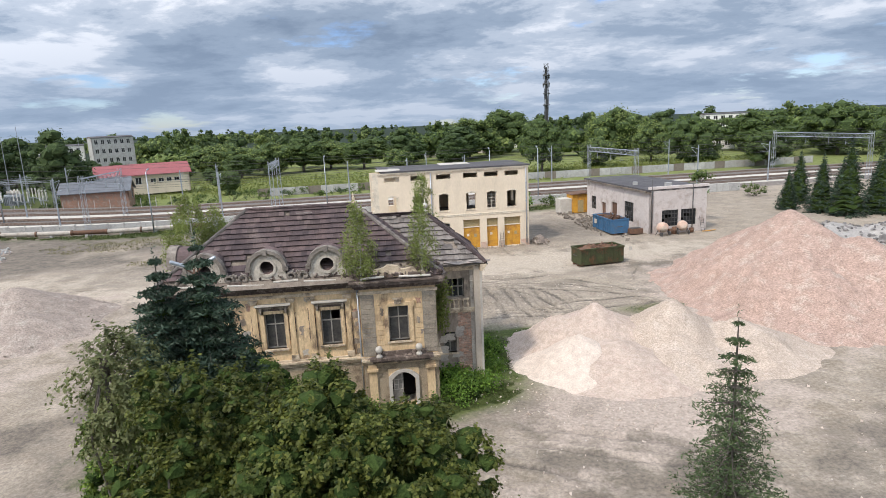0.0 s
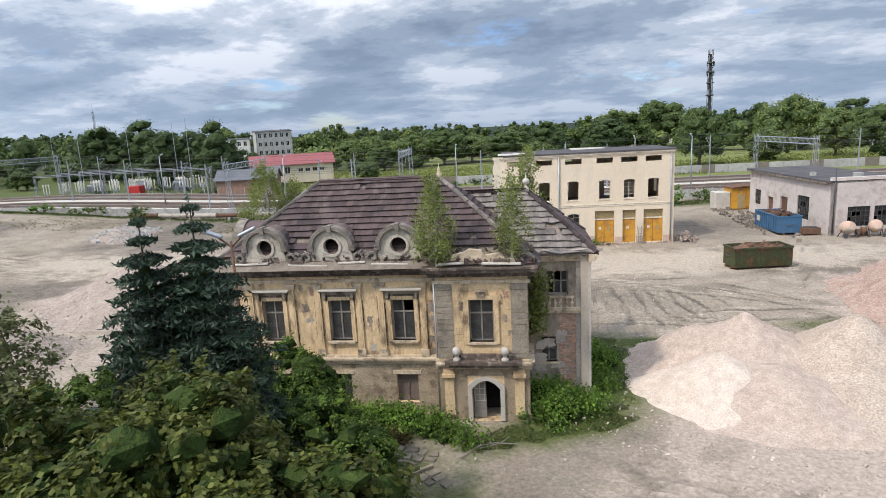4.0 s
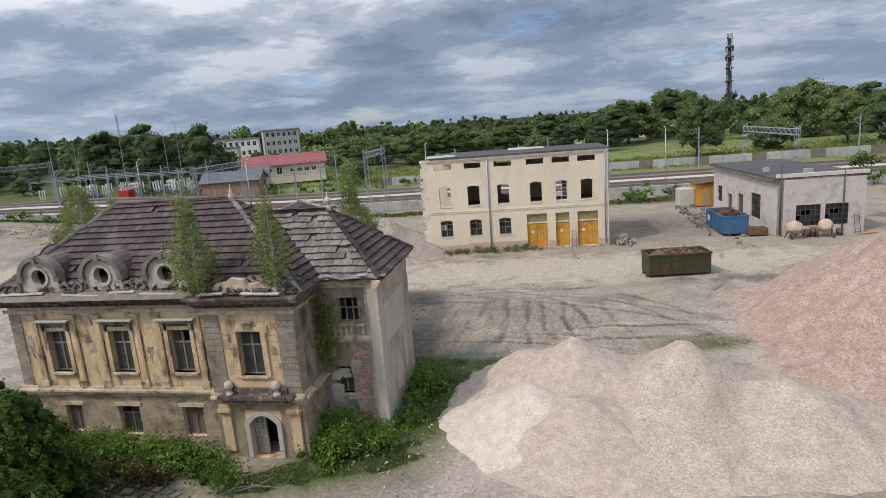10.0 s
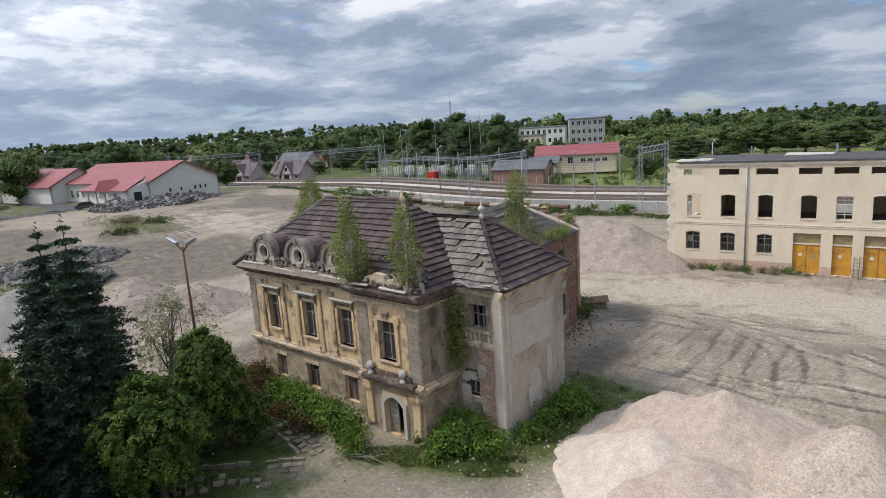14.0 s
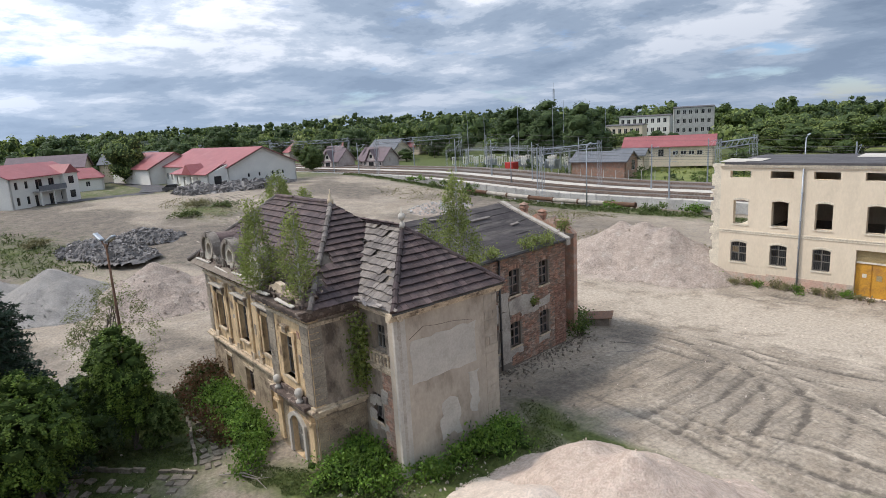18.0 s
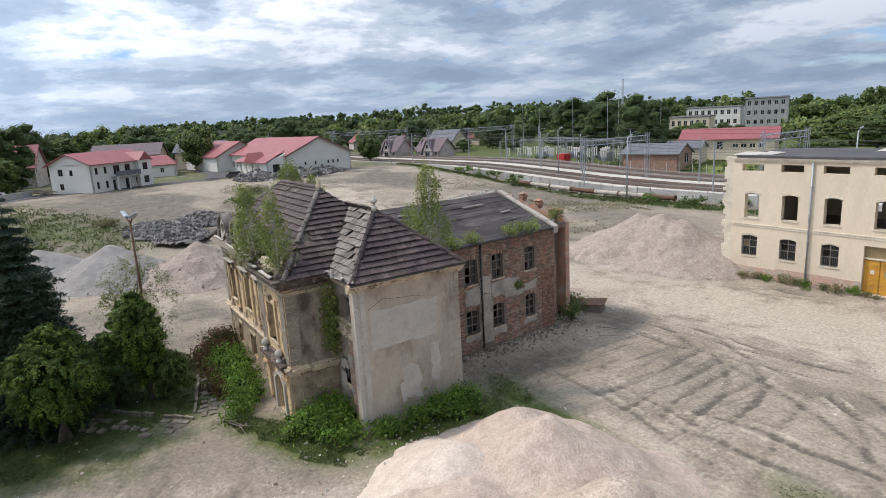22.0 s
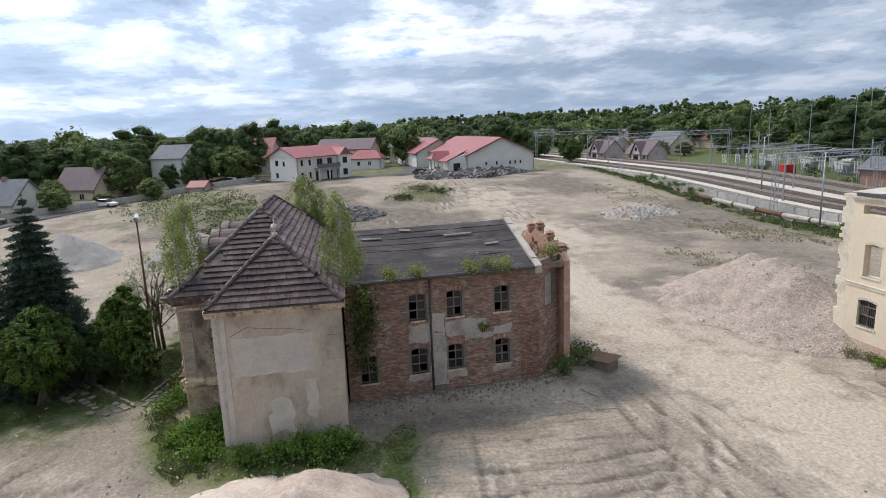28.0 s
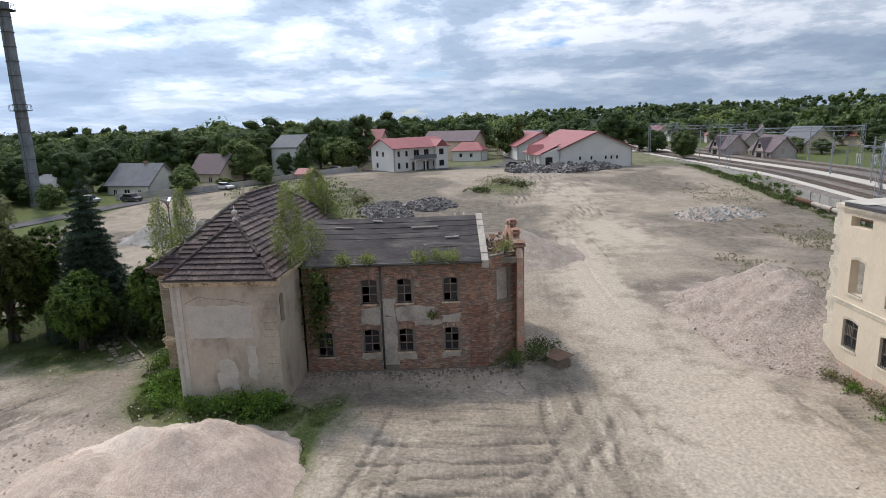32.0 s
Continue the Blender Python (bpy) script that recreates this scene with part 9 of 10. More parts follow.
def spruce_tree(name, x, y, z, h, r, mat, label, seed, dens=1.0, group="", core=0.0, quad=0.30, bare=0.05, gap=0.027, blunt=0.8, loose=1.0, fine=1.0):
    R, rr_ = np.random.RandomState(seed), random.Random(seed)
    t = thing(name, x, y, z, 0, label, "conifer", group)
    mb = MB()
    mb.tube((0, 0, -0.2), (0, 0, h * 0.98), 0.016 * h, 0.012, 8, False)
    pts = []
    lev, zz = 0, h * bare
    while zz < h * 0.985:
        f = 1 - zz / h
        ln = r * (f ** blunt) * rr_.uniform(0.8, 1.12)
        nb = max(4, int((5 + 6 * f) * dens))
        for k in range(nb):
            a = 2 * math.pi * (k + rr_.random() * 0.8) / nb
            L_ = ln * rr_.uniform(0.72, 1.12)
            tip = Vector((math.cos(a) * L_, math.sin(a) * L_, zz - 0.26 * L_ + 0.1 * L_ * f))
            if L_ > 0.5:
                mb.tube((0, 0, zz), tip, 0.012 * h * f * 0.35 + 0.006, 0.004, 4, False)
            n = max(3, int(L_ * 17 * dens * gap / 0.027 * fine))
            s = R.rand(n) ** 0.75
            side = R.normal(size=(n, 3)) * (0.13 + 0.19 * (1 - s))[:, None] * min(1.0, L_) * loose
            side[:, 2] = -np.abs(side[:, 2]) * 0.7
            pts.append(np.array([0, 0, zz]) + s[:, None] * (np.array(tip) - np.array([0, 0, zz])) + side)
        zz += h * gap + 0.05
        lev += 1
    for k in range(14):
        pts.append(np.array([[R.normal() * 0.04, R.normal() * 0.04, h * (0.95 + 0.005 * k)]]))
    part("trunk", mb, "bark", t)
    # dark lumps round the trunk paint the shade inside the spruce
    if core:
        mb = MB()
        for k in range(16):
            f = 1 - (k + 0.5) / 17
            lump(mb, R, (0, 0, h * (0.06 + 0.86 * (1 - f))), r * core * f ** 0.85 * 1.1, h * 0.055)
        part("inner_foliage", mb, "shadeleaf", t, kind="stuff")
    ob = new("crown", leaf_mesh("crown", np.concatenate(pts), quad, mat, seed, 0.26, 0.25, 0.3))
    ob.parent = t
    return t


def shrub(name, x, y, z, h, r, mat, label, seed, n=1200, leaf=0.2, stretch=(1, 1), category="bush", group=""):
    R, rr_ = np.random.RandomState(seed), random.Random(seed)
    t = thing(name, x, y, z, 0, label, category, group)
    k = max(8, n // 45)
    c = R.normal(size=(k, 3)) * 0.5
    c[:, 0] *= r * stretch[0]
    c[:, 1] *= r * stretch[1]
    c[:, 2] = h * (0.25 + 0.62 * R.rand(k)) * np.exp(-0.35 * (c[:, 0] ** 2 / (r * stretch[0]) ** 2 + c[:, 1] ** 2 / (r * stretch[1]) ** 2))
    P = (c[:, None, :] + R.normal(size=(k, 45, 3)) * np.array([0.28, 0.28, 0.22]) * min(1.0, h)).reshape(-1, 3)
    P[:, 2] = np.abs(P[:, 2])
    mb = MB()
    for i in range(min(14, k)):
        mb.tube((c[i, 0] * 0.3, c[i, 1] * 0.3, -0.1), tuple(c[i]), 0.03, 0.01, 5, False)
    part("stem", mb, "bark", t)
    # dark lumps paint the shade inside larger bushes
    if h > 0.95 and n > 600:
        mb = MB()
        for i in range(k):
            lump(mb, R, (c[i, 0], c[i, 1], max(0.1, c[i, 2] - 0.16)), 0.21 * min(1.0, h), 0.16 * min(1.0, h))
        part("inner_foliage", mb, "shadeleaf", t, kind="stuff")
    ob = new("foliage", leaf_mesh("foliage", P, leaf, mat, seed))
    ob.parent = t
    return t


# trees in front of the house
broad_tree("broadleaf_tree", -4.1, -20.2, 0, 12.1, 3.0, "apple", "large broadleaf tree with a dense olive-green crown", 1, 620, 250, 0.10, 0.03, size=0.115, spread=0.24, spray=7, droop=0.35)
broad_tree("broadleaf_tree", -6.8, -20.0, 0, 11.4, 2.5, "apple", "broadleaf tree with a wide olive-green crown", 2, 480, 250, 0.10, 0.08, size=0.12, spread=0.24, spray=7, droop=0.35)
broad_tree("broadleaf_tree", -7.6, -16.2, 0, 9.4, 2.5, "apple", "darker broadleaf tree beside the spruces", 3, 380, 240, 0.105, 0.14, size=0.13, stems=3, spread=0.22, spray=7, droop=0.4)
broad_tree("broadleaf_tree", -10.1, -15.2, 0, 8.6, 2.2, "youngleaf", "several-stemmed green broadleaf tree on the lawn", 14, 320, 230, 0.115, 0.16, size=0.14, stems=4, spread=0.22, spray=8)
broad_tree("willow_tree", -9.7, -17.7, 0, 11.4, 1.1, "willow", "thin pale willow-like tree with sparse twigs", 4, 110, 90, 0.10, 0.66, size=0.34, spread=0.25, core="", spray=6, droop=0.8, thick=0.4)
spruce_tree("spruce", -9.5, -10.7, 0, 12.1, 3.5, "spruce", "dark dense spruce beside the house", 11, 2.9, "spruces by the house", core=0.34, blunt=0.74, gap=0.036, loose=0.85, quad=0.24, fine=1.3)
spruce_tree("spruce", -10.7, -11.3, 0, 11.8, 3.3, "spruce", "dark dense spruce grown close to another", 12, 2.9, "spruces by the house", core=0.34, blunt=0.76, gap=0.036, loose=0.85, quad=0.24, fine=1.3)
spruce_tree("young_spruce", 5.9, -18.2, 0, 10.6, 3.0, "bluespruce", "young sparse spruce with a long bare leader", 13, 2.2, "", quad=0.13, gap=0.037, loose=0.62, blunt=0.9, fine=1.5)
broad_tree("young_tree", -9.0, -5.8, 0, 6.6, 2.2, "youngleaf", "young bright green tree on the lawn", 5, 170, 200, 0.11, 0.06, size=0.2, stems=3, spread=0.22, spray=7)
broad_tree("young_tree", -6.5, -9.9, 0, 5.8, 2.3, "youngleaf", "bushy drooping young tree on the lawn", 6, 220, 210, 0.11, 0.1, size=0.19, stems=4, spread=0.22, spray=7, droop=0.9)
broad_tree("young_tree", -13.8, -5.2, 0, 7.8, 2.5, "willow", "thin pale sapling beside the street lamp", 7, 120, 70, 0.10, 0.2, size=0.26, stems=2, spread=0.22, core="", spray=5, droop=0.5)
# its darker leaf colour stands for the shade it grows in
broad_tree("young_tree", -9.6, -7.4, 0, 4.5, 2.3, "wood3", "dark bushy young tree in the shade", 8, 150, 180, 0.115, 0.0, size=0.2, stems=3, spread=0.24, spray=7)
broad_tree("young_tree", -7.9, -4.6, 0, 3.0, 1.1, "wood1", "small dark tree near the house", 9, 60, 220, 0.11, 0.0, size=0.28, stems=2, spray=7)
shrub("shrub", 0.5, -22.5, 0, 3.0, 1.6, "bushleaf", "rough green shrub at the lot's edge", 21, 1600, 0.15)
shrub("shrub", 4.0, -15.5, 0, 1.6, 1.6, "bushleaf", "low weedy shrub on the bare ground", 22, 900, 0.13)

# self-sown birches on the roof
def roof_birch(x, y, z, h, r, seed, label, per=46, cl=26):
    R, rr_ = np.random.RandomState(seed), random.Random(seed)
    t = thing("birch_sapling", x, y, z, 0, label, "sapling", "birches on the roof")
    mb = MB()
    mb.tube((0, 0, -0.3), (0.1, 0.05, h * 0.5), 0.05, 0.035, 7, False)
    mb.tube((0.1, 0.05, h * 0.5), (0.0, 0.1, h * 0.98), 0.035, 0.008, 6, False)
    part("trunk", mb, "birchbark", t)
    mb = MB()
    pts = []
    for k in range(cl):
        f = 0.06 + 0.92 * (k / cl)
        rad = r * (0.12 + 1.1 * (1 - f) ** 0.75 * min(1.0, f * 5 + 0.25)) * rr_.uniform(0.35, 1.05)
        a = k * 2.4 + rr_.uniform(-0.5, 0.5)
        c = Vector((math.cos(a) * rad, math.sin(a) * rad, h * f + 0.25))
        mb.tube((0.05, 0.03, h * f * 0.85), c, 0.014, 0.004, 4, False)
        e = c + Vector((math.cos(a) * 0.15, math.sin(a) * 0.15, -0.5 * rr_.uniform(0.4, 1.2)))
        per_ = int(per * 3.2 * (1.15 - 0.7 * f))
        s = R.rand(per_)[:, None] * 1.35 - 0.35
        pts.append(np.array(c) + s * (np.array(e) - np.array(c)) + R.normal(size=(per_, 3)) * np.array([0.19, 0.19, 0.24]) * (1.1 - 0.55 * f))
    part("twig", mb, "birchbark", t, kind="stuff")
    ob = new("foliage", leaf_mesh("foliage", np.concatenate(pts), 0.09, "birch", seed, 0.75, 0.3))
    ob.parent = t


roof_birch(-4.35, -0.25, 7.55, 4.0, 0.85, 31, "slender birch growing from the eave", 60, 34)
roof_birch(-1.0, 0.1, 7.8, 3.6, 0.7, 32, "small birch growing above the bay", 46, 30)
roof_birch(-0.25, 8.25, 7.5, 4.6, 1.05, 33, "tall birch growing between the roofs", 60, 40)
roof_birch(-14.6, 5.6, 7.2, 4.7, 1.9, 34, "spreading birch growing at the roof corner", 90, 54)
roof_birch(-13.4, 6.8, 7.6, 3.4, 1.1, 35, "birch growing at the rear eave", 60, 28)
roof_birch(-3.2, 8.6, 7.3, 2.2, 0.8, 36, "young birch on the rear roof edge", 40, 18)


def hanging(name, pts, spread, n, mat, label, seed, leaf=0.15):
    """A climber: leaves scattered along a few hanging stems."""
    R = np.random.RandomState(seed)
    t = thing(name, *pts[0][0], 0, label, "climbing plant")
    o = np.array(pts[0][0])
    mb, P = MB(), []
    for line in pts:
        for a, b in zip(line, line[1:]):
            A, B = np.array(a) - o, np.array(b) - o
            mb.tube(A, B, 0.02, 0.015, 5, False)
            s = R.rand(n)[:, None]
            P.append(A + s * (B - A) + R.normal(size=(n, 3)) * spread)
    part("stem", mb, "bark", t)
    ob = new("foliage", leaf_mesh("foliage", np.concatenate(P), leaf, mat, seed, 0.7, 0.3))
    ob.parent = t


hanging("climbing_plant", [[(0.05, 2.2, 3.6), (0.15, 2.15, 5.0), (0.2, 2.1, 6.9)], [(0.1, 2.2, 3.7), (-0.1, 2.1, 4.8), (0.35, 2.05, 6.2)]], 0.26, 330, "birch", "green creeper hanging in the recessed corner", 41)
hanging("climbing_plant", [[(-1.75, 9.2, 2.0), (-1.7, 9.0, 4.5), (-1.8, 8.9, 6.9)], [(-1.7, 8.7, 3.0), (-1.75, 9.6, 5.0), (-1.8, 9.3, 6.6)]], 0.34, 420, "wood1", "dark creeper covering the corner of the wing", 42, 0.17)
wm = wing.matrix_world
for u, s in ((2.6, 51), (4.2, 52), (7.2, 53), (8.4, 54), (9.3, 55)):
    p = wm @ Vector((0.2, u, 6.95))
    shrub("eave_plant", p.x, p.y, p.z, 0.8, 0.35, "birch", "yellow-green seedling growing in the gutter", s, 260, 0.13, category="plant", group="plants on the eave")
p = wm @ Vector((-0.9, 12.6, 7.2))
shrub("eave_plant", p.x, p.y, p.z, 0.9, 0.6, "birch", "yellow-green seedling on the broken gable", 56, 300, 0.13, category="plant", group="plants on the eave")
p = wm @ Vector((0.4, 7.9, 3.6))
shrub("eave_plant", p.x - 0.25, p.y, p.z - 0.2, 0.5, 0.4, "birch", "small plant rooted in the brick wall", 57, 160, 0.12, category="plant", group="plants on the eave")

# hedge-like growth along the foot of the house
for k, (x, y, h, r, mat) in enumerate((
        (-12.4, -0.9, 1.3, 1.2, "redleaf"), (-10.6, -1.0, 1.4, 1.2, "bushleaf"), (-9.0, -1.0, 1.35, 1.1, "bushleaf"), (-7.4, -1.1, 1.3, 1.1, "bushleaf"), (-6.0, -1.1, 1.2, 1.0, "bushleaf"),
        (-4.6, -1.5, 1.0, 0.9, "bushleaf"), (-3.3, -1.9, 0.9, 0.8, "bushleaf"), (-11.4, -1.9, 0.85, 0.8, "redleaf"), (-10.0, -2.0, 0.8, 0.8, "redleaf"), (-8.7, -2.1, 0.75, 0.7, "redleaf"), (-7.5, -2.1, 0.7, 0.7, "redleaf"), (-6.4, -2.2, 0.6, 0.6, "redleaf"), (-13.3, -1.6, 1.0, 0.9, "redleaf"), (0.6, 0.3, 1.2, 1.0, "bushleaf"), (1.3, 1.2, 1.35, 1.0, "bushleaf"), (0.3, 1.5, 1.5, 0.9, "bushleaf"),
        (2.6, 1.3, 0.95, 0.8, "bushleaf"), (3.3, 3.0, 0.8, 0.7, "bushleaf"), (3.4, 4.6, 0.85, 0.7, "bushleaf"), (3.4, 6.2, 1.2, 0.8, "bushleaf"), (3.2, 7.5, 1.1, 0.8, "bushleaf"),
        (-14.2, -0.4, 1.6, 1.0, "redleaf"))):
    shrub("foot_bush", x, y, 0, h, r, mat, "reddish bush along the house wall" if mat == "redleaf" else "fresh green bush along the house wall", 100 + k, 1900 if h > 1 else 900, 0.15, group="bushes round the house")
for k, (x, y) in enumerate(((-4.2, 22.5), (-2.9, 21.2), (-5.4, 23.2))):
    shrub("weed_bush", x, y, 0, 1.1, 0.9, "wood1", "dusty bush among rubble at the wing's end", 140 + k, 600, 0.16, group="weeds at the wing")
for k, (x, y, h, r) in enumerate(((22.6, 73.1, 3.0, 2.3), (27.5, 74.2, 2.0, 1.8), (56, 77, 2.4, 2.4), (64, 71, 2.6, 2.2), (20.5, 72.5, 1.6, 1.5), (-64, 66, 3.2, 1.6), (-22, 71.5, 1.6, 1.8), (-28, 71, 1.4, 2.0), (-35, 70, 1.2, 2.0), (-75, 68.6, 1.4, 2.5), (-83, 67.5, 1.3, 2.5), (42, 49, 1.5, 1.5), (74, 49, 5.0, 2.6))):
    z0 = 5.85 if (x, y) == (42, 49) else rise(x)
    shrub("weed_bush", x, y, z0, h, r, "wood1" if k % 2 else "bushleaf", "roof-grown green bush on the garage" if z0 > 5 else "rough green bush at the yard edge", 150 + k, 700, 0.26, group="bushes at the yard edge")
for k, (x, y) in enumerate(((-82, 26), (-86, 22), (-78, 18), (-72, -3), (-61, -12))):
    shrub("weed_bush", x, y, rise(x, y), 0.9, 2.0, "drygrass" if k % 2 else "grass", "tall dry weeds on the bare ground", 180 + k, 900, 0.24, group="weeds in the yard", category="weeds")
rw = random.Random(91)
for k in range(11):  # weeds along the foot of the cream building
    p = shop.matrix_world @ F_y(1.0 + k * 1.05 + rw.uniform(-0.3, 0.3), rw.uniform(0.3, 0.8), 0)
    shrub("weed_bush", p.x, p.y, 0, rw.uniform(0.35, 0.75), rw.uniform(0.35, 0.6), "drygrass" if k % 3 else "bushleaf", "dry weeds along the foot of the cream building", 620 + k, 220, 0.13, group="weeds at the workshop", category="weeds")
for x, y, h, r, s in ((65, 60, 8.5, 2.5, 1), (62, 51, 8.7, 2.6, 2), (63, 47, 10.9, 3.4, 3), (68, 47, 8.4, 3.0, 4), (66, 52, 7.5, 2.4, 5), (70, 50, 7.8, 2.6, 6), (59.5, 55, 6.0, 1.9, 7)):
    spruce_tree("spruce", x, y, 0, h, r, "spruce", "dark spruce in a group at the yard's edge", 60 + s, 1.0, "spruces at the yard edge", quad=0.4, core=0.6)

for k in range(26):  # overgrown strip beyond the tracks
    s_, d_ = -96 + k * 4.1, 34 + (k * 37 % 11)
    x, y = rail_pt(s_, d_)
    if not (-122 < x < -66 and d_ > 36):
        shrub("weed_bush", x, y, rise(x) * 0.55, 1.4 + (k * 13 % 7) * 0.3, 1.8 + (k % 3) * 0.5, "wood1" if k % 3 else "wood3", "dense dark bush beyond the tracks", 500 + k, 420, 0.3, group="bushes beyond the tracks")
# trees at middle distance
MID = [(44, 140, 0, 16.6, 6.3, 1), (88, 196, 0, 19.4, 11.0, 2), (85, 158, 0, 13.7, 6.5, 2), (86, 133, 0, 14.4, 7.9, 1), (116, 150, 0, 16.6, 9.6, 1), (142, 148, 0, 16.9, 11.3, 1), (155, 138, 0, 15.8, 8.2, 1),
       (56, 259, 0, 20.5, 15.0, 1), (36, 225, 0, 17.5, 11.5, 2), (-73, 112, 1, 15.5, 6.5, 3), (-92, 119, 1, 14.9, 6.0, 3), (-115, 148, 1, 17.4, 9.4, 3), (-129, 144, 1, 17.1, 7.7, 3), (-110, 162, 1, 14.1, 8.7, 3),
       (-92, -46, 1, 6.0, 3.0, 2), (-76, -64, 0.9, 5.5, 2.6, 2), (-88, -67.5, 1.2, 11.0, 4.0, 3), (-102, -50, 1.6, 6.5, 3.0, 2), (-80, -71, 1.0, 6.0, 3.0, 1), (-83, -76, 1.0, 9.5, 4.2, 3), (-100, -40, 1.7, 3.0, 2.2, 2), (-76, -79, 0.8, 11.0, 5.0, 1), (-98, -66, 1.5, 11.0, 4.6, 3), (-100, -80, 1.6, 12.0, 5.2, 1), (-118, -64, 2.2, 13.0, 5.4, 3), (-104, -92, 1.6, 13.0, 6.0, 2), (-128, -58, 2.4, 12.5, 5.6, 1), (-136, -46, 2.4, 14.0, 6.2, 3), (-142, -36, 2.4, 13.0, 6.0, 1), (-146, -24, 2.4, 14.0, 6.0, 2), (-138, -60, 2.4, 14.5, 6.5, 2), (-152, -48, 2.4, 15.0, 7.0, 3), (-158, -30, 2.4, 15.0, 7.0, 1), (-164, -12, 2.4, 14.0, 6.5, 3), (-113, -75, 2, 8.6, 4.6, 1), (-124, -50, 2.4, 12.0, 4.7, 1), (-116, -42, 2.4, 10.5, 5.0, 2), (-133, -27, 2.4, 14.2, 6.9, 1), (-127, -44, 2.4, 13.1, 5.2, 1),
       (-126, -19, 2.4, 8.9, 5.1, 2), (-131, -16, 2.4, 13.7, 5.1, 3), (-192, 24, 2.4, 9.2, 7.0, 1), (-92, -92, 1, 11.0, 4.3, 1), (-86, -93, 0.5, 10.0, 4.9, 1), (-68, -75, 0.5, 9.8, 4.8, 1), (-143, 74, 2, 7.8, 3.7, 1), (-121, -33, 2.4, 6.0, 2.4, 3), (-117, -27, 2.4, 7.5, 2.6, 3),
       (-61, 191, 0, 11.6, 7.9, 2), (-41, 190, 0, 12.3, 8.7, 2), (-21, 206, 0, 11.1, 9.2, 2), (-55, 193, 0, 12.5, 9.0, 2), (-8, 196, 0, 12.0, 8.0, 1), (8, 205, 0, 13.0, 8.5, 3), (-30, 196, 0, 13.5, 8.0, 1), (24, 190, 0, 11.0, 7.0, 3), (-48, 176, 0, 9.0, 6.0, 1), (4, 178, 0, 8.0, 5.5, 2), (30, 210, 0, 14, 9, 3), (110, 205, 0, 15, 9, 3), (135, 190, 0, 14, 9, 1), (64, 150, 0, 10, 6, 2), (100, 120, 0, 11, 6, 1), (128, 110, 0, 13, 7, 1), (118, 92, 0, 12, 6, 1), (-104, -58, 1.5, 7, 3.5, 2), (-98, -30, 2, 5, 2.6, 2)]
# more of them fill the gardens and the strip beyond the railway
MID = [(x, y, z + lift(x, y), h, r, c) for x, y, z, h, r, c in MID]
HOUSES = [(-141, 0), (-139, 12), (-139, -18), (-125, -36), (-103, -24), (-160, 28), (-148, 6), (-90, -58), (-112, -51), (-88, -76), (-152, -68), (-160, 92), (-142, 98), (-190, 110), (-63, 106), (-66, 119), (-112, 30), (-120, 45), (-118, 5), (-79.4, -69.6)]
rt = random.Random(77)
for k in range(1500):
    zone = (0, 1, 1, 2)[k % 4]
    if zone == 0:  # beyond the tracks
        s_, d_ = rt.uniform(-330, -30), rt.uniform(46, 120)
        x, y = rail_pt(s_, d_)
        if -122 < x < -62 and y < 128:
            continue
    elif zone == 1:  # gardens in the south-west
        x, y = rt.uniform(-215, -80), rt.uniform(-130, -18)
        if x > -122 and y > -76:
            continue
    else:  # behind the hall
        x, y = rt.uniform(-260, -150), rt.uniform(-30, 75)
    if any(math.hypot(x - a, y - b) < 10 for a, b in HOUSES) or any(math.hypot(x - q[0], y - q[1]) < (q[4] + 4) * 0.62 for q in MID) or len(MID) > 270:
        continue
    big = rt.random()
    if -150 < x < -35 and 118 < y < 225:  # low growth before the apartment blocks
        big *= 0.25
    MID.append((x, y, rise(x, y) * (0.55 if y > 70 else 1.0), 4.5 + 9.5 * big, 3.0 + 3.6 * big * rt.uniform(0.7, 1.2), 1 + rt.randrange(3)))
base_trees = {}
for k, (x, y, z, h, r, c) in enumerate(MID):
    far_off = k > 76
    key = (c, k % 2, far_off)
    if key not in base_trees:
        base_trees[key] = (broad_tree("broadleaf_tree", x, y, z, h, r, "wood%d" % c, ("", "full green broadleaf tree", "light green broadleaf tree", "dark green broadleaf tree")[c] + " at the edge of the site", 300 + k, 60 if far_off else 90, 46 if far_off else 70, r * (0.085 if far_off else 0.065), 0.0, group="trees round the site", size=0.33 if far_off else 0.28, core="shadewood"), h, r)
    else:
        b, bh, br = base_trees[key]
        q = copy_thing(b, pose(x, y, z, 0, 0, k * 67.0))
        q.scale = (r / br, r / br, h / bh)

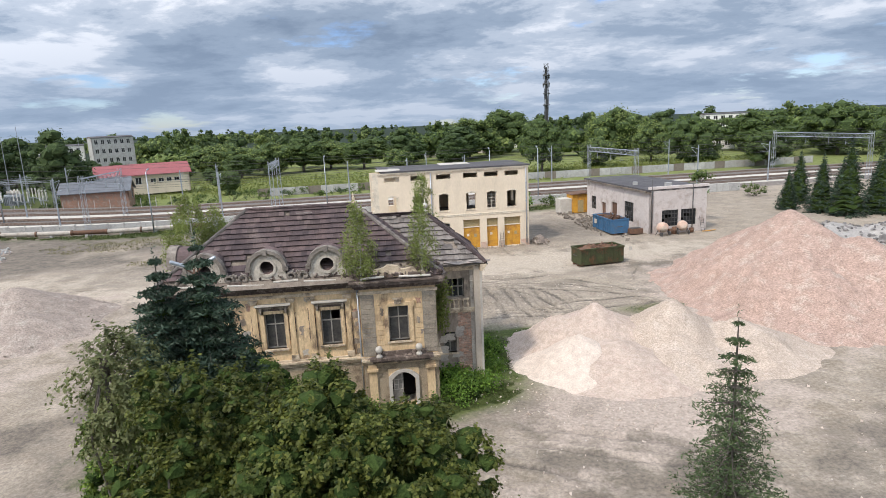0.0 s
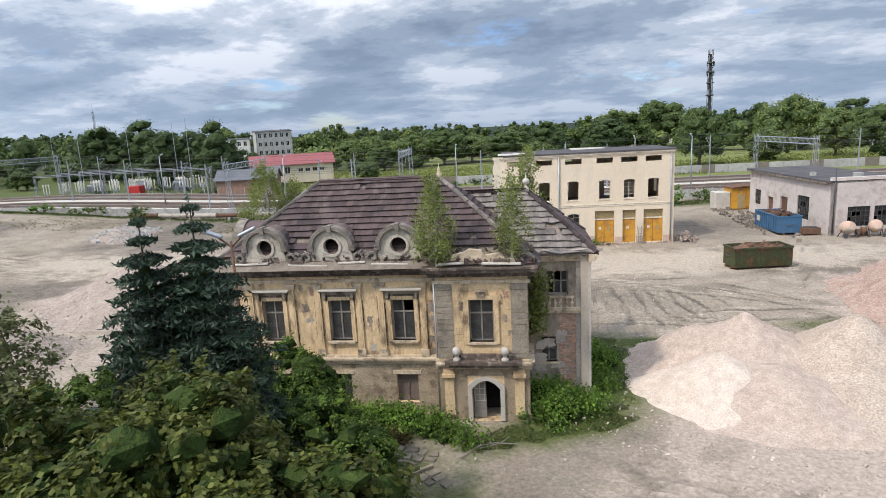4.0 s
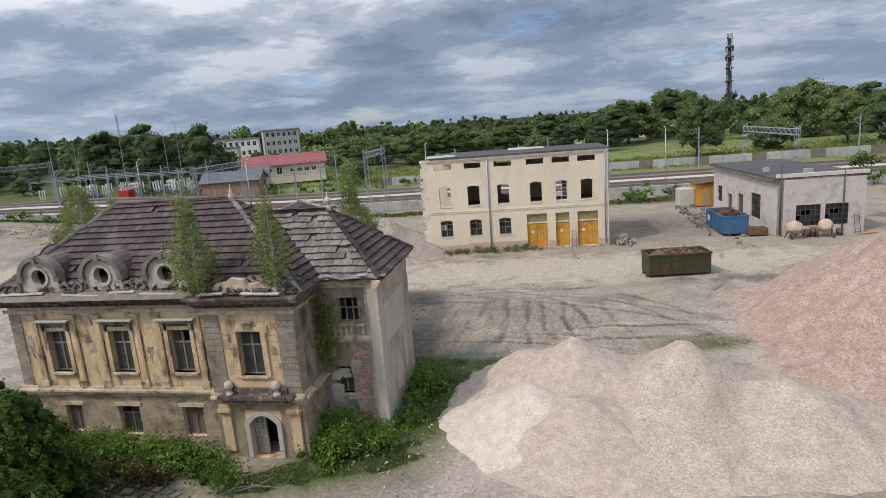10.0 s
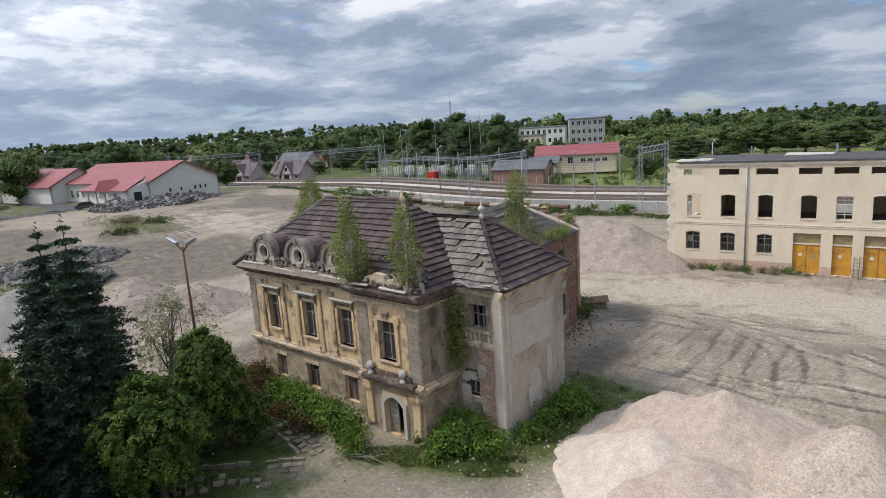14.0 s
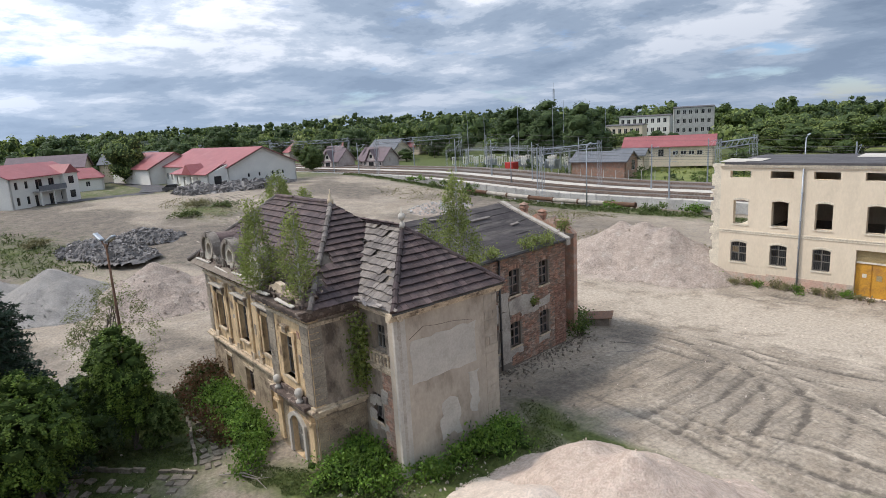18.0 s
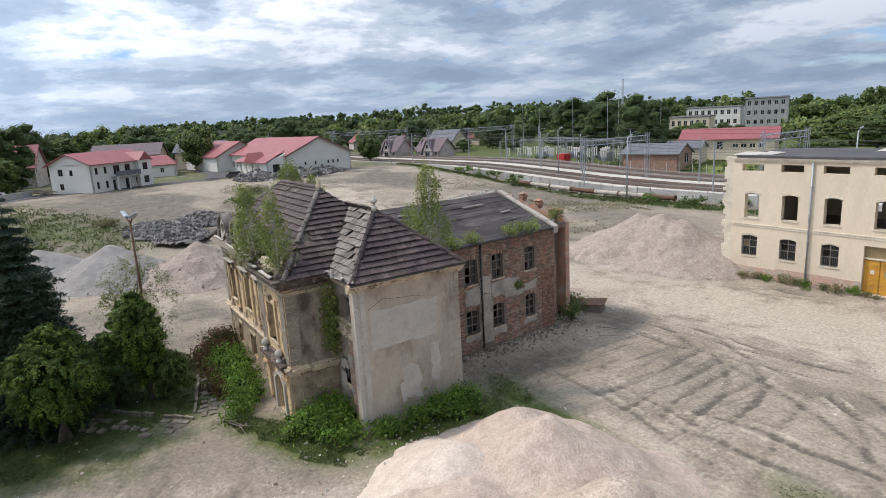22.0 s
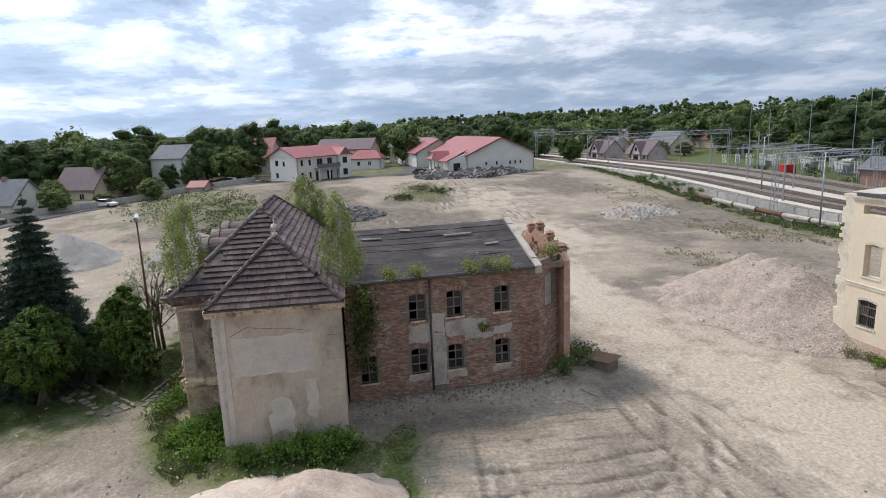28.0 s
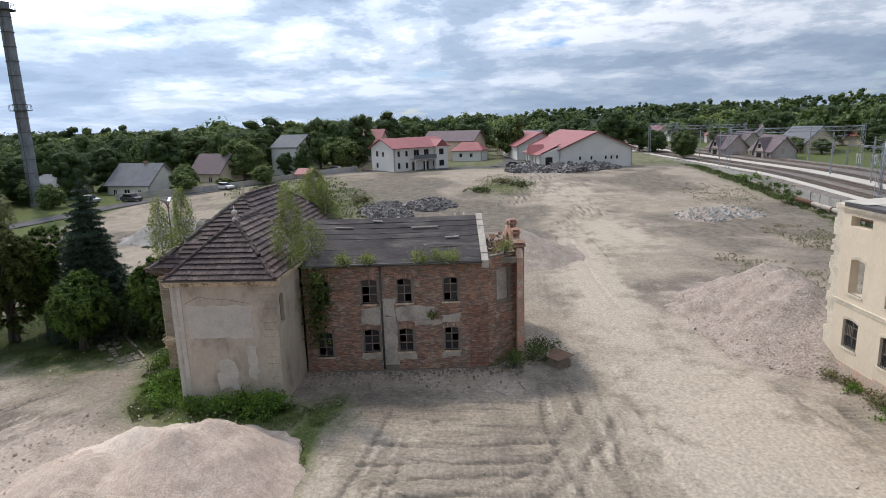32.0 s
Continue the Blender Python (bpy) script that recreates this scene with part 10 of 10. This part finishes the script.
# far woodland: one mass of crowns out to the horizon
def woodland():
    R = np.random.RandomState(5)
    for mat, frac, sd in (("wood1", 0.45, 1), ("wood2", 0.22, 2), ("wood3", 0.33, 3)):
        P, S, O, C = [], [], [], MB()
        n = int(2100 * frac)
        T = MB()
        for i in range(n):
            a = math.radians(R.uniform(-150, 75)) if R.rand() < 0.93 else R.uniform(0, 6.28)
            d = 210 + 900 * R.rand() ** 1.5
            if i % 4 == 0:  # the wooded hill
                a, d = math.radians(R.uniform(-100, -30)), R.uniform(480, 1050)
            if mat == "wood3":
                d += 60
            x, y = math.sin(a) * d, 10 + math.cos(a) * d
            # keep the railway, the meadow and the western houses open
            s_, dd = x * math.cos(RW) + (y - 75.3) * math.sin(RW), -x * math.sin(RW) + (y - 75.3) * math.cos(RW)
            if -8 < dd < 46 or (-40 < s_ < 110 and 0 < dd < 75) or (d < 260 and dd < 0 and x > -170) or (-330 < s_ < -60 and 0 < dd < 26):
                continue
            h = R.uniform(8.0, 16.5) * (1.0 + 0.75 * float(vnoise(np.array([x]), np.array([y]), 0.016, 9)[0]))
            r = R.uniform(3.5, 8.5)
            if -160 < x < -35 and 118 < y < 235:
                h *= 0.5
            z0 = rise(x, y) * (0.55 if y > 70 else 1.0) + float(far_hill(x, y))
            m, nl = (70, 6) if d < 400 else (40, 5) if d < 650 else (26, 4)
            q, u, c, k = crown_points(R, nl, m, h * 0.48, r, h * 0.5, 0.5, 0.16)
            o = np.array([x, y, z0])
            q[:, 2] = np.maximum(q[:, 2], 0.3)
            P.append(q + o)
            O.append(u)
            S.append(np.full(len(q), r * (0.14 if m > 70 else 0.2 if m > 40 else 0.3)))
            # lumps in dark colour stand for shade inside the far crowns
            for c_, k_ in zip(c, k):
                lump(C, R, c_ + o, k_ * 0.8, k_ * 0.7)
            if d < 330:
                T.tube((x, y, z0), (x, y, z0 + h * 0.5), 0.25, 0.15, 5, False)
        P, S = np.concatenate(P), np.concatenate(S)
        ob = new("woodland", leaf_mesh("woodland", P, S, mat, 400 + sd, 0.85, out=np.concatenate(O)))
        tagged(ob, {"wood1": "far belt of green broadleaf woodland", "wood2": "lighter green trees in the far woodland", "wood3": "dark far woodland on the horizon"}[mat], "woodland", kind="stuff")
        q = new("inner_foliage", C.mesh("inner_foliage", "shadewood"))
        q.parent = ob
        tagged(q, kind="stuff")


woodland()


# grass, weeds and small stones on the ground
def turf_patch(name, areas, n, size, mat, label, seed):
    R = np.random.RandomState(seed)
    P = []
    for x, y, rx, ry, turn, share in areas:
        k = int(n * share)
        a, q = R.rand(k) * 6.283, np.sqrt(R.rand(k))
        u, v = np.cos(a) * q * rx, np.sin(a) * q * ry
        c, s = math.cos(radians(turn)), math.sin(radians(turn))
        X, Y = x + u * c - v * s, y + u * s + v * c
        keep = vnoise(X, Y, 0.5, 17) + vnoise(X, Y, 1.3, 18) * 0.7 > -0.45 + 0.55 * q ** 2
        X, Y = X[keep], Y[keep]
        Z = ground_height(X, Y) + size * 0.28
        P.append(np.stack([X, Y, Z], 1))
    P = np.concatenate(P)
    me = leaf_mesh(name, P, size, mat, seed, 0.22, -0.9)
    tagged(new(name, me), label, "grass", kind="stuff")


turf_patch("grass", [(1.0, -0.6, 4.8, 1.3, 28, 0.14), (4.0, 5.5, 2.2, 5.6, -6, 0.16), (3.6, 10.6, 2.4, 1.0, -10, 0.02), (7.2, 10.3, 3.6, 0.8, 6, 0.05), (19, 13.5, 3.5, 1.0, 10, 0.012), (-11, -3.8, 5.5, 1.6, 0, 0.16), (-9, -9, 6.6, 6.5, 0, 0.32), (-10, -15, 7.6, 8.5, 20, 0.44)], 60000, 0.13, "grass", "rough grass and weeds round the house", 61)
turf_patch("grass", [(-30, 69, 30, 2.6, 3, 0.2), (-85, 66, 30, 2.6, 4, 0.2), (24, 72, 20, 2.6, 4, 0.12), (-72, -8, 20, 8, 30, 0.18), (-88, -22, 24, 12, 25, 0.18)], 26000, 0.5, "grass", "rough grass at the edges of the yard", 62)
turf_patch("meadow_grass", [(30, 135, 70, 16, 4, 0.5), (-40, 150, 50, 30, 10, 0.3), (80, 150, 50, 25, 0, 0.2)], 30000, 1.0, "meadow", "green meadow beyond the railway", 63)
turf_patch("dry_weeds", [(-20, 48, 16, 4, 8, 0.3), (-40, 60, 12, 5, 10, 0.3), (-70, 58, 12, 6, 0, 0.2), (-84, 22, 12, 6, 0, 0.2)], 9000, 0.35, "drygrass", "dry weeds on the bare ground", 64)
mb = MB()
rs2 = random.Random(3)
for k in range(700):
    if k < 400:
        x, y = rs2.uniform(-14, 26), rs2.uniform(-18, -2)
    else:
        x, y = rs2.uniform(3, 30), rs2.uniform(9, 40)
    if -5 < x < 3 and -0.5 < y < 9:
        continue
    z = float(ground_height(np.array([x]), np.array([y]))[0])
    chunk(mb, x, y, z + 0.01, rs2.choice((0.02, 0.03, 0.035, 0.045, 0.08)), rs2, 0.7)
for k in range(350):  # coarser stones round the foot of the pale heap
    a, q = rs2.uniform(2.6, 6.0), rs2.uniform(0.92, 1.5)
    x, y = 10.5 + 6.4 * q * math.cos(a), 2.6 + 5.4 * q * math.sin(a)
    z = float(ground_height(np.array([x]), np.array([y]))[0])
    chunk(mb, x, y, z + 0.02, rs2.choice((0.03, 0.04, 0.05, 0.06, 0.09)), rs2, 0.8)
solo("scattered_stones", mb, "chips", "small broken stones scattered over the yard", "stones", kind="stuff")
mb = MB()
for k in range(420):
    u = rs2.uniform(0.2, 13.5)
    p = wm @ Vector((0.15 + rs2.expovariate(1.5), u, 0.0))
    chunk(mb, p.x, p.y, 0.02, rs2.uniform(0.025, 0.09), rs2, 0.7)
solo("brick_rubble", mb, "mortar", "fallen bricks along the foot of the wing", "rubble", kind="stuff")
for k, (x, y, a) in enumerate(((1.5, 20.5, 30), (2.4, 22.0, 70), (0.6, 21.6, 10), (-1.8, -2.6, 15), (-2.6, -2.9, 40))):
    solo("dead_branch", MB().tube((-0.9, 0, 0.05), (0.2, 0.1, 0.16), 0.03, 0.025, 6).tube((0.2, 0.1, 0.16), (1.1, -0.1, 0.10), 0.025, 0.01, 6).tube((0.2, 0.1, 0.16), (0.7, 0.5, 0.2), 0.018, 0.008, 5), "paletile", "bleached dead branch lying on the ground", "branch", "fallen branches", at=pose(x, y, 0.03, 0, 0, a))
# old kerbs that meet at the corner of the lawn, and the broken slab paths along them
KERBS = [((-4.3, -4.1), (-10.4, -9.7)), ((-4.3, -4.1), (-10.2, -2.75))]
kt = thing("kerb", 0, 0, 0, 0, "old dark broken kerb along the lawn", "kerb", kind="structure")
for (ax, ay), (bx, by) in KERBS:
    ln = math.hypot(bx - ax, by - ay)
    kn = int(ln / 0.62)
    for k in range(kn):
        if rs2.random() < 0.12:
            continue
        f = (k + 0.5) / kn
        part("kerb_stone", MB().box(-0.29, 0.29, -0.07, 0.07, -0.1, 0.12 + rs2.uniform(-0.06, 0.04), pose(ax + (bx - ax) * f + rs2.uniform(-0.04, 0.04), ay + (by - ay) * f + rs2.uniform(-0.04, 0.04), 0, 0, rs2.uniform(-4, 4), math.degrees(math.atan2(by - ay, bx - ax)) + rs2.uniform(-5, 5))), "dirtyslab", kt)
pt = thing("paved_path", 0, 0, 0, 0, "broken concrete slab paths before the house", "path", kind="structure")
SLABS = []
for k in range(3):
    mb = MB().box(-0.26, 0.26, -0.23, 0.23, -0.06, 0.04)
    mb.v = [(x + rs2.uniform(-0.035, 0.035), y + rs2.uniform(-0.035, 0.035), z + (rs2.uniform(-0.012, 0.012) if z > 0 else 0)) for x, y, z in mb.v]
    SLABS.append(mb.mesh("paving_slab", "dirtyslab"))
for i_, ((ax, ay), (bx, by)) in enumerate(KERBS):
    ln = math.hypot(bx - ax, by - ay)
    ux, uy = (bx - ax) / ln, (by - ay) / ln
    nx_, ny_ = (-uy, ux) if i_ == 0 else (uy, -ux)
    for k in range(int(ln / 0.54)):
        for j in range(4 if i_ == 0 else 2):
            if rs2.random() < (0.45 if i_ == 0 else 0.25):
                continue
            s_, o_ = 0.3 + k * 0.54, 0.42 + j * 0.5
            x, y = ax + ux * s_ + nx_ * o_ + rs2.uniform(-0.05, 0.05), ay + uy * s_ + ny_ * o_ + rs2.uniform(-0.05, 0.05)
            sub_copies(SLABS[rs2.randrange(3)], "paving_slab", [pose(x, y, 0.02 + rs2.uniform(-0.02, 0.02), rs2.uniform(-3, 3), rs2.uniform(-3, 3), math.degrees(math.atan2(uy, ux)) + rs2.uniform(-16, 16)) @ Matrix.Diagonal((rs2.uniform(0.55, 1.0), rs2.uniform(0.55, 1.0), 1, 1))], pt)
